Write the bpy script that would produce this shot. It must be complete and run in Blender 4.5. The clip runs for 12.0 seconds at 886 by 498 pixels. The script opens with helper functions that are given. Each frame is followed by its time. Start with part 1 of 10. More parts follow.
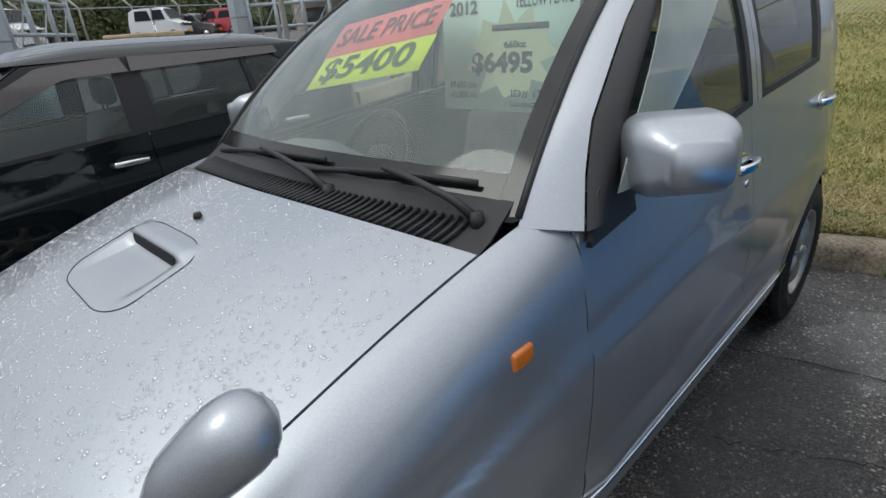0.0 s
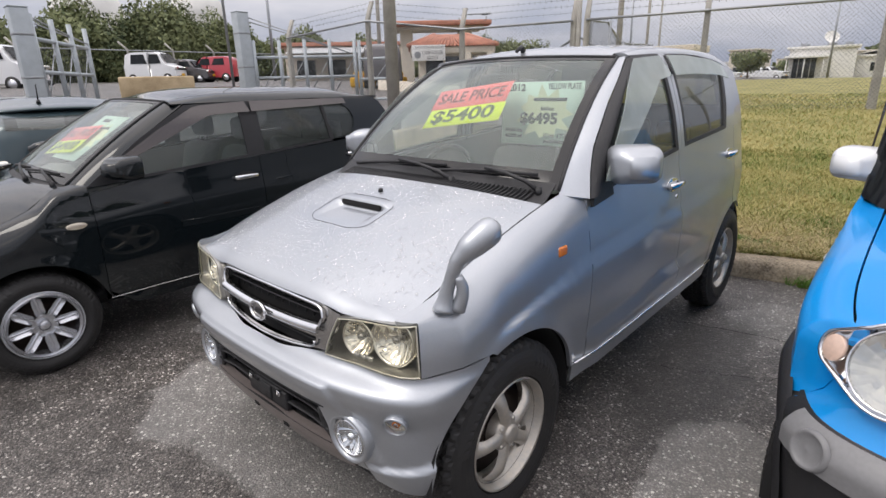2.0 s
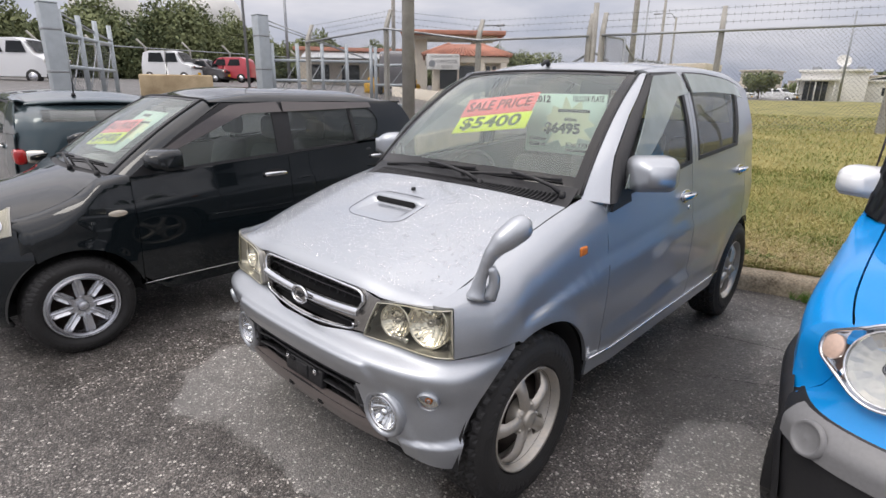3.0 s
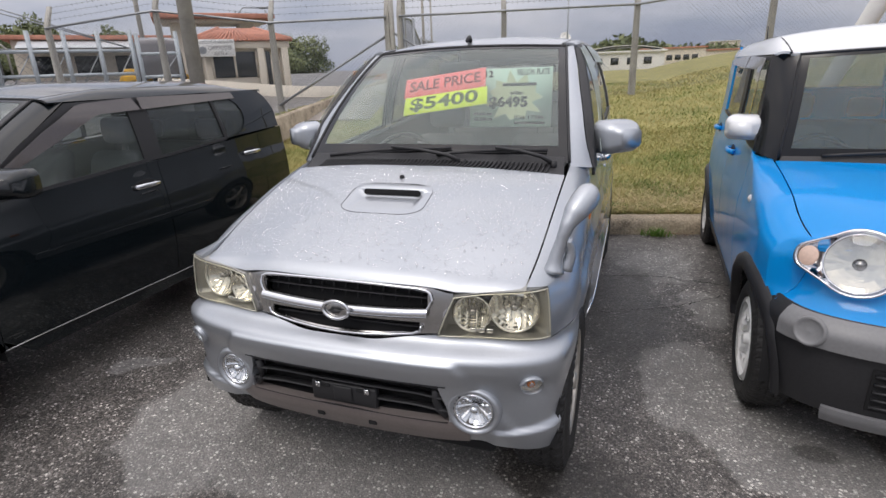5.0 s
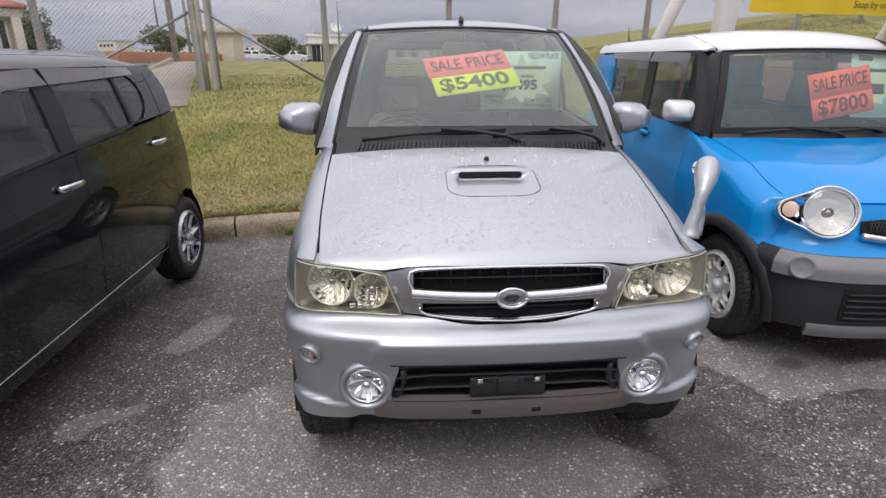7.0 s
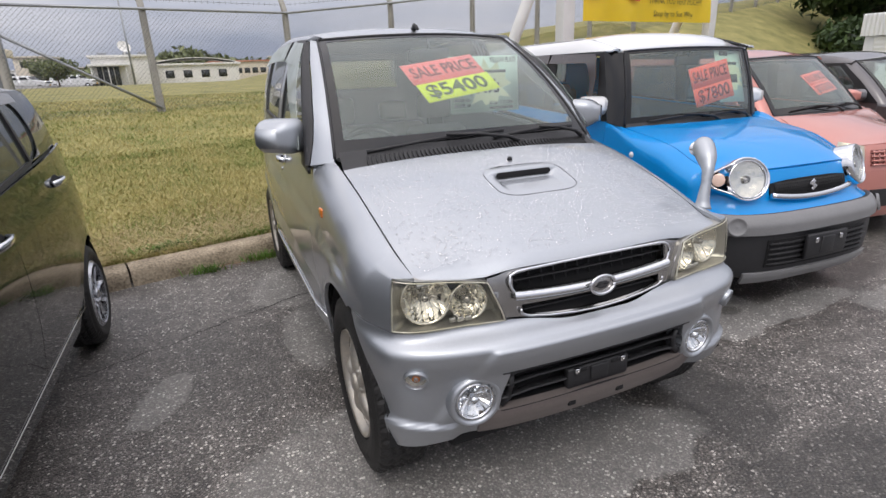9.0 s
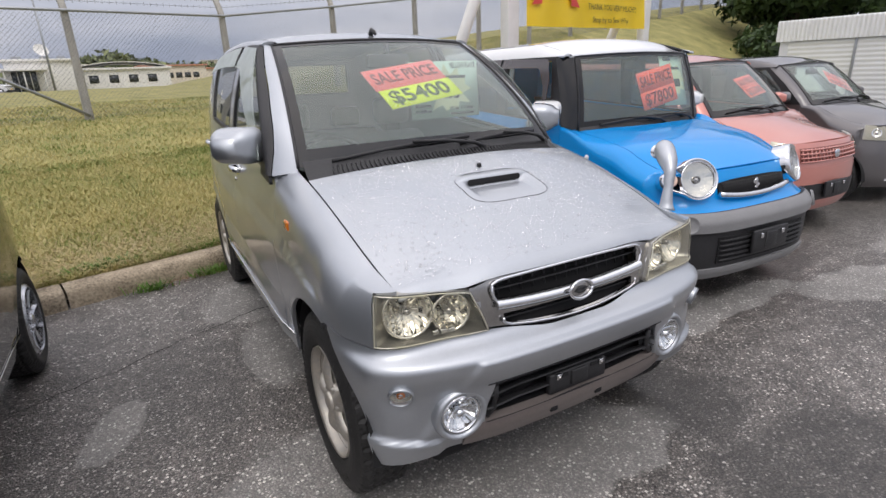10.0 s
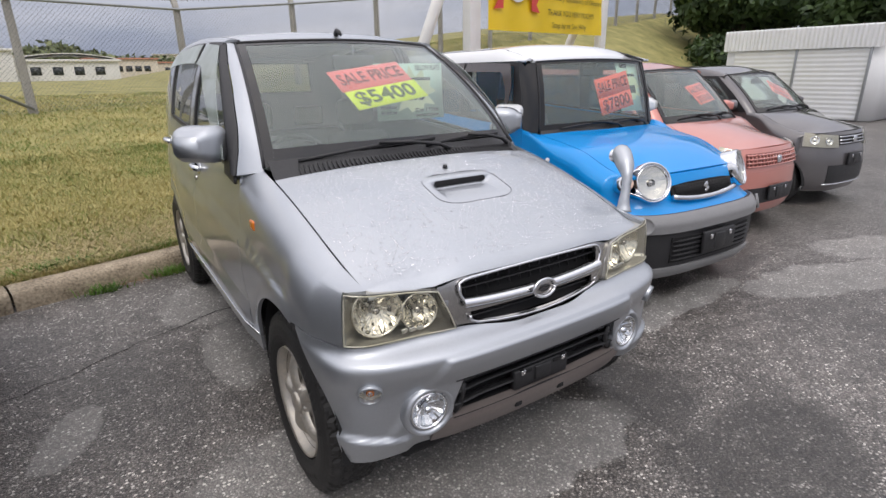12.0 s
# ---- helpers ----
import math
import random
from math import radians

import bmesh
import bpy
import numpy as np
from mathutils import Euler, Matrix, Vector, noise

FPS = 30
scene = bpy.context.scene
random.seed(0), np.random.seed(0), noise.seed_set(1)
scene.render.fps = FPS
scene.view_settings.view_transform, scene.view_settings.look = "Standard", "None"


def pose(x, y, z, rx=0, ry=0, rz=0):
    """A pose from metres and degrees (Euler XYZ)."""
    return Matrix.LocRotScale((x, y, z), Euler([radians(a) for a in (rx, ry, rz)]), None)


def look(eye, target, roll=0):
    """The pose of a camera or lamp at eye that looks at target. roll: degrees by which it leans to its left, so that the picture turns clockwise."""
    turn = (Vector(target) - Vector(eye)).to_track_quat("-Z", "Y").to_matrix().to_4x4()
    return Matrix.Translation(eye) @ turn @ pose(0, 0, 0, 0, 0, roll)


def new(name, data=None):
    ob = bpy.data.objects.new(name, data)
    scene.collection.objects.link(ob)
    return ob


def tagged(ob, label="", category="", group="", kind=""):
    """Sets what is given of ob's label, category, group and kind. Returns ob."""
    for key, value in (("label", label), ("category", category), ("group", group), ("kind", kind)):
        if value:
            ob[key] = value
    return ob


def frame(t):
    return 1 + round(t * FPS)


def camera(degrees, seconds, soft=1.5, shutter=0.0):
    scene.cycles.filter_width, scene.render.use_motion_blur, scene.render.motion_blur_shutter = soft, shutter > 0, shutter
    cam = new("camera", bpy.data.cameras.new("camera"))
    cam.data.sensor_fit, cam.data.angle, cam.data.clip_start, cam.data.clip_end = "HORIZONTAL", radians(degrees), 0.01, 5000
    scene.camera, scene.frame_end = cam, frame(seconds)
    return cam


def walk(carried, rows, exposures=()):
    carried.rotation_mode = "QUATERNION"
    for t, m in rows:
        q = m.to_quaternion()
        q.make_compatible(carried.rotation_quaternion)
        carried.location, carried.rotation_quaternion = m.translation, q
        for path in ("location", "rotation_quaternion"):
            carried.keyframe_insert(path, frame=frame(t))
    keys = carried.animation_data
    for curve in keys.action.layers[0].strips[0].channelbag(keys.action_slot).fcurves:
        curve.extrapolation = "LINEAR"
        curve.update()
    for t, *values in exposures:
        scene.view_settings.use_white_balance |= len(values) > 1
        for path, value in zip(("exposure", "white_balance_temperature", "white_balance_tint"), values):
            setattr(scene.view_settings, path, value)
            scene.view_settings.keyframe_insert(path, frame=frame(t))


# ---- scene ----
cam = camera(79.8, 12.0)
PATH = [
    (0, (1.154, 0.256, 1.421), (-0.175, 1.533, 0.644), -4.7),
    (0.5, (1.314, -0.026, 1.498), (0.061, 1.376, 0.815), -4.9),
    (1, (1.418, -0.34, 1.506), (0.219, 1.146, 0.91), -4.9),
    (1.5, (1.532, -0.539, 1.489), (0.29, 0.923, 0.925), -3.7),
    (2, (1.591, -0.735, 1.489), (0.302, 0.671, 0.887), -1.4),
    (2.5, (1.614, -0.887, 1.484), (0.304, 0.503, 0.892), -0.1),
    (3, (1.624, -0.912, 1.487), (0.318, 0.49, 0.914), 0.8),
    (3.5, (1.552, -0.996, 1.478), (0.382, 0.515, 0.886), 0.8),
    (5.5, (0.562, -1.306, 1.469), (0.114, 0.533, 0.824), -2.0),
    (6, (0.27, -1.306, 1.438), (0.052, 0.572, 0.783), -0.8),
    (6.5, (-0.014, -1.318, 1.442), (-0.021, 0.572, 0.786), 0.3),
    (7, (-0.324, -1.378, 1.445), (-0.177, 0.498, 0.768), 0.3),
    (9, (-1.06, -1.162, 1.422), (-0.322, 0.582, 0.78), -2.1),
    (9.5, (-1.119, -1.133, 1.429), (-0.291, 0.57, 0.786), -2.5),
    (10, (-1.127, -1.08, 1.432), (-0.208, 0.579, 0.796), -2.2),
    (10.5, (-1.122, -1.054, 1.435), (-0.117, 0.558, 0.809), -1.6),
    (11, (-1.128, -1.062, 1.434), (-0.079, 0.52, 0.805), -1.1),
    (11.5, (-1.144, -1.078, 1.44), (-0.097, 0.504, 0.805), -0.9),
    (12, (-1.162, -1.097, 1.441), (-0.118, 0.485, 0.804), -0.8),
]
walk(cam, [(t, look(eye, target, roll)) for t, eye, target, roll in PATH], [(0, -0.36, 6250, 2), (0.5, -0.28, 6450, 6), (1.0, -0.16, 6600, 10), (1.5, -0.02, 6650, 10), (2.5, 0.14, 6650, 10), (3.5, 0.08, 6600, 10), (5.5, -0.08, 6500, 10), (7.0, -0.06, 6550, 10), (9.0, 0.02, 6500, 10), (12.0, 0.02, 6500, 10)])

# ---- sky and light: bright overcast ----
world = bpy.data.worlds.new("overcast_sky")
scene.world = world
world.use_nodes = True
wn, wl = world.node_tree.nodes, world.node_tree.links
wn.clear()
w_out = wn.new("ShaderNodeOutputWorld")
w_bg = wn.new("ShaderNodeBackground")
w_sky = wn.new("ShaderNodeTexSky")
w_sky.sky_type, w_sky.sun_disc = "NISHITA", False
w_sky.sun_elevation, w_sky.sun_rotation = radians(52), radians(200)
w_sky.air_density, w_sky.dust_density, w_sky.ozone_density = 1.0, 3.0, 1.0
w_co = wn.new("ShaderNodeTexCoord")
w_map = wn.new("ShaderNodeMapping")
w_map.inputs["Scale"].default_value = (1.2, 1.2, 5.0)
w_noise = wn.new("ShaderNodeTexNoise")
w_noise.inputs["Scale"].default_value, w_noise.inputs["Detail"].default_value, w_noise.inputs["Roughness"].default_value = 1.7, 6.0, 0.55
w_ramp = wn.new("ShaderNodeValToRGB")
w_ramp.color_ramp.elements[0].position, w_ramp.color_ramp.elements[0].color = 0.36, (4.25, 4.52, 5.3, 1)
w_ramp.color_ramp.elements[1].position, w_ramp.color_ramp.elements[1].color = 0.62, (7.55, 7.37, 7.52, 1)
w_mix = wn.new("ShaderNodeMixRGB")
w_mix.inputs["Fac"].default_value = 0.93
wl.new(w_co.outputs["Generated"], w_map.inputs["Vector"])
wl.new(w_map.outputs["Vector"], w_noise.inputs["Vector"])
wl.new(w_noise.outputs["Fac"], w_ramp.inputs["Fac"])
wl.new(w_sky.outputs["Color"], w_mix.inputs["Color1"])
wl.new(w_ramp.outputs["Color"], w_mix.inputs["Color2"])
# an overcast sky is about three times as bright overhead as at the horizon
w_sep = wn.new("ShaderNodeSeparateXYZ")
wl.new(w_co.outputs["Generated"], w_sep.inputs["Vector"])
w_up = wn.new("ShaderNodeValToRGB")
w_up.color_ramp.elements[0].color = (0.78, 0.82, 0.93, 1)
w_up.color_ramp.elements[1].color = (3.08, 2.97, 2.90, 1)
w_low = w_up.color_ramp.elements.new(0.22)
w_low.color = (1.22, 1.23, 1.28, 1)
wl.new(w_sep.outputs["Z"], w_up.inputs["Fac"])
w_mul = wn.new("ShaderNodeMixRGB")
w_mul.blend_type, w_mul.inputs["Fac"].default_value = "MULTIPLY", 1.0
wl.new(w_mix.outputs["Color"], w_mul.inputs["Color1"])
wl.new(w_up.outputs["Color"], w_mul.inputs["Color2"])
wl.new(w_mul.outputs["Color"], w_bg.inputs["Color"])
w_bg.inputs["Strength"].default_value = 0.092
wl.new(w_bg.outputs["Background"], w_out.inputs["Surface"])

sun_data = bpy.data.lights.new("sun", "SUN")
sun_data.energy, sun_data.angle, sun_data.color = 0.9, radians(25), (1.0, 0.96, 0.9)
sun = new("sun", sun_data)
sun.matrix_world = look((-6, -14, 22), (0, 0, 0))
scene.view_settings.exposure = 0.0


# ---- materials ----
def nodes_of(name):
    m = bpy.data.materials.new(name)
    m.use_nodes = True
    return m, m.node_tree.nodes, m.node_tree.links, m.node_tree.nodes["Principled BSDF"]


def surface(name, colour, rough=0.5, metal=0.0, vary=0.12, scale=6.0, fine=90.0, bump=0.0, coat=0.0, bump_scale=200.0, tint=None, trans=0.0, spec=0.5):
    """A solid surface: base colour broken by a broad and a fine noise, with fine relief."""
    m, n, l, b = nodes_of(name)
    co = n.new("ShaderNodeTexCoord")
    broad, grain = n.new("ShaderNodeTexNoise"), n.new("ShaderNodeTexNoise")
    broad.inputs["Scale"].default_value, broad.inputs["Detail"].default_value = scale, 5.0
    grain.inputs["Scale"].default_value, grain.inputs["Detail"].default_value = fine, 3.0
    l.new(co.outputs["Object"], broad.inputs["Vector"])
    l.new(co.outputs["Object"], grain.inputs["Vector"])
    add = n.new("ShaderNodeMath")
    add.operation = "ADD"
    l.new(broad.outputs["Fac"], add.inputs[0])
    l.new(grain.outputs["Fac"], add.inputs[1])
    ramp = n.new("ShaderNodeValToRGB")
    dark = tuple(c * (1 - vary) for c in colour)
    lite = tuple(min(1, c * (1 + vary)) for c in (tint or colour))
    ramp.color_ramp.elements[0].position, ramp.color_ramp.elements[0].color = 0.30, (*dark, 1)
    ramp.color_ramp.elements[1].position, ramp.color_ramp.elements[1].color = 0.70, (*lite, 1)
    half = n.new("ShaderNodeMath")
    half.operation, half.inputs[1].default_value = "MULTIPLY", 0.5
    l.new(add.outputs[0], half.inputs[0])
    l.new(half.outputs[0], ramp.inputs["Fac"])
    l.new(ramp.outputs["Color"], b.inputs["Base Color"])
    b.inputs["Roughness"].default_value, b.inputs["Metallic"].default_value = rough, metal
    b.inputs["Specular IOR Level"].default_value = spec
    b.inputs["Coat Weight"].default_value, b.inputs["Coat Roughness"].default_value = coat, 0.04
    b.inputs["Transmission Weight"].default_value = trans
    if bump:
        tex, bp = n.new("ShaderNodeTexNoise"), n.new("ShaderNodeBump")
        tex.inputs["Scale"].default_value, tex.inputs["Detail"].default_value = bump_scale, 4.0
        bp.inputs["Strength"].default_value, bp.inputs["Distance"].default_value = bump, 0.004
        l.new(co.outputs["Object"], tex.inputs["Vector"])
        l.new(tex.outputs["Fac"], bp.inputs["Height"])
        l.new(bp.outputs["Normal"], b.inputs["Normal"])
    return m


def car_paint(name, colour, metal=0.5, rough=0.35, flake=0.12, dirt=0.06, spec=0.5, coat=1.0):
    """Metallic flake under a clear coat, with faint road film."""
    m, n, l, b = nodes_of(name)
    co = n.new("ShaderNodeTexCoord")
    fl, film = n.new("ShaderNodeTexVoronoi"), n.new("ShaderNodeTexNoise")
    fl.inputs["Scale"].default_value = 900.0
    film.inputs["Scale"].default_value, film.inputs["Detail"].default_value = 5.0, 6.0
    l.new(co.outputs["Object"], fl.inputs["Vector"])
    l.new(co.outputs["Object"], film.inputs["Vector"])
    ramp = n.new("ShaderNodeValToRGB")
    ramp.color_ramp.elements[0].color = (*[c * (1 - flake) for c in colour], 1)
    ramp.color_ramp.elements[1].color = (*[min(1, c * (1 + flake)) for c in colour], 1)
    l.new(fl.outputs["Color"], ramp.inputs["Fac"])
    mix = n.new("ShaderNodeMixRGB")
    mix.inputs["Color2"].default_value = (*[0.75 * c + 0.04 for c in colour], 1)
    thin = n.new("ShaderNodeMath")
    thin.operation, thin.inputs[1].default_value = "MULTIPLY", dirt * 4
    l.new(film.outputs["Fac"], thin.inputs[0])
    l.new(thin.outputs[0], mix.inputs["Fac"])
    l.new(ramp.outputs["Color"], mix.inputs["Color1"])
    l.new(mix.outputs["Color"], b.inputs["Base Color"])
    rr = n.new("ShaderNodeMapRange")
    rr.inputs["To Min"].default_value, rr.inputs["To Max"].default_value = rough - 0.05, rough + 0.08
    l.new(film.outputs["Fac"], rr.inputs["Value"])
    l.new(rr.outputs["Result"], b.inputs["Roughness"])
    b.inputs["Metallic"].default_value = metal
    b.inputs["Specular IOR Level"].default_value = spec
    b.inputs["Coat Weight"].default_value, b.inputs["Coat Roughness"].default_value = coat, 0.03
    return m


def glass(name, tint, gloss=1.0, film=0.0, base=0.045):
    """Thin pane: see-through tint, with a mirror sheen that grows towards grazing angles; film: pale diffuse veil,
    dried rain and dust plus painted-in sky reflection.
    """
    m, n, l, b = nodes_of(name)
    n.remove(b)
    tr, gl, mx, fr = n.new("ShaderNodeBsdfTransparent"), n.new("ShaderNodeBsdfGlossy"), n.new("ShaderNodeMixShader"), n.new("ShaderNodeLayerWeight")
    tr.inputs["Color"].default_value = (*tint, 1)
    gl.inputs["Roughness"].default_value = 0.01
    gl.inputs["Color"].default_value = (gloss, gloss, gloss, 1)
    fr.inputs["Blend"].default_value = 0.5
    steep, sheen = n.new("ShaderNodeMath"), n.new("ShaderNodeMath")
    steep.operation, steep.inputs[1].default_value = "POWER", 4.5
    sheen.operation, sheen.inputs[1].default_value, sheen.inputs[2].default_value = "MULTIPLY_ADD", 0.95 - base, base
    l.new(fr.outputs["Facing"], steep.inputs[0])
    l.new(steep.outputs[0], sheen.inputs[0])
    l.new(sheen.outputs[0], mx.inputs["Fac"])
    l.new(tr.outputs["BSDF"], mx.inputs[1])
    l.new(gl.outputs["BSDF"], mx.inputs[2])
    last = mx
    if film:
        df, m2, tx, co = n.new("ShaderNodeBsdfDiffuse"), n.new("ShaderNodeMixShader"), n.new("ShaderNodeTexNoise"), n.new("ShaderNodeTexCoord")
        df.inputs["Color"].default_value = (0.56, 0.635, 0.60, 1)
        tx.inputs["Scale"].default_value, tx.inputs["Detail"].default_value = 7.0, 6.0
        mul = n.new("ShaderNodeMath")
        mul.operation, mul.inputs[1].default_value, mul.inputs[2].default_value = "MULTIPLY_ADD", film * 0.6, film * 0.7
        l.new(co.outputs["Object"], tx.inputs["Vector"])
        l.new(tx.outputs["Fac"], mul.inputs[0])
        l.new(mul.outputs[0], m2.inputs["Fac"])
        l.new(mx.outputs["Shader"], m2.inputs[1])
        l.new(df.outputs["BSDF"], m2.inputs[2])
        last = m2
    l.new(last.outputs["Shader"], n["Material Output"].inputs["Surface"])
    return m


SILVER = car_paint("silver_blue_metallic_paint", (0.455, 0.48, 0.515), 0.85, 0.44)
BLUE = car_paint("bright_blue_paint", (0.0, 0.265, 0.70), 0.0, 0.3, 0.06, 0.02, 0.1, 0.7)
BLACK = car_paint("black_pearl_paint", (0.006, 0.009, 0.011), 0.0, 0.24, 0.3, 0.0, 0.05, 1.0)
PINK = car_paint("salmon_pink_paint", (0.56, 0.22, 0.18), 0.3, 0.35)
GREY = car_paint("dark_grey_paint", (0.135, 0.128, 0.132), 0.5, 0.35, 0.12, 0.03, 0.1)
TEAL = car_paint("dark_teal_paint", (0.050, 0.076, 0.086), 0.3, 0.3, 0.12, 0.0, 0.2)
WHITE_P = car_paint("white_paint", (0.78, 0.79, 0.80), 0.0, 0.3, 0.02, 0.03)
RED_P = car_paint("pinkish_red_paint", (0.55, 0.05, 0.07), 0.1, 0.35)
PLASTIC = surface("black_plastic", (0.018, 0.018, 0.02), 0.5, vary=0.25, bump=0.15, bump_scale=900)
PLASTIC_GREY = surface("worn_grey_plastic", (0.20, 0.20, 0.205), 0.42, vary=0.1)
SKID = surface("taupe_metallic_plastic", (0.22, 0.19, 0.18), 0.38, 0.4, vary=0.1)
# near-black for dark parts, and for shade painted into openings and hollows
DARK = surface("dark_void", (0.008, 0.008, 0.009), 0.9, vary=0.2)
RUBBER = surface("tyre_rubber", (0.017, 0.0165, 0.0165), 0.62, vary=0.35, scale=14, bump=0.2, bump_scale=300)
CHROME = surface("chrome", (0.75, 0.76, 0.78), 0.08, 1.0, vary=0.04)
SMOKED_CHROME = surface("smoked_chrome", (0.46, 0.45, 0.44), 0.18, 1.0, vary=0.1)
RIM_SILVER = surface("silver_wheel_paint", (0.50, 0.485, 0.46), 0.36, 0.6, vary=0.22, scale=18, tint=(0.44, 0.40, 0.34))
RIM_ALLOY = surface("bright_alloy", (0.62, 0.63, 0.66), 0.25, 0.75, vary=0.08)
RIM_WHITE = surface("white_steel_wheel", (0.75, 0.75, 0.74), 0.35, 0.0, vary=0.06)
RUST = surface("brake_rust", (0.035, 0.024, 0.02), 0.7, 0.4, vary=0.4)
REFLECTOR = surface("lamp_reflector", (0.74, 0.72, 0.66), 0.07, 1.0, vary=0.06)
LAMP_HOUSE = surface("lamp_housing", (0.42, 0.41, 0.38), 0.3, 0.7, vary=0.12)
LAMP_EDGE = surface("yellowed_lamp_edge", (0.62, 0.60, 0.50), 0.3, 0.5)
YELLOWED = glass("yellowed_lamp_lens", (0.97, 0.955, 0.88), 0.8, 0.012)
CLEAR = glass("clear_lamp_lens", (0.95, 0.96, 0.96), 0.9)
AMBER = surface("amber_lens", (0.62, 0.17, 0.015), 0.2, vary=0.15, coat=0.6)
RED_LENS = surface("red_lens", (0.45, 0.02, 0.02), 0.2, vary=0.1, coat=0.6)
# the film also paints a pale sky reflection over the windscreen
WINDSCREEN = glass("windscreen_glass", (0.90, 0.955, 0.93), 1.0, 0.165)
SIDE_GLASS = glass("side_window_glass", (0.80, 0.87, 0.84), 1.0, 0.06)
PRIVACY = glass("privacy_glass", (0.36, 0.38, 0.385), 1.0, 0.06)
VISOR_CLEAR = glass("rain_visor_acrylic", (0.86, 0.86, 0.85), 0.9, 0.40)
VISOR_BROWN = surface("smoked_brown_acrylic", (0.065, 0.052, 0.050), 0.14, vary=0.1, coat=0.8)
TRIM_GREY = surface("interior_grey_plastic", (0.20, 0.21, 0.20), 0.65, vary=0.1, bump=0.1, bump_scale=700)
CLOTH = surface("seat_cloth", (0.17, 0.175, 0.175), 0.95, vary=0.2, fine=300, bump=0.3, bump_scale=600)
FRIT = surface("black_glass_border", (0.012, 0.012, 0.013), 0.12, vary=0.1)
WATER = glass("water_drop", (0.97, 0.98, 0.99), 1.0)


# ---- mesh helpers ----
def part(name, bm, material, parent=None, label="", smooth=True):
    """Links a bmesh as one mesh object under a thing or a part."""
    me = bpy.data.meshes.new(name)
    for f in bm.faces:
        f.smooth = smooth
    bm.to_mesh(me)
    bm.free()
    me.materials.append(material)
    ob = new(name, me)
    if parent is not None:
        ob.parent = parent
    return tagged(ob, label)


def thing(name, m, label, category, group="", kind=""):
    ob = new(name)
    ob.empty_display_size = 0.2
    ob.matrix_world = m
    return tagged(ob, label, category, group, kind)


def curve(*pts):
    """Smooth monotone curve through (u, value) pairs, held flat beyond its ends."""
    u, v = np.array([p[0] for p in pts], float), np.array([p[1] for p in pts], float)
    h, d = np.diff(u), np.diff(v) / np.diff(u)
    m = np.zeros(len(u))
    m[0], m[-1] = d[0], d[-1]
    for i in range(1, len(u) - 1):
        m[i] = 0 if d[i - 1] * d[i] <= 0 else 2 * d[i - 1] * d[i] / (d[i - 1] + d[i])

    def at(x):
        x = min(max(x, u[0]), u[-1])
        i = min(max(int(np.searchsorted(u, x)) - 1, 0), len(u) - 2)
        s = (x - u[i]) / h[i]
        return float(v[i] * (1 + 2 * s) * (1 - s) ** 2 + m[i] * h[i] * s * (1 - s) ** 2 + v[i + 1] * s * s * (3 - 2 * s) + m[i + 1] * h[i] * s * s * (s - 1))
    return at


def lerp(a, b, s):
    return a + (b - a) * s


def step(a, b, x):
    s = min(max((x - a) / (b - a), 0.0), 1.0)
    return s * s * (3 - 2 * s)


def resample(pts, n):
    """n points at even arc length along a polyline of any dimension."""
    p = np.array(pts, float)
    d = np.concatenate([[0], np.cumsum(np.linalg.norm(np.diff(p, axis=0), axis=1))])
    s = np.linspace(0, d[-1], n)
    return np.stack([np.interp(s, d, p[:, k]) for k in range(p.shape[1])], 1)


def sheet(rows, depth=0.012, away=(0, 1.7, 0.7), skip=None, bm=None):
    """A panel from a grid of points, facing away from a point inside; its rim is folded inwards by depth."""
    bm = bm or bmesh.new()
    nu, nv = len(rows), len(rows[0])
    vs = [[bm.verts.new(p) for p in r] for r in rows]
    faces = []
    for i in range(nu - 1):
        for j in range(nv - 1):
            if skip and skip(i, j):
                continue
            q = (vs[i][j], vs[i + 1][j], vs[i + 1][j + 1], vs[i][j + 1])
            try:
                faces.append(bm.faces.new(q))
            except ValueError:
                pass
    bmesh.ops.remove_doubles(bm, verts=bm.verts, dist=0.0004)
    bmesh.ops.delete(bm, geom=[v for v in bm.verts if not v.link_faces], context="VERTS")
    bm.normal_update()
    side = sum((f.calc_center_median() - Vector(away)).dot(f.normal) * f.calc_area() for f in bm.faces)
    if side < 0:
        bmesh.ops.reverse_faces(bm, faces=bm.faces)
        bm.normal_update()
    if depth:
        fold(bm, depth)
    return bm


def fold(bm, depth):
    rim = [e for e in bm.edges if e.is_boundary]
    normals = {v: v.normal.copy() for e in rim for v in e.verts}
    for e in rim:
        e.smooth = False
    spots = {tuple(round(c, 6) for c in v.co): n for v, n in normals.items()}
    made = bmesh.ops.extrude_edge_only(bm, edges=rim)["geom"]
    for g in made:
        if isinstance(g, bmesh.types.BMVert):
            g.co -= spots[tuple(round(c, 6) for c in g.co)] * depth
    bm.normal_update()


def ruled(f, a, b, nu, nv):
    """Grid between two polylines a and b in f's plane, carried into space by f."""
    a, b = resample(a, nu), resample(b, nu)
    return [[f(*(lerp(a[i], b[i], j / (nv - 1)))) for j in range(nv)] for i in range(nu)]


def box(bm, lo, hi, bevel=0.0, seg=2):
    made = bmesh.ops.create_cube(bm, size=1.0)["verts"]
    for v in made:
        v.co = Vector([lo[k] + (v.co[k] + 0.5) * (hi[k] - lo[k]) for k in range(3)])
    if bevel:
        es = list({e for v in made for e in v.link_edges})
        bmesh.ops.bevel(bm, geom=es, offset=bevel, segments=seg, affect="EDGES", profile=0.5)
    return bm


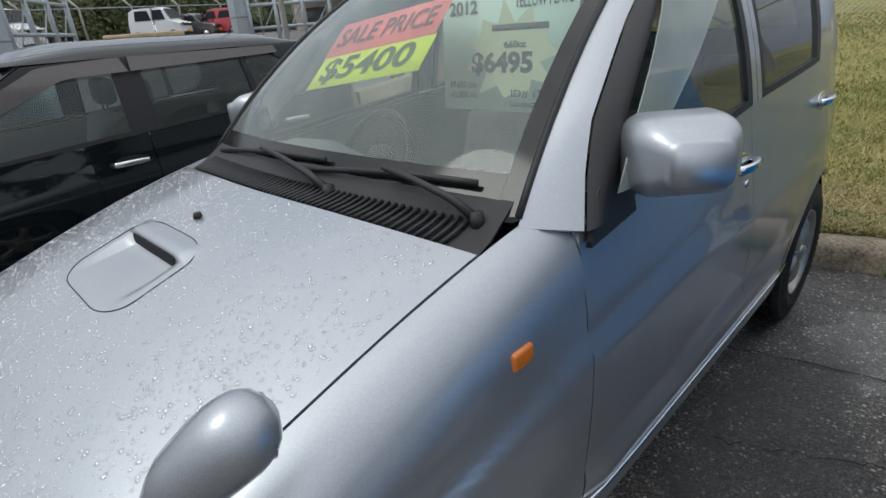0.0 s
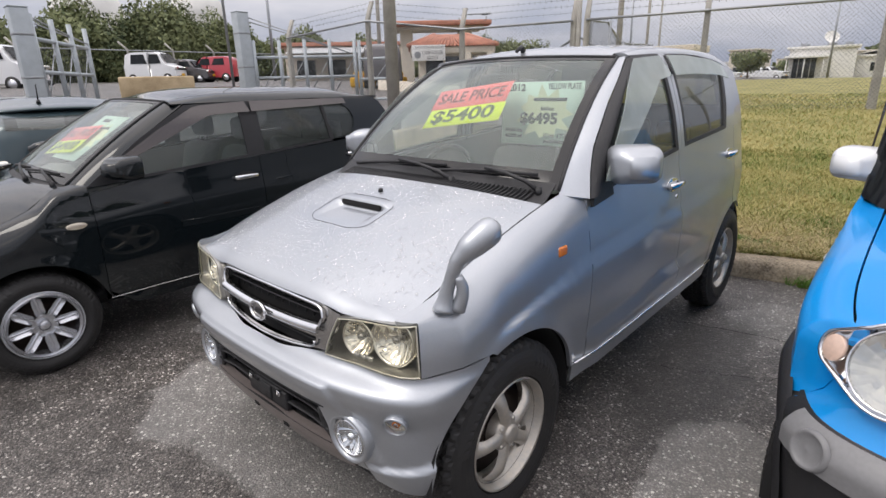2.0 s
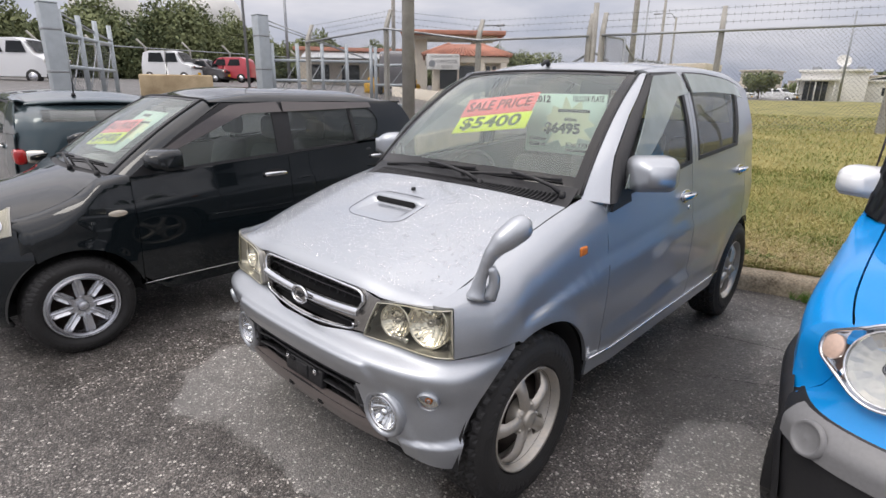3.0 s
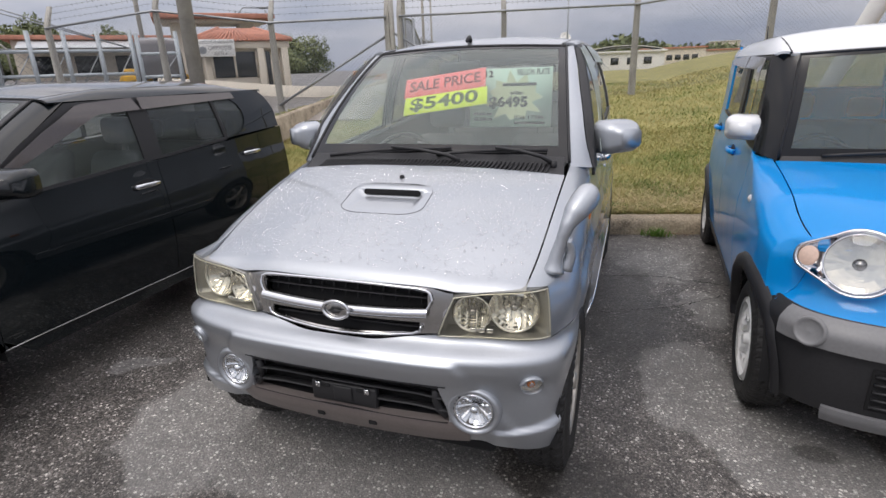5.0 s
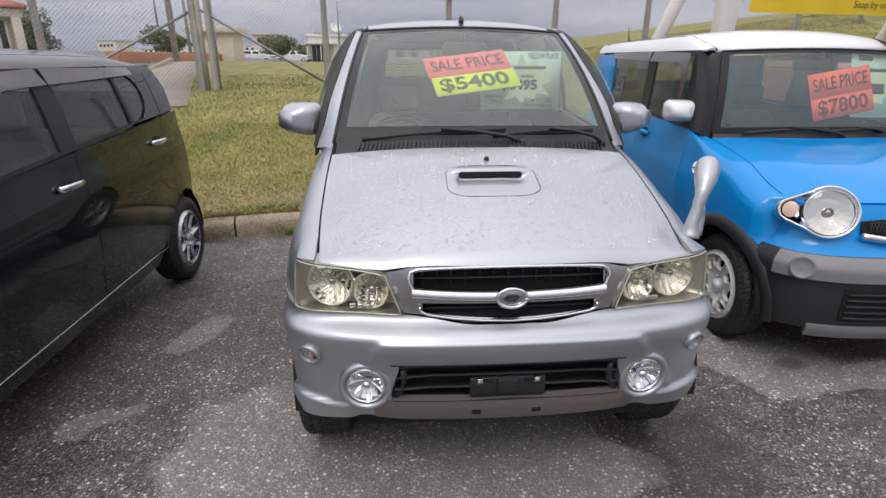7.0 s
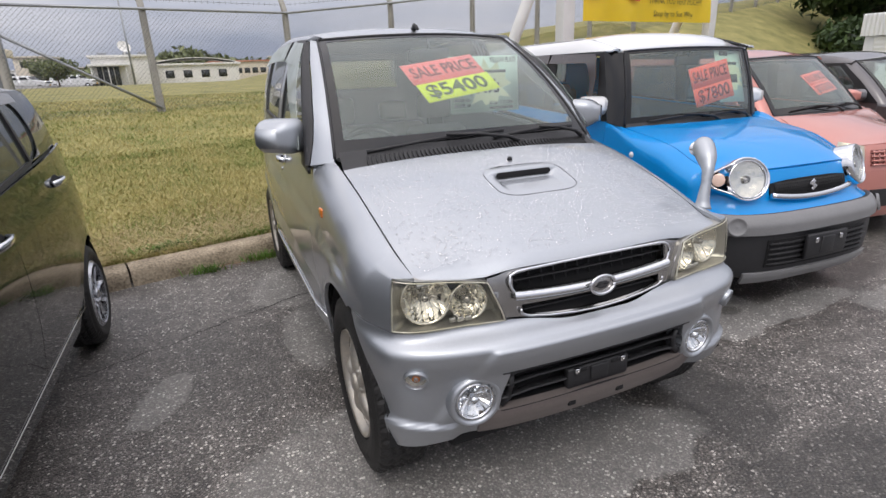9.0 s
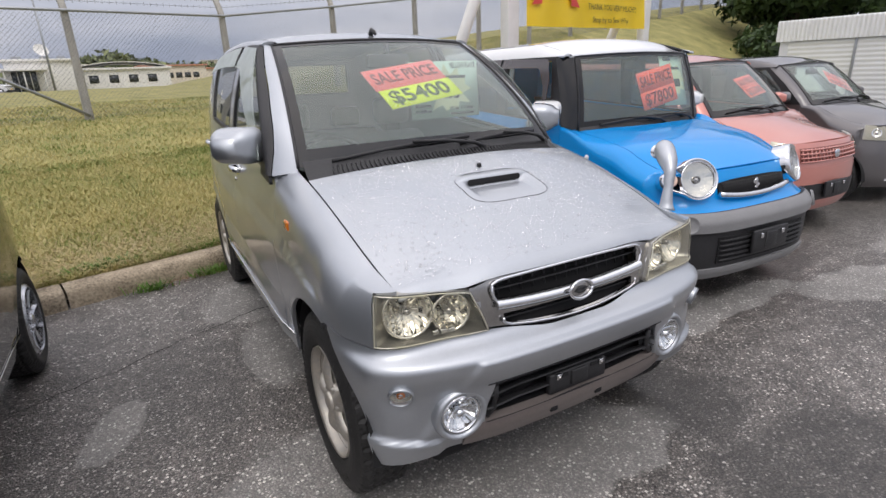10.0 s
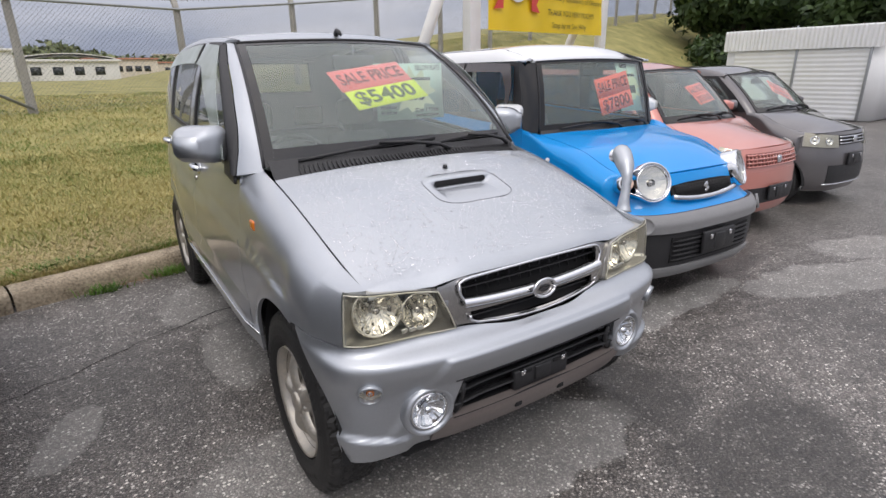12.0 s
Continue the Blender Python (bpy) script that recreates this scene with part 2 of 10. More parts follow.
def rod(bm, a, b, r, r2=None, seg=10, caps=True):
    a, b = Vector(a), Vector(b)
    d = b - a
    m = Matrix.Translation((a + b) / 2) @ d.to_track_quat("Z", "Y").to_matrix().to_4x4()
    bmesh.ops.create_cone(bm, cap_ends=caps, segments=seg, radius1=r, radius2=r if r2 is None else r2, depth=d.length, matrix=m)
    return bm


def tube(bm, pts, radius, seg=10):
    """A swept round bar; radius: a number or a function of 0..1."""
    pts = [Vector(p) for p in pts]
    rings = []
    up = Vector((0.31, 0.17, 0.93))
    for i, p in enumerate(pts):
        t = (pts[min(i + 1, len(pts) - 1)] - pts[max(i - 1, 0)]).normalized()
        s = t.cross(up).normalized()
        w = s.cross(t)
        r = radius(i / (len(pts) - 1)) if callable(radius) else radius
        r = r if isinstance(r, tuple) else (r, r)
        rings.append([bm.verts.new(p + s * math.cos(k * math.tau / seg) * r[0] + w * math.sin(k * math.tau / seg) * r[1]) for k in range(seg)])
    for a, b in zip(rings, rings[1:]):
        for k in range(seg):
            bm.faces.new((a[k], a[(k + 1) % seg], b[(k + 1) % seg], b[k]))
    bm.faces.new(rings[0][::-1])
    bm.faces.new(rings[-1])
    return bm


def lathe(bm, profile, seg=32, m=Matrix(), close=False):
    """Turns (radius, height) pairs round z, then moves them by m."""
    rings = [[bm.verts.new(m @ Vector((r * math.cos(k * math.tau / seg), r * math.sin(k * math.tau / seg), h))) for k in range(seg)] for r, h in profile]
    for a, b in zip(rings, rings[1:] + (rings[:1] if close else [])):
        for k in range(seg):
            bm.faces.new((a[k], a[(k + 1) % seg], b[(k + 1) % seg], b[k]))
    return bm


def facing(at, normal, roll=0):
    """Pose whose z looks along normal and whose x stays level."""
    n = Vector(normal).normalized()
    x = Vector((0, 0, 1)).cross(n).normalized()
    y = n.cross(x)
    return Matrix.Translation(at) @ Matrix((x, y, n)).transposed().to_4x4() @ pose(0, 0, 0, 0, 0, roll)


def loft_plate(bm, outline, m, depth, bevel=0.3):
    """A plate from a 2D outline in m's plane, with a softened rim and closed back."""
    n = len(outline)
    c = np.mean(np.array(outline), 0)
    def ring(k, h):
        return [bm.verts.new(m @ Vector((c[0] + (x - c[0]) * k, c[1] + (y - c[1]) * k, h))) for x, y in outline]
    rings = [ring(1, 0), ring(1, depth * (1 - bevel)), ring(0.97, depth * (1 - bevel * 0.3)), ring(0.92, depth)]
    for a, b in zip(rings, rings[1:]):
        for k in range(n):
            bm.faces.new((a[k], a[(k + 1) % n], b[(k + 1) % n], b[k]))
    bm.faces.new(rings[-1])
    bm.faces.new(rings[0][::-1])
    return bm


def rounded(w, h, r, n=5):
    """Rounded rectangle outline, centred."""
    out = []
    for cx, cy, a in ((w / 2 - r, h / 2 - r, 0), (-w / 2 + r, h / 2 - r, 90), (-w / 2 + r, -h / 2 + r, 180), (w / 2 - r, -h / 2 + r, 270)):
        for k in range(n):
            t = radians(a + 90 * k / (n - 1))
            out.append((cx + r * math.cos(t), cy + r * math.sin(t)))
    return out


def lettering(text, size, m, material, parent, name="lettering", font_shear=0.0, width=None, bold=0.0):
    """Flat letters in the built-in font as a mesh, centred on m, in m's plane."""
    cu = bpy.data.curves.new(name, "FONT")
    cu.body, cu.size, cu.align_x, cu.align_y, cu.shear = text, size, "CENTER", "CENTER", font_shear
    cu.offset = bold
    cu.resolution_u = 3
    tmp = new(name, cu)
    me = bpy.data.meshes.new_from_object(tmp)
    bpy.data.objects.remove(tmp)
    xs = [v.co.x for v in me.vertices]
    k = width / (max(xs) - min(xs)) if width and xs else 1.0
    me.transform(m @ Matrix.Diagonal((k, 1, 1, 1)))
    me.materials.clear()
    me.materials.append(material)
    ob = new(name, me)
    ob.parent = parent
    return ob


# ---- cars: surfaces shared by all ----
class Shape:
    """Numbers of one car, in metres from the middle of its nose: x to its left, y to its tail, z up."""
    pillar_edge = None
    frame_edge = None
    corner_y = None
    lip_flat = False
    ws_bulge = 0.02
    fade = None
    shoulder = False

    def __init__(self, **kw):
        for key, value in kw.items():
            setattr(self, key, value)
        dense = []
        p = [Vector((x, y, 0)) for x, y in self.plan]
        p = [Vector((-p[1].x, p[1].y, 0))] + p + [p[-1] * 2 - p[-2]]
        for a, b, c, d in zip(p, p[1:], p[2:], p[3:]):
            for k in range(10):
                t = k / 10
                dense.append(0.5 * (2 * b + (c - a) * t + (2 * a - 5 * b + 4 * c - d) * t * t + (3 * b - a - 3 * c + d) * t ** 3))
        dense.append(p[-2])
        self.line = resample([(v.x, v.y) for v in dense], 240)
        seg = np.linalg.norm(np.diff(self.line, axis=0), axis=1)
        self.dist = np.concatenate([[0], np.cumsum(seg)])
        tan = np.gradient(self.line, axis=0)
        tan /= np.linalg.norm(tan, axis=1)[:, None]
        self.inward = np.stack([-tan[:, 1], tan[:, 0]], 1)

    def front(self, s, z, out=0.0):
        """Point of the nose at the signed length s along the plan and the height z."""
        k, sg = abs(s), 1 if s >= 0 else -1
        d = self.setback(z) * (self.fade(k) if self.fade else 1.0) - out
        x = np.interp(k, self.dist, self.line[:, 0]) + np.interp(k, self.dist, self.inward[:, 0]) * d
        y = np.interp(k, self.dist, self.line[:, 1]) + np.interp(k, self.dist, self.inward[:, 1]) * d
        return Vector((sg * x, y, z))

    def front_normal(self, s, z):
        a, b = self.front(s - 0.01, z), self.front(s + 0.01, z)
        c, d = self.front(s, z - 0.01), self.front(s, z + 0.01)
        n = (b - a).cross(d - c).normalized()
        return n if n.y < 0 or n.x * s > 0 else -n

    def s_of_x(self, x):
        return float(np.interp(abs(x), self.line[:, 0], self.dist)) * (1 if x >= 0 else -1)

    def s_end(self, z):
        """Length along the plan at which the nose meets the wheel arch, or the fender's seam."""
        y = self.nose_end
        if abs(z - self.wheel_r) < self.arch:
            y = min(y, self.axle_f - math.sqrt(self.arch ** 2 - (z - self.wheel_r) ** 2))
        return float(np.interp(y, self.line[:, 1], self.dist))

    def arch_z(self, y, low):
        """Lower edge of the body side."""
        for a in (self.axle_f, self.axle_r):
            if abs(y - a) < self.arch:
                return max(low, self.wheel_r + math.sqrt(self.arch ** 2 - (y - a) ** 2))
        return low

    def side(self, y, z, sg=1):
        x = self.width(y) * self.flank(z)
        for a in (self.axle_f, self.axle_r):
            d = math.hypot(y - a, z - self.wheel_r) - self.arch
            x += self.flare * math.exp(-(d / 0.035) ** 2)
        x += self.crease(y, z) if self.crease else 0
        return Vector((sg * x, y, z))

    def house(self, y, z, sg=1):
        """Side of the cabin above the belt."""
        return Vector((sg * self.cabin(z) * self.cabin_y(y), y, z))

    def screen(self, u, v, out=0.0):
        """Windscreen: u from -1 to 1 across, v from 0 at the cowl to 1 at the roof."""
        bx, by, bz, bc = self.ws_base
        tx, ty, tz, tc = self.ws_top
        a = Vector((bx * u, by - bc * (1 - u * u), bz + 0.015 * (1 - u * u)))
        b = Vector((tx * u, ty - tc * (1 - u * u), tz + 0.015 * (1 - u * u)))
        p = a.lerp(b, v)
        n = Vector((0, -(tz - bz), ty - by)).normalized()
        n = n if n.z > 0 else -n
        return p + n * (self.ws_bulge * 4 * v * (1 - v) + out)


def spoked(rim, kind, radii, dish, hole, spread, spokes):
    """Wheel disc with one opening between each pair of spokes."""
    sect = math.tau / spokes
    cols = []
    for n in range(spokes):
        cols += [(n, 0, f) for f in (-1, -0.5, 0, 0.5)] + [(n, 1, f) for f in (0.0, 0.2, 0.4, 0.6, 0.8)]
    rings = []
    for q in radii:
        half = sect / 2 * spread(q)
        ring = []
        for n, gap, f in cols:
            a = n * sect + (f * half if not gap else half + f * (sect - 2 * half))
            h = dish(q)
            if not gap and hole[0] < q < hole[1] and kind != "steel":
                h += 0.006 * (1 - f * f)
            ring.append(rim.verts.new((q * math.cos(a), q * math.sin(a), h)))
        rings.append(ring)
    nc = len(cols)
    for i in range(len(radii) - 1):
        for k in range(nc):
            mid = (radii[i] + radii[i + 1]) / 2
            if cols[k][1] and hole[0] < mid < hole[1]:
                continue
            rim.faces.new((rings[i][k], rings[i][(k + 1) % nc], rings[i + 1][(k + 1) % nc], rings[i + 1][k]))
    rim.normal_update()
    fold(rim, 0.022)


def wheel_meshes(r, rim_r, wide, spokes, kind, tread=True):
    """Tyre, rim and brake of a wheel whose axis is z, its outer face upwards at z = 0."""
    bm = bmesh.new()
    lug = 0.0065 if kind == "five" else 0.004
    prof = [(rim_r - 0.012, -0.03), (rim_r + 0.004, -0.012), (rim_r + 0.012, -0.004)]
    for k in range(7):
        t = k / 6
        prof.append((lerp(rim_r + 0.012, r - 0.012, t), 0.002 + 0.012 * math.sin(math.pi * min(1, t * 1.15)) - 0.012 * max(0, t - 0.7)))
    prof.append((r - 0.004, -0.012))
    across = []
    w0, w1 = -0.02, -wide + 0.02
    for k in range(13):
        across.append((r - (lug if k % 3 == 2 else 0.0), lerp(w0, w1, k / 12)))
    prof += across + [(r - 0.012, -wide + 0.004), (lerp(rim_r, r, 0.5), -wide - 0.006), (rim_r, -wide + 0.01)]
    seg = 168
    rings = []
    for i, (pr, h) in enumerate(prof):
        ring = []
        for k in range(seg):
            q, up = pr, h
            if tread and pr > r - 0.022:
                zig = (k + (2 if h < -wide * 0.35 else 0) + (1 if h < -wide * 0.7 else 0) + int(-h * 90)) % 4
                q -= lug if zig == 0 else 0.0
            elif tread and rim_r + 0.05 < pr < rim_r + 0.075 and h > -0.05 and (k * 7 // 168) % 2 and k % 3:
                up = h + 0.003
            a = k * math.tau / seg
            ring.append(bm.verts.new((q * math.cos(a), q * math.sin(a), up)))
        rings.append(ring)
    for a, b in zip(rings, rings[1:]):
        for k in range(seg):
            bm.faces.new((a[k], a[(k + 1) % seg], b[(k + 1) % seg], b[k]))
    bmesh.ops.recalc_face_normals(bm, faces=bm.faces)
    tyre = bm

    rim = bmesh.new()
    if kind == "steel":
        radii = [0.025, 0.05, 0.07, 0.085, 0.100, 0.116, 0.132, 0.148, 0.163, rim_r - 0.012, rim_r - 0.006, rim_r]
        dish = curve((0, -0.045), (0.06, -0.043), (0.085, -0.028), (0.11, -0.02), (0.15, -0.032), (rim_r - 0.018, -0.045), (rim_r - 0.010, -0.02), (rim_r, -0.004))
        hole = (0.099, 0.149)
        spread = lambda q: 0.60 - 0.22 * math.sin(math.pi * min(1, max(0, (q - 0.095) / 0.058)))
    elif kind == "five":
        radii = [0.03, 0.055, 0.072, 0.084, 0.10, 0.118, 0.136, 0.152, 0.164, rim_r - 0.016, rim_r - 0.008, rim_r]
        dish = curve((0, -0.012), (0.06, -0.020), (0.085, -0.030), (0.12, -0.024), (0.15, -0.030), (0.168, -0.044), (rim_r - 0.012, -0.046), (rim_r - 0.006, -0.012), (rim_r, -0.002))
        hole = (0.080, 0.157)
        spread = lambda q: lerp(0.66, 0.46, min(1, max(0, (q - 0.080) / 0.05))) + 0.30 * max(0, (q - 0.136) / 0.03) ** 2
    else:
        radii = [0.03, 0.05, 0.062, 0.075, 0.095, 0.115, 0.135, 0.152, 0.162, rim_r - 0.010, rim_r - 0.004, rim_r]
        dish = curve((0, -0.022), (0.05, -0.02), (0.09, -0.016), (0.15, -0.012), (rim_r - 0.012, -0.01), (rim_r, -0.002))
        hole = (0.058, 0.158)
        spread = lambda q: lerp(0.34, 0.15, min(1, max(0, (q - 0.055) / 0.05)))
    if kind == "five":
        # five bulky rounded spokes between a domed hub and a deep lip
        wide_at, high_at = curve((0, 0.030), (0.3, 0.024), (0.6, 0.025), (0.85, 0.034), (1, 0.046)), curve((0, -0.026), (0.25, -0.020), (0.6, -0.022), (0.9, -0.040), (1, -0.052))
        for n in range(spokes):
            c, q = math.cos(n * math.tau / spokes), math.sin(n * math.tau / spokes)
            rows = []
            for k in range(11):
                t = k / 10
                d, w, h = lerp(0.040, rim_r - 0.020, t), wide_at(t), high_at(t)
                rows.append([Vector((d * c - w * f * q, d * q + w * f * c, h + 0.022 * (1 - abs(f) ** 2.6))) for f in (-1, -0.92, -0.75, -0.5, -0.2, 0.2, 0.5, 0.75, 0.92, 1)])
            one = bmesh.new()
            sheet(rows, 0.022, away=(0, 0, -0.5), bm=one)
            tmp = bpy.data.meshes.new("spoke")
            one.to_mesh(tmp)
            rim.from_mesh(tmp)
            bpy.data.meshes.remove(tmp)
            one.free()
        lathe(rim, [(0.001, -0.004), (0.045, -0.006), (0.060, -0.012), (0.068, -0.026), (0.070, -0.06)], 40)
        lathe(rim, [(rim_r - 0.026, -0.075), (rim_r - 0.020, -0.050), (rim_r - 0.014, -0.046), (rim_r - 0.008, -0.014), (rim_r, -0.002)], 60)
    else:
        spoked(rim, kind, radii, dish, hole, spread, spokes)
    cap = 0.034 if kind == "five" else 0.026
    lathe(rim, [(0.0005, 0.008), (cap * 0.8, 0.008), (cap, 0.002), (cap + 0.004, -0.03)], 20)
    if kind != "alloy_plain":
        nuts = 5 if kind == "five" else 4
        for k in range(nuts):
            a = math.tau * (k + 0.5) / nuts
            c = Vector((0.055 * math.cos(a), 0.055 * math.sin(a), dish(0.055)))
            rod(rim, c - Vector((0, 0, 0.01)), c + Vector((0, 0, 0.014)), 0.009, 0.007, 8)
    lathe(rim, [(rim_r, -0.002), (rim_r + 0.004, 0.004), (rim_r + 0.006, -0.008), (rim_r - 0.01, -0.03), (rim_r - 0.016, -wide + 0.02)], 48)
    bmesh.ops.recalc_face_normals(rim, faces=rim.faces)
    brake = bmesh.new()
    lathe(brake, [(0.001, -0.07), (rim_r * 0.62, -0.07), (rim_r * 0.63, -0.09), (rim_r * 0.98, -0.10), (rim_r * 0.98, -wide)], 32)
    bmesh.ops.recalc_face_normals(brake, faces=brake.faces)
    return tyre, rim, brake


def wheels(S, root, rim_mat, spokes, kind, turn=12):
    made = None
    for y in (S.axle_f, S.axle_r):
        for sg in (1, -1):
            m = Matrix.Translation((sg * S.wheel_x, y, S.wheel_r)) @ pose(0, 0, 0, 0, 90 * sg, 0) @ pose(0, 0, 0, 0, 0, turn + 17 * sg + 40 * y)
            if made is None:
                tyre, rim, brake = wheel_meshes(S.wheel_r, S.rim_r, S.tyre_w, spokes, kind)
                w = part("wheel", rim, rim_mat, root)
                made = (w, part("tyre", tyre, RUBBER, w, smooth=False), part("brake_disc", brake, RUST, w))
            else:
                w = new("wheel", made[0].data)
                w.parent = root
                for o in made[1:]:
                    c = new(o.name.split(".")[0], o.data)
                    c.parent = w
            w.matrix_local = m
    for y in (S.axle_f, S.axle_r):
        for sg in (1, -1):
            lin = []
            for k in range(25):
                a = radians(-2 + 184 * k / 24)
                lin.append([Vector((sg * x, y + (S.arch + 0.004) * math.cos(a), S.wheel_r + (S.arch + 0.004) * math.sin(a))) for x in (0.30, 0.45, S.width(y) * 0.955)])
            part("arch_liner", sheet(lin, 0, (0, y, S.wheel_r)), DARK, root)


def flank_panel(S, y0, y1, top, low, sg, n=24, rows=14):
    """Part of the body side between two heights, over the wheel where there is one."""
    cols = []
    for i in range(n + 1):
        y = lerp(y0, y1, i / n)
        zt, zb = top(y), S.arch_z(y, low(y) if callable(low) else low)
        cols.append([S.side(y, lerp(zt, zb, j / rows), sg) for j in range(rows + 1)])
    return sheet(cols, 0.012)


def fender_panel(S, sg, low, y0=None, lead=None):
    """Front wing: rolls over from the bonnet's edge, then runs down to the arch."""
    y0 = S.fender_y0 if y0 is None else y0
    cols = []
    ys = np.linspace(y0, S.door_y[0] - 0.002, 44)
    for y in ys:
        xe, ze = S.edge_x(y) + 0.003, S.edge_z(y)
        # the shoulder rises to the window sill by the door
        zs = ze - (lerp(S.roll, ze - S.belt(y) + 0.002, step(S.door_y[0] - 0.40, S.door_y[0] - 0.01, y)) if S.shoulder else S.roll)
        foot = S.side(y, zs, 1)
        p0, p3 = Vector((xe, y, ze)), foot
        p1 = Vector((lerp(xe, foot.x, 0.6), y, ze - 0.012))
        p2 = Vector((foot.x + 0.002, y, lerp(zs, ze, 0.5)))
        path = []
        for k in range(13):
            t = k / 12
            path.append(p0 * (1 - t) ** 3 + p1 * 3 * t * (1 - t) ** 2 + p2 * 3 * t * t * (1 - t) + p3 * t ** 3)
        zb = S.arch_z(y, low(y))
        if zb < zs:
            path += [S.side(y, lerp(zs, zb, k / 14), 1) for k in range(1, 15)]
        else:
            path = [p for p in path if p.z > zb] + [S.side(y, zb, 1)]
        cols.append([Vector((sg * p[0], p[1], p[2])) for p in resample([tuple(p) for p in path], 26)])
    if lead:
        # the front edge follows the lamp: along its top, round its outer corner and down
        s0, s1, z1, z0, out, drop = lead
        edge = [S.front(s, z1 - drop * ((s - s0) / (s1 - s0)) ** 2, out) for s in np.linspace(s0, s1, 10)] + [S.front(s1, z, out) for z in np.linspace(z1 - drop, z0, 10)[1:]]
        cols.insert(0, [Vector((sg * p[0], p[1], p[2])) for p in resample([tuple(p) for p in edge], 26)])
    return sheet(cols, 0.014)


def hood_point(S, u, w):
    """Bonnet: u from -1 to 1 across, w from 0 at its front lip to 1 at the cowl."""
    yl, yc = S.lip_y, S.cowl_y
    y = flat = lerp(yl, yc, w)
    a = abs(u)
    x = u * S.hood_x0 + (1 if u > 0 else -1) * max(0.0, a - 0.35) / 0.65 * (S.edge_x(max(y, S.corner_y or S.fender_y0)) - S.hood_x0 - 0.003)
    y += (S.front(S.s_of_x(min(abs(x), 0.60)), S.lip_z).y - S.front(0, S.lip_z).y) * (1 - step(0.0, 0.32, w)) * S.lip_follow
    y += S.cowl_bow * u * u * step(0.75, 1.0, w)
    zc, ze = S.hood_c(y), S.edge_z(max(y, S.corner_y or S.fender_y0 - 0.02))
    if S.lip_flat:
        zc, ze = lerp(S.hood_c(flat), zc, step(0.1, 0.45, w)), lerp(S.lip_z + 0.002, ze, step(0.0, 0.28, w))
    k = a ** S.hood_n
    z = lerp(zc, ze, k)
    return Vector((x, y, z))


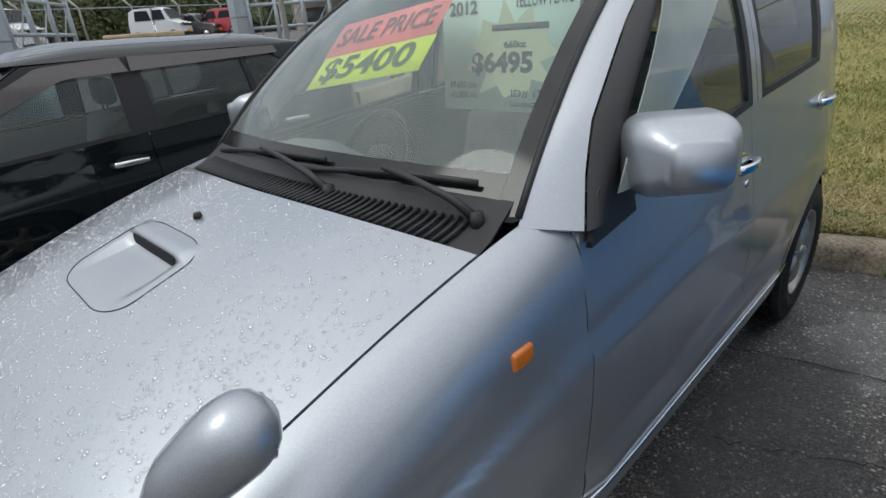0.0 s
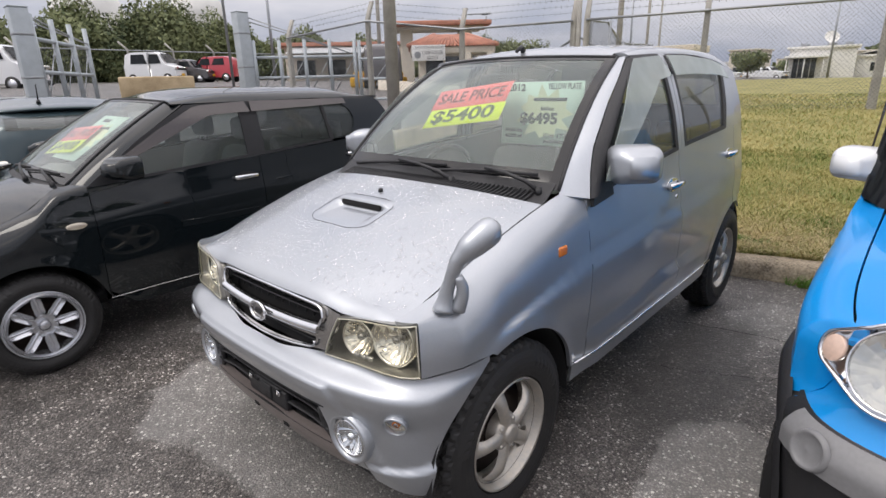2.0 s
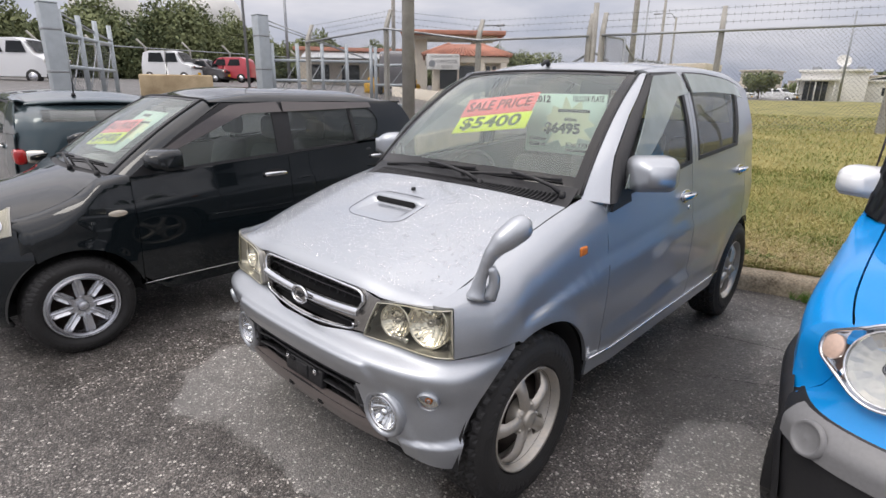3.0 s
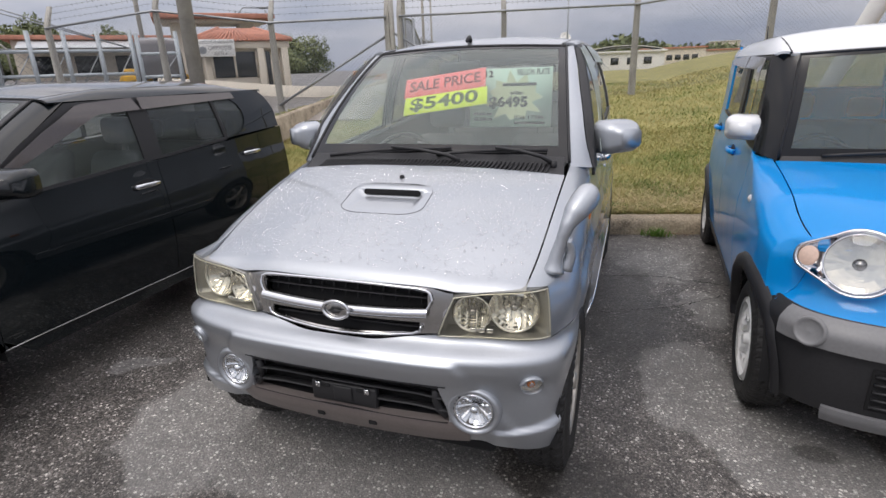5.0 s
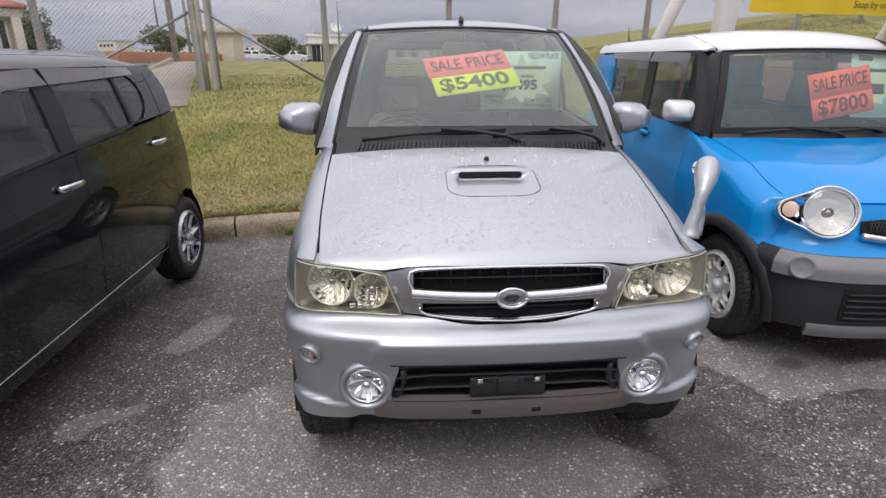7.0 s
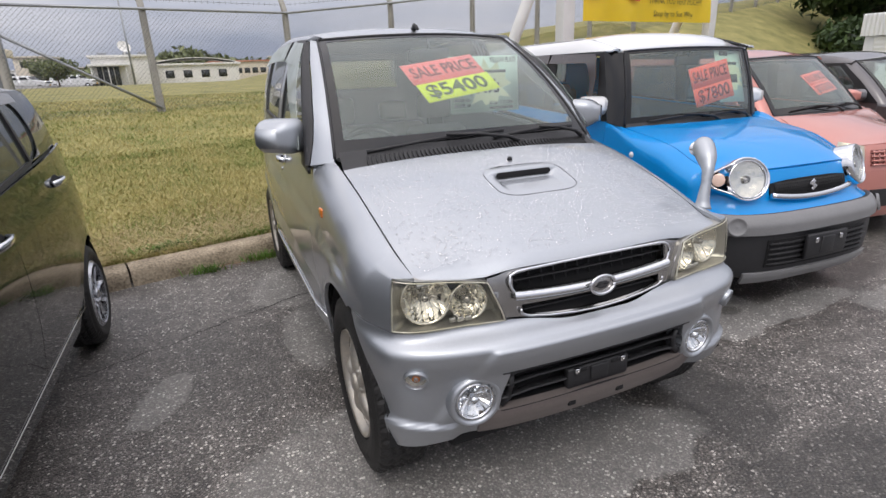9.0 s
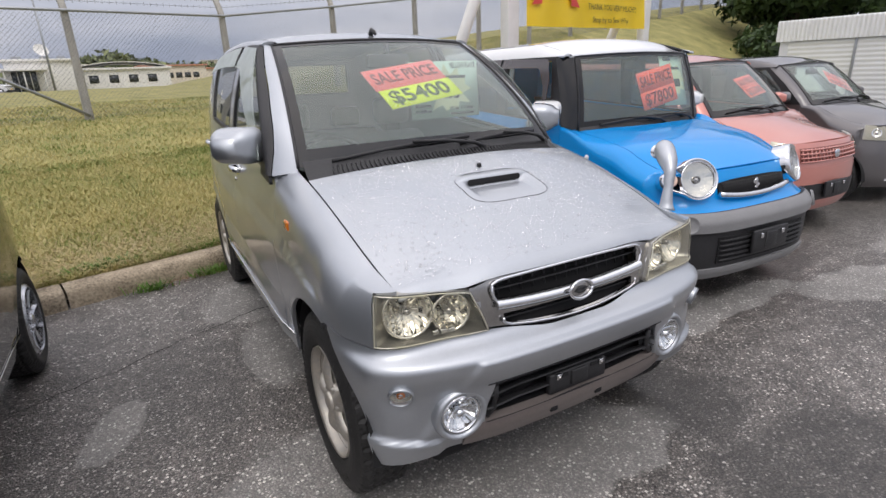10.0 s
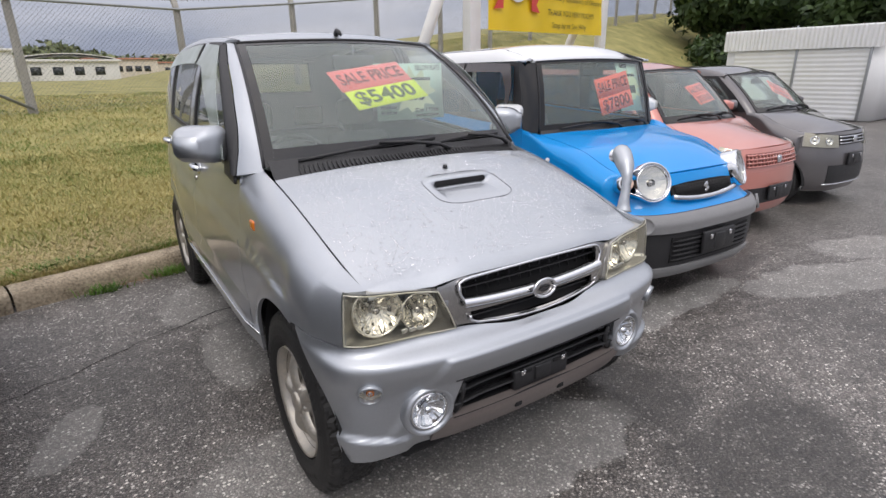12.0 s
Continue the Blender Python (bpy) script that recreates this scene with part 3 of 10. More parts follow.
def glasshouse(S, root, body_paint, frame_mat, side_glass, rear_glass, b_mat=None):
    """Windscreen, pillars, roof, side windows and tail of a car."""
    nu, nv = 25, 13
    ws = part("windscreen", sheet([[S.screen(lerp(-1, 1, i / (nu - 1)), lerp(0, 1, j / (nv - 1))) for j in range(nv)] for i in range(nu)], 0.005), WINDSCREEN, root, "tinted glass windscreen")
    ws.visible_shadow = False
    bm = bmesh.new()
    for u0, u1, v0, v1 in ((-1, -0.93, 0, 1), (0.93, 1, 0, 1), (-0.93, 0.93, 0.955, 1), (-0.93, 0.93, 0, 0.10)):
        cut = bmesh.new()
        sheet([[S.screen(lerp(u0, u1, i / 16), lerp(v0, v1, j / 8), 0.0012) for j in range(9)] for i in range(17)], 0, bm=cut)
        tmp = bpy.data.meshes.new("frit")
        cut.to_mesh(tmp)
        bm.from_mesh(tmp)
        bpy.data.meshes.remove(tmp)
        cut.free()
    part("windscreen_border", bm, FRIT, ws)
    # rubber seal round the glass
    seal = bmesh.new()
    tube(seal, [S.screen(-1.0, k / 12, 0.001) for k in range(13)] + [S.screen(lerp(-1, 1, k / 20), 1.0, 0.001) for k in range(1, 20)] + [S.screen(1.0, 1 - k / 12, 0.001) for k in range(13)], 0.007, 6)
    part("windscreen_seal", seal, PLASTIC, root)
    # roof
    bx, tx = S.ws_base[0], S.ws_top[0]
    ny, nx = 30, 21
    rows = []
    for i in range(ny):
        w = i / (ny - 1)
        row = []
        for j in range(nx):
            u = lerp(-1, 1, j / (nx - 1))
            y0 = S.screen(u * 0.999, 1).y + 0.006
            y = lerp(y0, S.roof_end, w)
            xr = S.roof_x(y)
            x = u * xr
            z = lerp(S.roof_c(y), S.roof_e(y), abs(u) ** 2.4)
            if w < 0.12:
                z = lerp(S.screen(u, 1).z + 0.006, z, step(0, 0.12, w) * 0.5 + w / 0.24)
            row.append(Vector((x, y, z)))
        rows.append(row)
    part("roof", sheet(rows, 0.015), S.roof_paint, root)
    # the flank above the windows, and the pillar by the screen
    for sg in (1, -1):
        cols = []
        for i in range(31):
            y = lerp(S.rail_y0, S.roof_end - 0.01, i / 30)
            xr, ze, zt = S.roof_x(y) + 0.005, S.roof_e(y) - 0.001, S.win_top(y)
            foot = S.house(y, zt, 1)
            cols.append([Vector((sg * p.x, p.y, p.z)) for p in [Vector((xr, y, ze)).lerp(foot, t) + Vector((0.35, 0, 0.6)) * S.rail_bulge * 4 * t * (1 - t) for t in (0, 0.15, 0.3, 0.5, 0.7, 0.85, 1)]])
        part("roof_rail", sheet(cols, 0.012), S.rail_paint, root)
        ditch = bmesh.new()
        tube(ditch, [Vector((sg * (S.roof_x(y) + 0.002), y, S.roof_e(y) - 0.006)) for y in np.linspace(S.rail_y0, S.roof_end - 0.02, 16)], 0.007, 6)
        part("roof_ditch_moulding", ditch, PLASTIC, root)
        a = [S.screen(sg * 1.005, t) + Vector((0, 0, -0.002)) for t in np.linspace(-0.02, 1.0, 16)]
        b = [S.house(y, z, sg) for y, z in resample(S.pillar_line, 16)]
        swell = 0.014
        if S.pillar_edge:
            b = [Vector((sg * x, y, z)) for x, y, z in resample(S.pillar_edge, 16)]
            g = [Vector((sg * x, y, z)) for x, y, z in resample(S.frame_edge, 16)]
            swell = 0.005
            lip = Vector((sg * 0.004, 0.002, 0))
            part("window_frame", sheet([[(p + lip).lerp(q, t) + Vector((sg * 0.010, -0.004, 0)) * 4 * t * (1 - t) for t in (0, 0.12, 0.3, 0.5, 0.7, 0.88, 1)] for p, q in zip(b, g)], 0.012), frame_mat, root, "matt black front door frame")
        cols = [[p.lerp(q, t) + Vector((sg * 0.5, -0.6, 0.3)) * swell * 4 * t * (1 - t) for t in (0, 0.2, 0.4, 0.6, 0.8, 1)] for p, q in zip(a, b)]
        part("windscreen_pillar", sheet(cols, 0.012), S.pillar_paint, root)
        f = lambda y, z: S.house(y, z, sg)
        g = lambda y, z: S.house(y, z, sg) - Vector((sg * 0.009, 0, 0.002))
        for kind, low, high in S.side_panels:
            if kind == "glass":
                o = part("side_window", sheet(ruled(g, low, high, 14, 8), 0.004), side_glass, root)
            elif kind == "privacy":
                o = part("side_window", sheet(ruled(g, low, high, 14, 8), 0.004), rear_glass, root, "dark tinted side window")
            elif kind == "paint":
                o = part("pillar", sheet(ruled(f, low, high, 14, 8), 0.012), body_paint, root)
            else:
                o = part("window_frame", sheet(ruled(f, low, high, 14, 5), 0.012), frame_mat, root)
            if kind in ("glass", "privacy"):
                o.visible_shadow = False
    # tail
    L = S.length
    tail = curve((0.0, 0.0), (S.belt(L) - 0.05, 0.0), (S.belt(L) + 0.1, 0.03), (S.roof_e(S.roof_end), S.tail_rake))
    def back(x, z, out=0.0):
        half = S.side(L - 0.2, min(z, S.belt(L)), 1).x if z < S.belt(L) else S.house(L - 0.2, z, 1).x
        q = abs(x)
        y = L - tail(z) - 0.03 * q * q - 0.20 * step(0.72, 1.0, q) * q
        return Vector((half * x, y + out, z))
    top = S.roof_e(S.roof_end) + 0.005
    zs = [0.34, 0.45, 0.6, 0.75, 0.9, S.belt(L) + 0.02, S.belt(L) + 0.1, lerp(S.belt(L), top, 0.55), top - 0.07, top - 0.03, top]
    us = [-1, -0.97, -0.9, -0.82, -0.72, -0.5, -0.25, 0, 0.25, 0.5, 0.72, 0.82, 0.9, 0.97, 1]
    part("tailgate", sheet([[back(u, z) for z in zs] for u in us], 0.0, skip=lambda i, j: 4 <= i <= 9 and 6 <= j <= 7), body_paint, root)
    o = part("rear_window", sheet([[back(lerp(-0.74, 0.74, i / 12), lerp(S.belt(L) + 0.09, top - 0.06, j / 6), -0.006) for j in range(7)] for i in range(13)], 0.0), rear_glass, root)
    o.visible_shadow = False


def seats(S, root, y_front, z_floor=0.36):
    for x in (-0.33, 0.33):
        bm = bmesh.new()
        box(bm, (x - 0.22, y_front, z_floor), (x + 0.22, y_front + 0.46, z_floor + 0.22), 0.05, 3)
        back = bmesh.new()
        box(back, (x - 0.21, y_front + 0.38, z_floor + 0.14), (x + 0.21, y_front + 0.52, z_floor + 0.72), 0.06, 3)
        for v in back.verts:
            v.co.y += (v.co.z - z_floor) * 0.28
        seat = part("front_seat", bm, CLOTH, root)
        part("seat_back", back, CLOTH, seat)
        head = bmesh.new()
        box(head, (x - 0.12, y_front + 0.62, z_floor + 0.76), (x + 0.12, y_front + 0.72, z_floor + 0.92), 0.04, 3)
        rod(head, (x - 0.05, y_front + 0.65, z_floor + 0.66), (x - 0.05, y_front + 0.66, z_floor + 0.80), 0.006, seg=6)
        rod(head, (x + 0.05, y_front + 0.65, z_floor + 0.66), (x + 0.05, y_front + 0.66, z_floor + 0.80), 0.006, seg=6)
        part("headrest", head, CLOTH, seat)
    bm = bmesh.new()
    box(bm, (-0.55, y_front + 1.0, z_floor), (0.55, y_front + 1.4, z_floor + 0.24), 0.05, 3)
    box(bm, (-0.55, y_front + 1.36, z_floor + 0.1), (0.55, y_front + 1.5, z_floor + 0.68), 0.06, 3)
    bench = part("rear_bench", bm, CLOTH, root)
    for x in (-0.3, 0.3):
        head = bmesh.new()
        box(head, (x - 0.11, y_front + 1.42, z_floor + 0.70), (x + 0.11, y_front + 1.51, z_floor + 0.84), 0.035, 3)
        part("headrest", head, CLOTH, bench)


def cabin(S, root, dash_mat, seat_y=None):
    """Dashboard, steering wheel, seats, floor and mirror, seen through the glass."""
    bx, by, bz, bc = S.ws_base
    bm = bmesh.new()
    rows = []
    for i in range(17):
        u = lerp(-1, 1, i / 16)
        p = S.screen(u * 0.97, 0.0, -0.02)
        hump = 0.035 * math.exp(-((u * bx + 0.33) / 0.16) ** 2)
        rows.append([p, p + Vector((0, 0.10, 0.0)), p + Vector((0, 0.20, 0.005 + hump)), p + Vector((0, 0.30, -0.02 + hump)), p + Vector((0, 0.34, -0.10)), p + Vector((0, 0.33, -0.35))])
    part("dashboard", sheet(rows, 0.0, (0, by + 0.4, bz - 0.6)), dash_mat, root)
    c = Vector((-0.33, by + 0.42, bz - 0.10))
    m = Matrix.Translation(c) @ pose(0, 0, 0, 62, 0, 0)
    bm = bmesh.new()
    tube(bm, [m @ Vector((0.175 * math.cos(k * math.tau / 40), 0.175 * math.sin(k * math.tau / 40), 0)) for k in range(41)], 0.014, 8)
    wheel = part("steering_wheel", bm, PLASTIC, root)
    hub = bmesh.new()
    for a in (-20, 200, 270):
        rod(hub, m @ Vector((0, 0, -0.02)), m @ Vector((0.17 * math.cos(radians(a)), 0.17 * math.sin(radians(a)), 0)), 0.02, 0.014, 8)
    lathe(hub, [(0.001, 0.01), (0.06, 0.0), (0.07, -0.03)], 20, m)
    part("steering_hub", hub, PLASTIC, wheel)
    seats(S, root, seat_y or by + 0.55)
    bm = bmesh.new()
    box(bm, (-0.62, by - 0.05, 0.30), (0.62, S.length - 0.25, 0.36))
    part("cabin_floor", bm, DARK, root)
    p = S.screen(0, 0.88, -0.05)
    bm = bmesh.new()
    box(bm, (p.x - 0.11, p.y, p.z - 0.05), (p.x + 0.11, p.y + 0.03, p.z + 0.015), 0.012, 2)
    rod(bm, p + Vector((0, 0.01, 0)), S.screen(0, 0.95, -0.01), 0.008, seg=6)
    part("rear_view_mirror", bm, PLASTIC, root)
    bm = bmesh.new()
    box(bm, (-0.5, 0.16, 0.24), (0.5, S.length - 0.16, 0.33), 0.02)
    box(bm, (-0.48, 0.30, 0.33), (0.48, by - 0.05, 0.66), 0.02)
    part("underbody", bm, DARK, root)
    # roof lining and inner flanks keep the cabin dark
    rows = [[Vector((x, y, min(S.roof_c(y), S.roof_e(y)) - 0.03)) for x in (-S.roof_x(y) + 0.02, 0, S.roof_x(y) - 0.02)] for y in np.linspace(S.ws_top[1] + 0.06, S.roof_end - 0.05, 8)]
    part("headlining", sheet(rows, 0.0), TRIM_GREY, root)
    for sg in (1, -1):
        rows = [[Vector((sg * (S.side(y, z).x - 0.04), y, z)) for z in (0.36, 0.7, S.belt(y) - 0.01)] for y in np.linspace(by + 0.08, S.length - 0.25, 10)]
        part("door_lining", sheet(rows, 0.0), TRIM_GREY, root)


def wiper(S, root, u0, u1, v0, v1, pu, pv, name="wiper"):
    """A blade lying on the glass and the arm that holds it."""
    bm = bmesh.new()
    blade = [S.screen(lerp(u0, u1, t), lerp(v0, v1, t) + 0.012 * math.sin(math.pi * t), 0.014) for t in np.linspace(0, 1, 12)]
    tube(bm, blade, lambda t: (0.0045, 0.008), 6)
    mid = blade[6]
    base = S.screen(pu, pv, 0.02)
    arm = part(name, bm, PLASTIC, root, "black wiper blade on its arm")
    bm = bmesh.new()
    tube(bm, [base, base.lerp(mid, 0.2) + Vector((0, -0.01, 0.022)), base.lerp(mid, 0.6) + Vector((0, -0.012, 0.024)), mid + Vector((0, -0.006, 0.012))], lambda t: lerp(0.010, 0.0055, t), 8)
    rod(bm, base - Vector((0, 0, 0.02)), base + Vector((0, 0, 0.014)), 0.016, 0.012, 10)
    part("wiper_arm", bm, PLASTIC, arm)


def door_handle(S, door, y, z, sg, mat, long=0.15, cup=True):
    c = S.side(y, z, sg) if z < S.belt(y) else S.house(y, z, sg)
    m = Matrix.Translation(c)
    bm = bmesh.new()
    if cup:
        pts = [(0.5 * long * math.cos(k * math.tau / 20), 0.034 * math.sin(k * math.tau / 20)) for k in range(20)]
        fr = facing(c - Vector((sg * 0.004, 0, 0)), (sg, 0, 0.12))
        loft_plate(bm, pts, fr, 0.006)
        part("handle_cup", bm, S.cup_mat, door)
        bm = bmesh.new()
    pts = [c + Vector((sg * o, d * long, h)) for d, o, h in ((-0.5, 0.004, 0.0), (-0.42, 0.022, 0.002), (-0.2, 0.032, 0.004), (0.1, 0.033, 0.004), (0.4, 0.026, 0.002), (0.5, 0.004, 0.0))]
    tube(bm, [pts[0]] + [p for p in pts[1:-1]] + [pts[-1]], lambda t: (0.011, 0.016), 10)
    part("door_handle", bm, mat, door)


def wing_mirror(S, root, at, sg, shell, width=0.21, height=0.145, sweep=35, foot_mat=None):
    """Rounded shell on a foot, with its glass to the rear."""
    m = Matrix.Translation((sg * at[0], at[1], at[2])) @ pose(0, 0, 0, 0, 0, sg * sweep)
    bm = bmesh.new()
    rings = []
    for i in range(9):
        t = i / 8
        k = max(0.55, (1 - (1 - t) ** 3.2) ** 0.5)
        out = rounded(width * k, height * k, min(width, height) * 0.30 * k, 6)
        rings.append([bm.verts.new(m @ Vector((x, lerp(-0.075, 0.06, t), y))) for x, y in out])
    for a, b in zip(rings, rings[1:]):
        for k in range(len(a)):
            bm.faces.new((a[k], a[(k + 1) % len(a)], b[(k + 1) % len(a)], b[k]))
    bm.faces.new(rings[0])
    bmesh.ops.recalc_face_normals(bm, faces=bm.faces)
    mir = part("wing_mirror", bm, shell, root)
    bm = bmesh.new()
    loft_plate(bm, rounded(width * 0.95, height * 0.95, 0.045), m @ Matrix.Translation((0, 0.052, 0)) @ pose(0, 0, 0, -90, 0, 0), 0.006)
    part("mirror_glass", bm, CHROME, mir)
    bm = bmesh.new()
    inner = S.house(at[1] + 0.0, max(at[2] - 0.03, S.belt(at[1]) + 0.02), sg)
    tube(bm, [inner, inner.lerp(m @ Vector((0, 0, -0.03)), 0.5), m @ Vector((0, 0, -0.02))], lambda t: (0.035, 0.03), 10)
    part("mirror_foot", bm, foot_mat or shell, mir)
    return mir


def oval_lamp(S, root, s, z, rx, rz, bezel_mat, lens_mat, name="headlight", ring=0.012, out=0.012, reflect=REFLECTOR, bowl=0.06, ribs=False, lean=0.0):
    """Round or oval lamp let into the nose: bezel, bowl, bulb and lens."""
    p, n = S.front(s, z, out), (S.front_normal(s, z) + Vector((0, -lean, 0))).normalized()
    m = facing(p, n)
    bez = bmesh.new()
    prof = [(1.0, -0.03), (1.0, -0.004), (1.0 - ring / rx * 0.3, 0.004), (1.0 - ring / rx, -0.002), (1.0 - ring / rx * 1.1, -0.02)]
    rings = [[bez.verts.new(m @ Vector((rx * k * math.cos(a), rz * k * math.sin(a), h))) for a in np.linspace(0, math.tau, 41)[:-1]] for k, h in prof]
    for a, b in zip(rings, rings[1:]):
        for k in range(40):
            bez.faces.new((a[k], a[(k + 1) % 40], b[(k + 1) % 40], b[k]))
    bmesh.ops.recalc_face_normals(bez, faces=bez.faces)
    lamp = part(name, bez, bezel_mat, root)
    bowl_bm = bmesh.new()
    kk = 1 - ring / rx
    rings = [[bowl_bm.verts.new(m @ Vector((rx * kk * f * math.cos(a) * (1 + (0.02 * (i % 2)) ), rz * kk * f * math.sin(a), -0.012 - bowl * (1 - f ** 2)))) for i, a in enumerate(np.linspace(0, math.tau, 41)[:-1])] for f in (1, 0.85, 0.65, 0.45, 0.25, 0.1)]
    for a, b in zip(rings, rings[1:]):
        for k in range(40):
            bowl_bm.faces.new((a[k], a[(k + 1) % 40], b[(k + 1) % 40], b[k]))
    bowl_bm.faces.new(rings[-1])
    part("reflector", bowl_bm, reflect, lamp, smooth=not ribs)
    bulb = bmesh.new()
    rod(bulb, m @ Vector((0, 0, -bowl)), m @ Vector((0, 0, -0.022)), min(rx, rz) * 0.2, min(rx, rz) * 0.16, 12)
    part("bulb_cap", bulb, SMOKED_CHROME, lamp)
    lens = bmesh.new()
    rings = [[lens.verts.new(m @ Vector((rx * kk * f * math.cos(a), rz * kk * f * math.sin(a), -0.004 + 0.014 * (1 - f * f)))) for a in np.linspace(0, math.tau, 33)[:-1]] for f in (1, 0.8, 0.55, 0.3, 0.05)]
    for a, b in zip(rings, rings[1:]):
        for k in range(32):
            lens.faces.new((a[k], a[(k + 1) % 32], b[(k + 1) % 32], b[k]))
    lens.faces.new(rings[-1])
    o = part("lens", lens, lens_mat, lamp)
    o.visible_shadow = False
    return lamp


def on_nose(S, s0, s1, z0, z1, out, n=14, rows=6, shape=None):
    """Grid that lies on the nose between two lengths and two heights."""
    return [[S.front(lerp(s0, s1, i / n), lerp(z0, z1, j / rows) if shape is None else shape(lerp(s0, s1, i / n), j / rows), out) for j in range(rows + 1)] for i in range(n + 1)]


# ---- the silver car in the middle ----
def silver_crease(y, z):
    up = 0.742 + 0.098 * min(1.0, max(0.0, (y - 0.38) / 0.72)) + 0.012 * step(1.1, 2.3, y)
    x = -0.015 * step(up - 0.005, up + 0.006, z) * step(0.40, 0.55, y) * (1 - step(2.4, 2.9, y))
    low = 0.50 + 0.055 * (y - 1.0)
    x += 0.022 * (1 - step(low - 0.012, low + 0.008, z)) * step(0.95, 1.15, y) * (1 - step(2.45, 2.65, y))
    return x


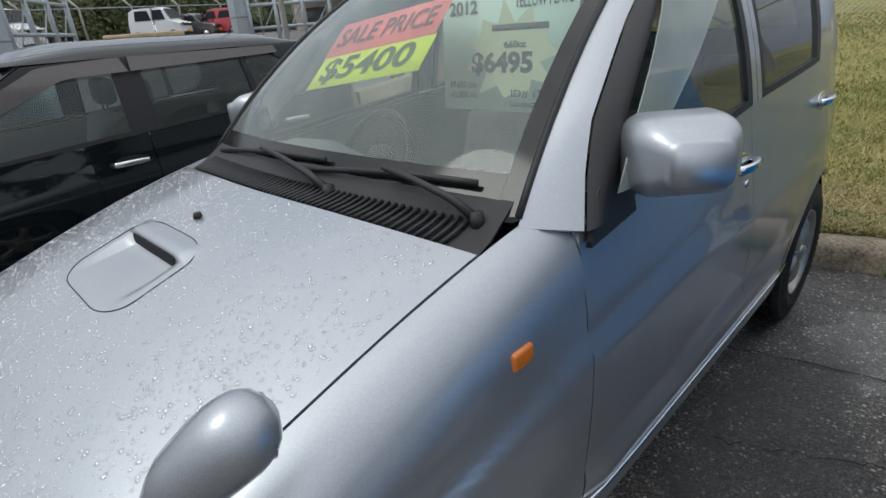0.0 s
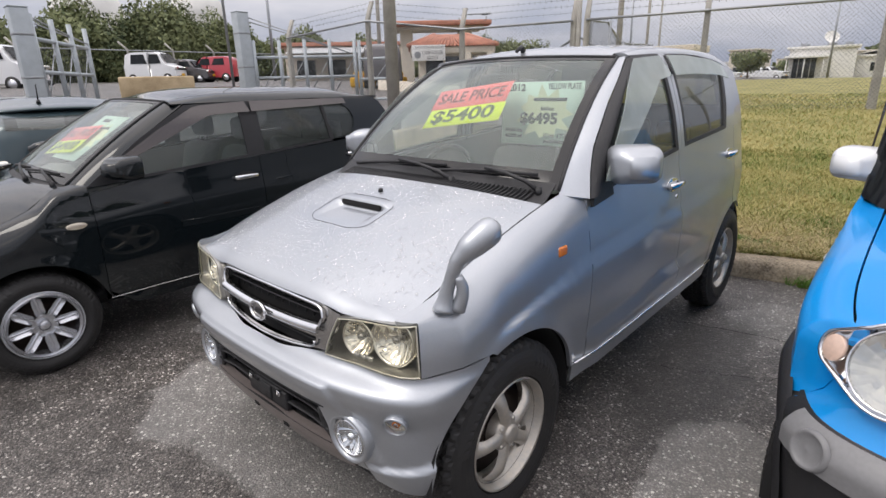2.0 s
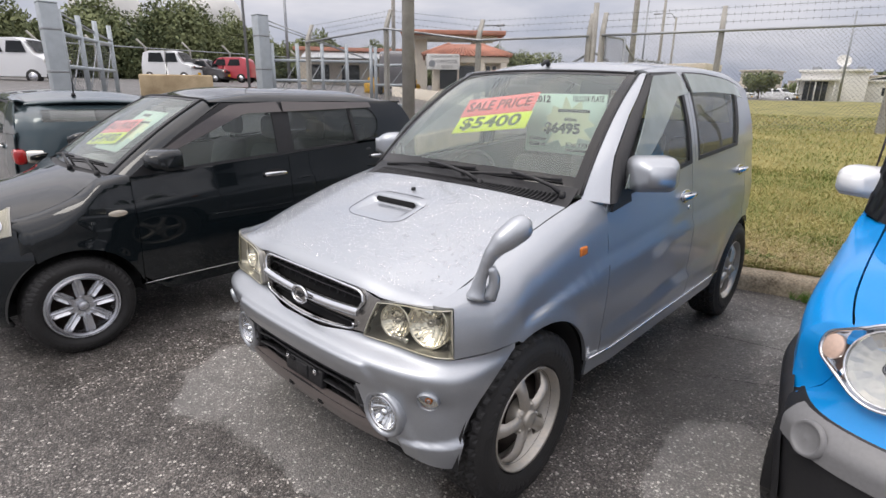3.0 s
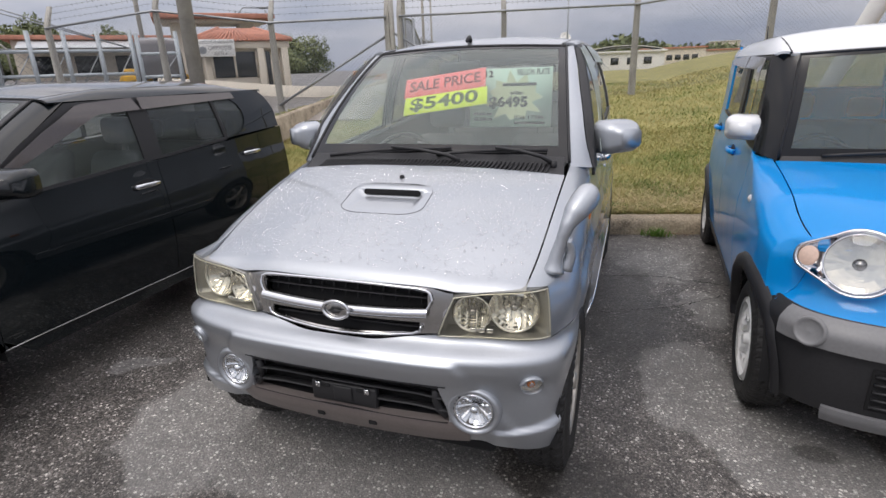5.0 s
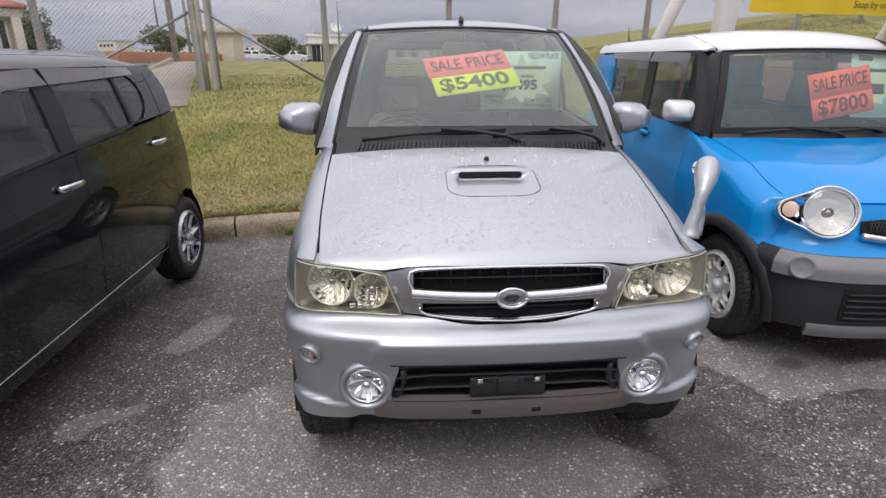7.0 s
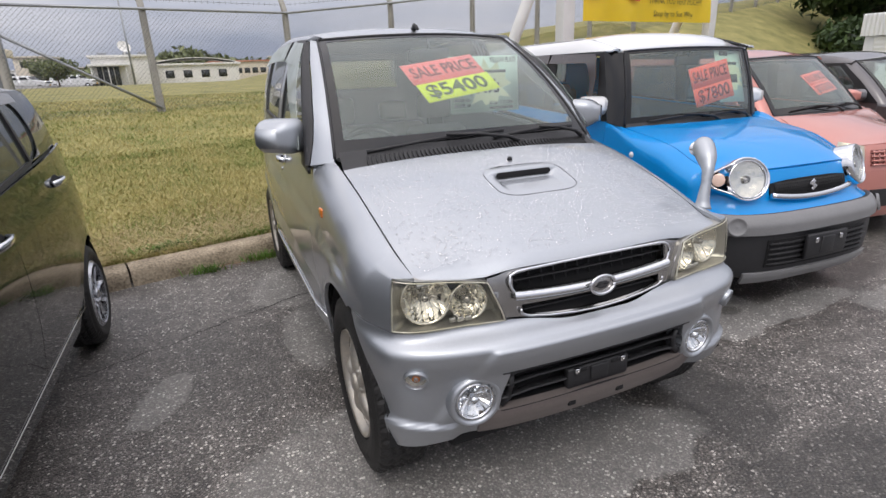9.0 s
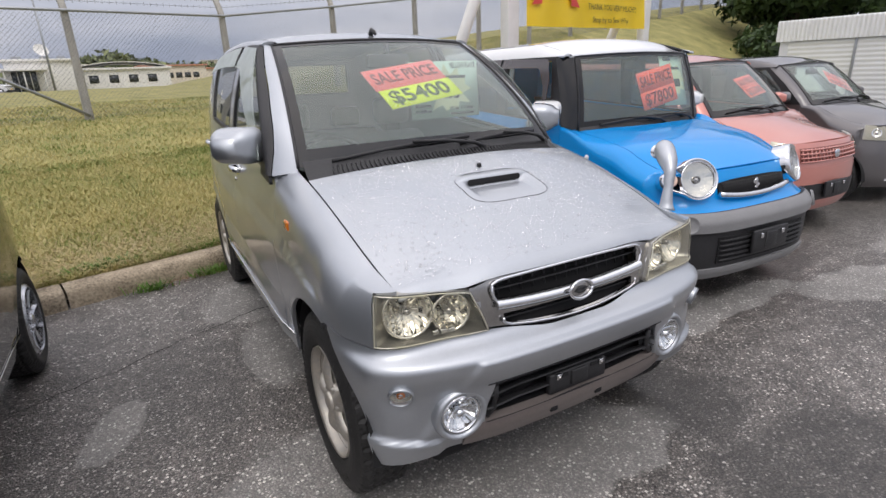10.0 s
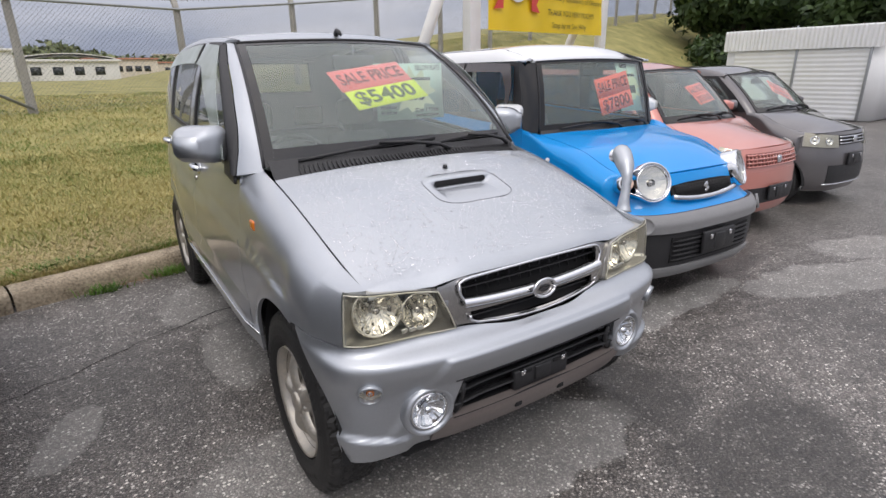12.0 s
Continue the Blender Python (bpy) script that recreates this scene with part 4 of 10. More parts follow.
SV = Shape(
    length=3.36, wheel_r=0.33, rim_r=0.196, tyre_w=0.175, wheel_x=0.712, axle_f=0.55, axle_r=2.97, arch=0.385, flare=0.010,
    plan=[(0, 0.0), (0.2, 0.003), (0.35, 0.012), (0.46, 0.030), (0.56, 0.056), (0.64, 0.090), (0.70, 0.140), (0.726, 0.205), (0.735, 0.30), (0.738, 0.44)],
    setback=curve((0.30, 0.10), (0.335, 0.082), (0.364, 0.066), (0.40, 0.055), (0.45, 0.050), (0.50, 0.046), (0.55, 0.036), (0.585, 0.022), (0.615, 0.012), (0.64, 0.010), (0.653, 0.015), (0.665, 0.032), (0.676, 0.060), (0.69, 0.078), (0.70, 0.082), (0.76, 0.088), (0.83, 0.100), (0.866, 0.114), (0.88, 0.13)),
    fade=lambda k: 1 - 0.45 * step(0.45, 0.735, k) - 0.45 * step(0.735, 0.95, k),
    nose_end=0.40, fender_y0=0.29, corner_y=0.14, lip_y=0.112, lip_z=0.857, cowl_y=0.778, cowl_bow=0.075, hood_x0=0.575, hood_n=2.4, lip_follow=1.0, roll=0.16,
    hood_c=curve((0.08, 0.842), (0.112, 0.862), (0.145, 0.884), (0.2, 0.914), (0.3, 0.962), (0.4, 1.002), (0.5, 1.036), (0.641, 1.078), (0.8, 1.108), (0.95, 1.128)),
    edge_x=curve((0.18, 0.592), (0.4, 0.606), (0.7, 0.614), (0.95, 0.618), (1.1, 0.63)),
    edge_z=curve((0.10, 0.842), (0.20, 0.864), (0.35, 0.918), (0.5, 0.970), (0.7, 1.030), (0.93, 1.082), (1.1, 1.11)),
    width=curve((0.15, 0.690), (0.25, 0.712), (0.40, 0.728), (0.6, 0.735), (2.5, 0.735), (2.9, 0.725), (3.36, 0.68)),
    flank=curve((0.3, 0.945), (0.42, 0.965), (0.6, 0.992), (0.75, 1.0), (0.88, 0.998), (0.98, 0.978), (1.08, 0.957), (1.2, 0.935)),
    crease=silver_crease, door_y=(1.035, 1.995, 2.93), belt=curve((1.0, 1.065), (2.0, 1.15), (2.8, 1.195), (3.36, 1.20)),
    cabin=curve((1.03, 0.712), (1.15, 0.695), (1.3, 0.665), (1.45, 0.618), (1.55, 0.575), (1.62, 0.53)),
    cabin_y=curve((1.0, 1.0), (2.4, 1.0), (2.9, 0.985), (3.3, 0.94)),
    ws_bulge=0.042, ws_base=(0.617, 0.962, 1.098, 0.085), ws_top=(0.510, 1.600, 1.574, 0.13),
    roof_paint=SILVER, rail_paint=SILVER, pillar_paint=SILVER, cup_mat=CHROME,
    roof_c=curve((1.44, 1.590), (1.6, 1.622), (1.9, 1.650), (2.3, 1.662), (2.8, 1.652), (3.1, 1.622), (3.2, 1.60)),
    roof_e=curve((1.44, 1.562), (1.6, 1.588), (1.9, 1.615), (2.3, 1.628), (2.8, 1.618), (3.1, 1.588), (3.2, 1.565)),
    roof_x=curve((1.44, 0.47), (1.6, 0.488), (1.9, 0.50), (2.6, 0.50), (3.2, 0.475)), roof_end=3.18, rail_y0=1.605, rail_bulge=0.014,
    win_top=curve((1.45, 1.545), (1.62, 1.576), (1.9, 1.592), (2.3, 1.598), (2.7, 1.582), (3.0, 1.54), (3.2, 1.50)), tail_rake=0.17,
    pillar_edge=[(0.704, 1.036, 1.068), (0.698, 1.046, 1.085), (0.668, 1.095, 1.164), (0.650, 1.144, 1.243), (0.633, 1.222, 1.308), (0.607, 1.33, 1.393), (0.580, 1.469, 1.484), (0.545, 1.605, 1.575)],
    frame_edge=[(0.712, 1.10, 1.075), (0.704, 1.146, 1.162), (0.690, 1.201, 1.241), (0.670, 1.285, 1.318), (0.650, 1.372, 1.393), (0.618, 1.482, 1.484), (0.582, 1.62, 1.552)],
    pillar_line=[(1.005, 1.065), (1.061, 1.151), (1.15, 1.299), (1.284, 1.418), (1.449, 1.514), (1.60, 1.574)],
    side_panels=[
        ("frame", [(1.605, 1.580), (1.95, 1.594)], [(1.615, 1.556), (1.95, 1.570)]),
        ("frame", [(1.12, 1.074), (1.95, 1.148)], [(1.14, 1.094), (1.95, 1.168)]),
        ("glass", [(1.15, 1.085), (1.935, 1.160)], [(1.59, 1.545), (1.935, 1.575)]),
        ("frame", [(1.915, 1.155), (1.915, 1.580)], [(1.950, 1.155), (1.950, 1.590)]),
        ("paint", [(1.952, 1.150), (1.952, 1.592)], [(1.993, 1.152), (1.993, 1.594)]),
        ("paint", [(1.997, 1.152), (1.997, 1.594)], [(2.035, 1.155), (2.035, 1.595)]),
        ("frame", [(2.037, 1.155), (2.037, 1.595)], [(2.065, 1.155), (2.065, 1.575)]),
        ("frame", [(2.065, 1.157), (2.72, 1.188)], [(2.065, 1.177), (2.72, 1.208)]),
        ("frame", [(2.04, 1.595), (2.3, 1.597), (2.7, 1.582), (2.87, 1.56)], [(2.06, 1.572), (2.3, 1.574), (2.68, 1.560), (2.84, 1.54)]),
        ("privacy", [(2.055, 1.170), (2.72, 1.200)], [(2.055, 1.578), (2.3, 1.578), (2.68, 1.565), (2.845, 1.545)]),
        ("frame", [(2.70, 1.188), (2.765, 1.35), (2.845, 1.545)], [(2.755, 1.190), (2.82, 1.35), (2.89, 1.555)]),
        ("paint", [(2.757, 1.190), (2.822, 1.35), (2.892, 1.553)], [(3.20, 1.20), (3.19, 1.35), (3.165, 1.512)]),
    ],
)


HOOD_U = [-1, -0.97, -0.92, -0.85, -0.76, -0.66, -0.56, -0.46, -0.37, -0.282, -0.2, -0.1, 0, 0.1, 0.2, 0.282, 0.37, 0.46, 0.56, 0.66, 0.76, 0.85, 0.92, 0.97, 1]
HOOD_W = [0, 0.02, 0.05, 0.09, 0.14, 0.2, 0.27] + [(y - SV.lip_y) / (SV.cowl_y - SV.lip_y) for y in (0.34, 0.392, 0.44, 0.49, 0.54, 0.59)] + [0.80, 0.86, 0.91, 0.96, 1]


def silver_headlight(S, root, sg):
    """Corner lamp with two round reflectors behind one yellowed cover."""
    out_s = S.s_of_x(0.703)
    def pos(t, v, out):
        s = lerp(lerp(0.340, 0.398, v ** 1.2), out_s - 0.006 * v, t)
        z = lerp(0.700 + 0.006 * t, 0.828 + 0.038 * t ** 0.8, v)
        return S.front(sg * s, z, out)
    house = part("headlight", sheet([[pos(i / 20, j / 8, -0.085) for j in range(9)] for i in range(21)], 0.0), LAMP_HOUSE, root, "yellowed corner headlight with twin reflectors")
    rim = []
    for a, b, n in (((0, 0), (1, 0), 16), ((1, 0), (1, 1), 8), ((1, 1), (0, 1), 16), ((0, 1), (0, 0), 8)):
        rim += [(lerp(a[0], b[0], k / n), lerp(a[1], b[1], k / n)) for k in range(n)]
    wall = bmesh.new()
    lo = [wall.verts.new(pos(t, v, -0.087)) for t, v in rim]
    hi = [wall.verts.new(pos(t, v, 0.003)) for t, v in rim]
    for k in range(len(rim)):
        wall.faces.new((lo[k], lo[(k + 1) % len(rim)], hi[(k + 1) % len(rim)], hi[k]))
    part("lamp_wall", wall, LAMP_HOUSE, house)
    # clear rim of the cover, seen as a pale line round the lamp
    edge = bmesh.new()
    ring = [pos(0.012 + 0.976 * t, 0.03 + 0.94 * v, 0.006) for t, v in rim]
    tube(edge, ring + ring[:1], 0.0022, 6)
    part("cover_rim", edge, LAMP_EDGE, house)
    cover = part("cover", sheet([[pos(i / 20, j / 10, 0.004 + 0.006 * math.sin(math.pi * i / 20)) for j in range(11)] for i in range(21)], 0.006), YELLOWED, house)
    cover.visible_shadow = False
    for x, y, z, r in ((0.556, 0.168, 0.783, 0.075), (0.430, 0.142, 0.764, 0.058)):
        c, n = Vector((sg * x, y, z)), Vector((sg * 0.16, -1, 0.10)).normalized()
        m = facing(c, n)
        ring = bmesh.new()
        lathe(ring, [(r + 0.004, -0.03), (r + 0.003, -0.002), (r - 0.002, 0.002), (r - 0.006, -0.006)], 36, m)
        bmesh.ops.recalc_face_normals(ring, faces=ring.faces)
        rr = part("reflector_ring", ring, REFLECTOR, house)
        bowl = bmesh.new()
        # fluted parabola: vertical facets break the reflection into strips
        rows = [[m @ Vector((r * 0.94 * f * math.cos(a), r * 0.94 * f * math.sin(a), -0.007 - 0.038 * (1 - f * f) - (0.0030 if int(math.floor(r * f * math.cos(a) / 0.011)) % 2 else 0) * f)) for a in np.linspace(0, math.tau, 61)] for f in (1, 0.86, 0.72, 0.58, 0.44, 0.3, 0.2, 0.02)]
        sheet(rows, 0, away=tuple(c + n * 0.5), bm=bowl)
        bmesh.ops.reverse_faces(bowl, faces=bowl.faces)
        part("reflector", bowl, REFLECTOR, rr, smooth=False)
        bulb = bmesh.new()
        lathe(bulb, [(0.0005, -0.012), (0.010, -0.014), (0.012, -0.02), (0.009, -0.045)], 16, m)
        part("bulb_cap", bulb, SMOKED_CHROME, rr)
    # small side lamp in the lower corner between the two bowls
    lamp = bmesh.new()
    for t in (0.30, 0.37, 0.44):
        box(lamp, pos(t, 0.10, -0.022) - Vector((0.010, 0.006, 0.007)), pos(t, 0.10, -0.022) + Vector((0.010, 0.006, 0.007)), 0.002)
    part("side_lamp", lamp, CHROME, house)


def silver_car():
    S = SV
    root = thing("silver_suv", pose(0, 0, 0), "silver-blue metallic compact off-roader beaded with rain, on wet asphalt", "car", "parked cars for sale")
    # bonnet with its opening for the scoop
    w_at = lambda y: (y - S.lip_y) / (S.cowl_y - S.lip_y)
    rows = [[hood_point(S, u, w) for w in HOOD_W] for u in HOOD_U]
    for r in rows:
        r[0].z -= 0.012
        for k, w in enumerate(HOOD_W[:5]):
            r[k].z -= 0.016 * math.exp(-((abs(r[k].x) - 0.41) / 0.075) ** 2) * (1 - w / 0.2)
    bm = sheet(rows, 0.016, skip=lambda i, j: 9 <= i <= 14 and 8 <= j <= 11)
    hood = part("bonnet", bm, SILVER, root)
    # scoop: ramp, mouth and raised lip
    x0 = 0.282 * S.hood_x0
    def base(x, y):
        return hood_point(S, x / S.hood_x0, w_at(y)).z
    rows = []
    for i in range(25):
        x = lerp(-x0, x0, i / 24)
        e = step(0.0, 0.014, x0 - abs(x) - 0.028)
        row = []
        for y, drop in ((0.392, 0.0), (0.405, 0.001), (0.43, -0.003), (0.46, -0.008), (0.49, -0.013), (0.515, -0.017), (0.538, -0.020), (0.5395, 0.000), (0.541, 0.007), (0.548, 0.010), (0.562, 0.008), (0.576, 0.004), (0.59, 0.0)):
            if drop > 0.003:
                row.append(Vector((x, y, base(x, y) + drop * step(0.0, 0.03, x0 - abs(x) - 0.004))))
            else:
                row.append(Vector((x, y, base(x, y) + drop * e)))
        rows.append(row)
    scoop = part("bonnet_scoop", sheet(rows, 0.008), SILVER, hood)
    # near-black plate paints the shade inside the scoop's opening
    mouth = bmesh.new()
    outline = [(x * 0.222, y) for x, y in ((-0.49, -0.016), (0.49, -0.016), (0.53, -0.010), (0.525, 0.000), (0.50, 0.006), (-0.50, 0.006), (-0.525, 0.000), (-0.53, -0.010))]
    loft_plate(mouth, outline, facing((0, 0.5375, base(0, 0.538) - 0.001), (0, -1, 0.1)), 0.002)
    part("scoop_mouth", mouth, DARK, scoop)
    bm = bmesh.new()
    edge = [(x * (x0 + 0.004), 0.491 + y * 0.102) for x, y in rounded(2, 2, 0.55, 8)]
    tube(bm, [Vector((x, y, base(x, y) + 0.0002)) for x, y in edge + edge[:1]], 0.0013, 6)
    part("scoop_seam", bm, PLASTIC, scoop)
    bm = bmesh.new()
    c = Vector((0, 0.641, S.hood_c(0.641)))
    rod(bm, c, c + Vector((0, 0, 0.012)), 0.011, 0.008, 10)
    part("washer_nozzle", bm, PLASTIC, hood)
    # nose
    def seam(s):
        return lerp(0.676, 0.702, step(0.10, 0.36, abs(s)))
    def bumper_out(s, z):
        """Proud lower mask under a bent brow line, and the lip along the lower corners."""
        a = abs(s)
        inside = min(0.645 - z, 0.45 * (0.412 + 0.8 * (0.64 - z) - a))
        o = 0.010 * step(-0.003, 0.009, inside) * step(0.36, 0.42, z)
        lip = 0.392 + 0.16 * max(0.0, a - 0.55)
        o += 0.018 * step(-0.004, 0.010, lip - z) * step(0.49, 0.54, a)
        # dished pocket round the indicator
        o -= 0.012 * math.exp(-((a - 0.66) / 0.055) ** 2 - ((z - 0.553) / 0.040) ** 2)
        return o
    inner = list(np.linspace(0, 0.35, 15)) + [0.362, 0.374, 0.386, 0.398, 0.41, 0.42, 0.43, 0.442, 0.455, 0.47, 0.485, 0.50]
    outer = list(np.linspace(0.05, 1, 22))
    full = [("out", -1, t) for t in outer[::-1]] + [("in", 1, -s) for s in inner[:0:-1]] + [("in", 1, s) for s in inner] + [("out", 1, t) for t in outer]
    zs = [0.322, 0.335, 0.35, 0.36, 0.37, 0.378, 0.386, 0.394, 0.402, 0.41, 0.42, 0.435, 0.45, 0.465, 0.48, 0.495, 0.51, 0.525, 0.54, 0.550, 0.558, 0.566, 0.576, 0.586, 0.596, 0.606, 0.616, 0.622, 0.628, 0.633, 0.638, 0.643, 0.648, 0.655]
    LOW, HIGH = zs.index(0.41), zs.index(0.558)
    rows = []
    for kind, sg, t in full:
        row = []
        for z in zs + [None] * 8:
            s = t
            if z is None:
                n = len(row) - len(zs) + 1
                s_top = t if kind == "in" else sg * lerp(0.50, S.s_end(0.68), t)
                z = lerp(0.655, seam(s_top), n / 8)
            if kind == "out":
                s = sg * lerp(0.50, S.s_end(z), t)
            else:
                s += (1 if s > 0 else -1) * 0.03 * step(0.556, 0.44, z) * math.exp(-((abs(s) - 0.35) / 0.08) ** 2) * (s != 0)
            row.append(S.front(s, z, bumper_out(s, z)))
        rows.append(row)
    def hole(i, j):
        s = full[i][2] if full[i][0] == "in" else 1
        s2 = full[i + 1][2] if full[i + 1][0] == "in" else 1
        mid = [sum(r[b].x for r in (rows[i], rows[i + 1]) for b in (j, j + 1)) / 4, sum(r[b].z for r in (rows[i], rows[i + 1]) for b in (j, j + 1)) / 4]
        if math.hypot(abs(mid[0]) - 0.460, mid[1] - 0.468) < 0.070:
            return True
        return abs(s) <= 0.3501 and abs(s2) <= 0.3501 and LOW <= j < HIGH or (abs(s) <= 0.4301 and abs(s2) <= 0.4301 and j < LOW)
    bumper = part("front_bumper", sheet(rows, 0.02, away=(0, 1.2, 0.5), skip=hole), SILVER, root)
    # skid strip under the intake
    part("skid_strip", sheet(on_nose(S, -0.445, 0.445, 0.315, 0.412, 0.010, 30, 8, shape=lambda s, v: lerp(0.312 + 0.012 * (s / 0.43) ** 2, 0.412 + 0.008 * (s / 0.43) ** 2, v)), 0.03, away=(0, 1, 0.4)), SKID, bumper, "taupe lower bumper strip")
    for x in (-0.10, 0.10):
        bm = bmesh.new()
        p = S.front(x, 0.362, 0.010)
        box(bm, p - Vector((0.015, 0.003, 0.011)), p + Vector((0.015, 0.006, 0.011)), 0.003)
        part("tow_cover", bm, DARK, bumper)
    # near-black sheet behind the slats stands in for the intake's shaded depth
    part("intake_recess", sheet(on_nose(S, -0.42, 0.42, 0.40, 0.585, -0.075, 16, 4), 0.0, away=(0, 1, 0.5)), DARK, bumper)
    # inner shelf that closes the intake above and below
    for z, d in ((0.557, 0.075), (0.413, 0.075)):
        part("intake_shelf", sheet([[S.front(s, z, 0.012 - d * k) for k in (0, 0.35, 0.7, 1)] for s in np.linspace(-0.375, 0.375, 21)], 0.003, away=(0, 0.1, 0.485)), PLASTIC, bumper)
    for z, reach in ((0.452, 0.385), (0.498, 0.375), (0.538, 0.362)):
        bm = bmesh.new()
        tube(bm, [S.front(s, z, -0.026 + 0.016 * step(0.24, 0.38, abs(s))) for s in np.linspace(-reach, reach, 23)], lambda t: (0.019, 0.0055), 8)
        part("intake_slat", bm, PLASTIC, bumper)
    for sg in (1, -1):
        bm = bmesh.new()
        tube(bm, [S.front(sg * s, z, -0.006) for s, z in ((0.372, 0.43), (0.345, 0.455), (0.335, 0.49), (0.338, 0.53))], lambda t: (0.010, 0.014), 8)
        part("intake_cheek", bm, PLASTIC, bumper)
    yp = S.front(0, 0.46).y
    bm = bmesh.new()
    box(bm, (-0.123, yp + 0.004, 0.418), (0.123, yp + 0.03, 0.490), 0.006)
    box(bm, (-0.035, yp - 0.003, 0.432), (0.035, yp + 0.02, 0.486), 0.004)
    plate = part("plate_holder", bm, PLASTIC, bumper, "empty black number plate holder")
    for x in (-0.092, 0.092):
        k = 1 if x > 0 else -1
        bm = bmesh.new()
        box(bm, (x - 0.009, yp - 0.006, 0.473), (x + 0.009, yp + 0.006, 0.492), 0.002)
        part("plate_bracket", bm, CHROME, plate)
        bm = bmesh.new()
        rod(bm, (x, yp - 0.010, 0.482), (x, yp, 0.482), 0.005, seg=8)
        part("bolt", bm, SMOKED_CHROME, plate)
        bm = bmesh.new()
        box(bm, (x - k * 0.028 - 0.014, yp - 0.001, 0.474), (x - k * 0.028 + 0.014, yp + 0.006, 0.486), 0.002)
        part("slot", bm, DARK, plate)
    # fog lamps with their big collars, indicators, headlights
    for sg in (1, -1):
        s, z = sg * S.s_of_x(0.460), 0.468
        m = facing(S.front(s, z, 0.014), (S.front_normal(s, z) * Vector((1, 1, 0.4)) + Vector((0, -1.2, 0))).normalized())
        bm = bmesh.new()
        lathe(bm, [(0.094, -0.060), (0.090, -0.030), (0.086, -0.004), (0.082, 0.006), (0.076, 0.009), (0.070, 0.006), (0.065, 0.000), (0.063, -0.02)], 44, m)
        bmesh.ops.recalc_face_normals(bm, faces=bm.faces)
        collar = part("fog_lamp", bm, SILVER, root, "round fog lamp in a silver collar")
        bm = bmesh.new()
        lathe(bm, [(0.064, -0.006), (0.061, 0.003), (0.056, 0.001), (0.054, -0.012)], 40, m)
        part("lamp_rim", bm, CHROME, collar)
        bm = bmesh.new()
        rows = [[m @ Vector((0.057 * f * math.cos(a), 0.057 * f * math.sin(a), -0.006 - 0.03 * (1 - f * f) - 0.005 * ((k // 3) % 2) * f)) for k, a in enumerate(np.linspace(0, math.tau, 49))] for f in (1, 0.78, 0.55, 0.3, 0.02)]
        sheet(rows, 0, bm=bm)
        part("reflector", bm, CHROME, collar, smooth=False)
        bm = bmesh.new()
        lathe(bm, [(0.0005, 0.0), (0.013, -0.001), (0.013, -0.03)], 14, m)
        part("bulb_cap", bm, CHROME, collar)
        bm = bmesh.new()
        lathe(bm, [(0.0005, 0.010), (0.03, 0.007), (0.046, 0.003), (0.058, -0.003)], 30, m)
        o = part("lens", bm, CLEAR, collar)
        o.visible_shadow = False
        s, z = sg * S.s_of_x(0.634), 0.570
        lamp = oval_lamp(S, root, s, z, 0.037, 0.034, SILVER, CLEAR, "indicator", 0.004, 0.008, bowl=0.008, ribs=True)
        bm = bmesh.new()
        m = facing(S.front(s, z, 0.000), S.front_normal(s, z))
        lathe(bm, [(0.0005, 0.0), (0.012, -0.002), (0.014, -0.02)], 12, m)
        part("amber_bulb", bm, AMBER, lamp)
        silver_headlight(S, root, sg)
        low = lambda y: 0.706 if y < 0.42 else 0.425
        fender = part("front_fender", fender_panel(S, sg, low, lead=(S.s_of_x(0.632), S.s_of_x(0.705), 0.868, 0.706, 0.004, 0.0)), SILVER, root)
        bm = bmesh.new()
        c = S.side(0.833, 0.919, sg)
        box(bm, c - Vector((0.008, 0.027, 0.018)), c + Vector((0.008, 0.027, 0.018)), 0.007, 3)
        part("side_marker", bm, AMBER, fender, "amber side marker lamp")
        top = lambda y: S.belt(y) - 0.001
        d1 = part("front_door", flank_panel(S, 1.037, 1.993, top, 0.428, sg, 24, 20), SILVER, root)
        d2 = part("rear_door", flank_panel(S, 1.997, 2.928, top, 0.428, sg, 30, 20), SILVER, root)
        part("rear_quarter", flank_panel(S, 2.932, 3.20, top, 0.40, sg, 18, 20), SILVER, root)
        part("sill", flank_panel(S, 0.945, 2.60, lambda y: 0.424, 0.350, sg, 16, 4), SILVER, root)
        bm = bmesh.new()
        tube(bm, [S.side(y, 0.426, sg) + Vector((sg * 0.004, 0, 0)) for y in np.linspace(0.96, 2.585, 12)], 0.005, 6)
        part("sill_trim", bm, CHROME, root)
        for d, y, z in ((d1, 1.90, 0.985), (d2, 2.82, 1.035)):
            door_handle(S, d, y, z, sg, CHROME, 0.15)
        c = S.side(1.93, 0.925, sg)
        bm = bmesh.new()
        rod(bm, c - Vector((sg * 0.004, 0, 0)), c + Vector((sg * 0.004, 0, 0)), 0.012, seg=12)
        part("door_lock", bm, CHROME, d1)
        wing_mirror(S, root, (0.800, 1.205, 1.175), sg, SILVER, 0.20, 0.145, 44, SILVER)
        # black sail at the foot of the door frame
        f = lambda y, z: S.house(y, z, sg) + Vector((sg * 0.004, 0, 0))
        part("mirror_sail", sheet(ruled(f, [(1.045, 1.035), (1.22, 1.055)], [(1.085, 1.13), (1.20, 1.20)], 8, 6), 0.012), PLASTIC, root)
        # rain visors
        out = lambda d: (lambda y, z: S.house(y, z, sg) + Vector((sg * d(y, z), 0, 0)))
        v1 = out(lambda y, z: 0.012 + 0.022 * step(1.60, 1.40, z))
        a = [(1.10, 1.125), (1.20, 1.245), (1.42, 1.455), (1.60, 1.565), (1.93, 1.585)]
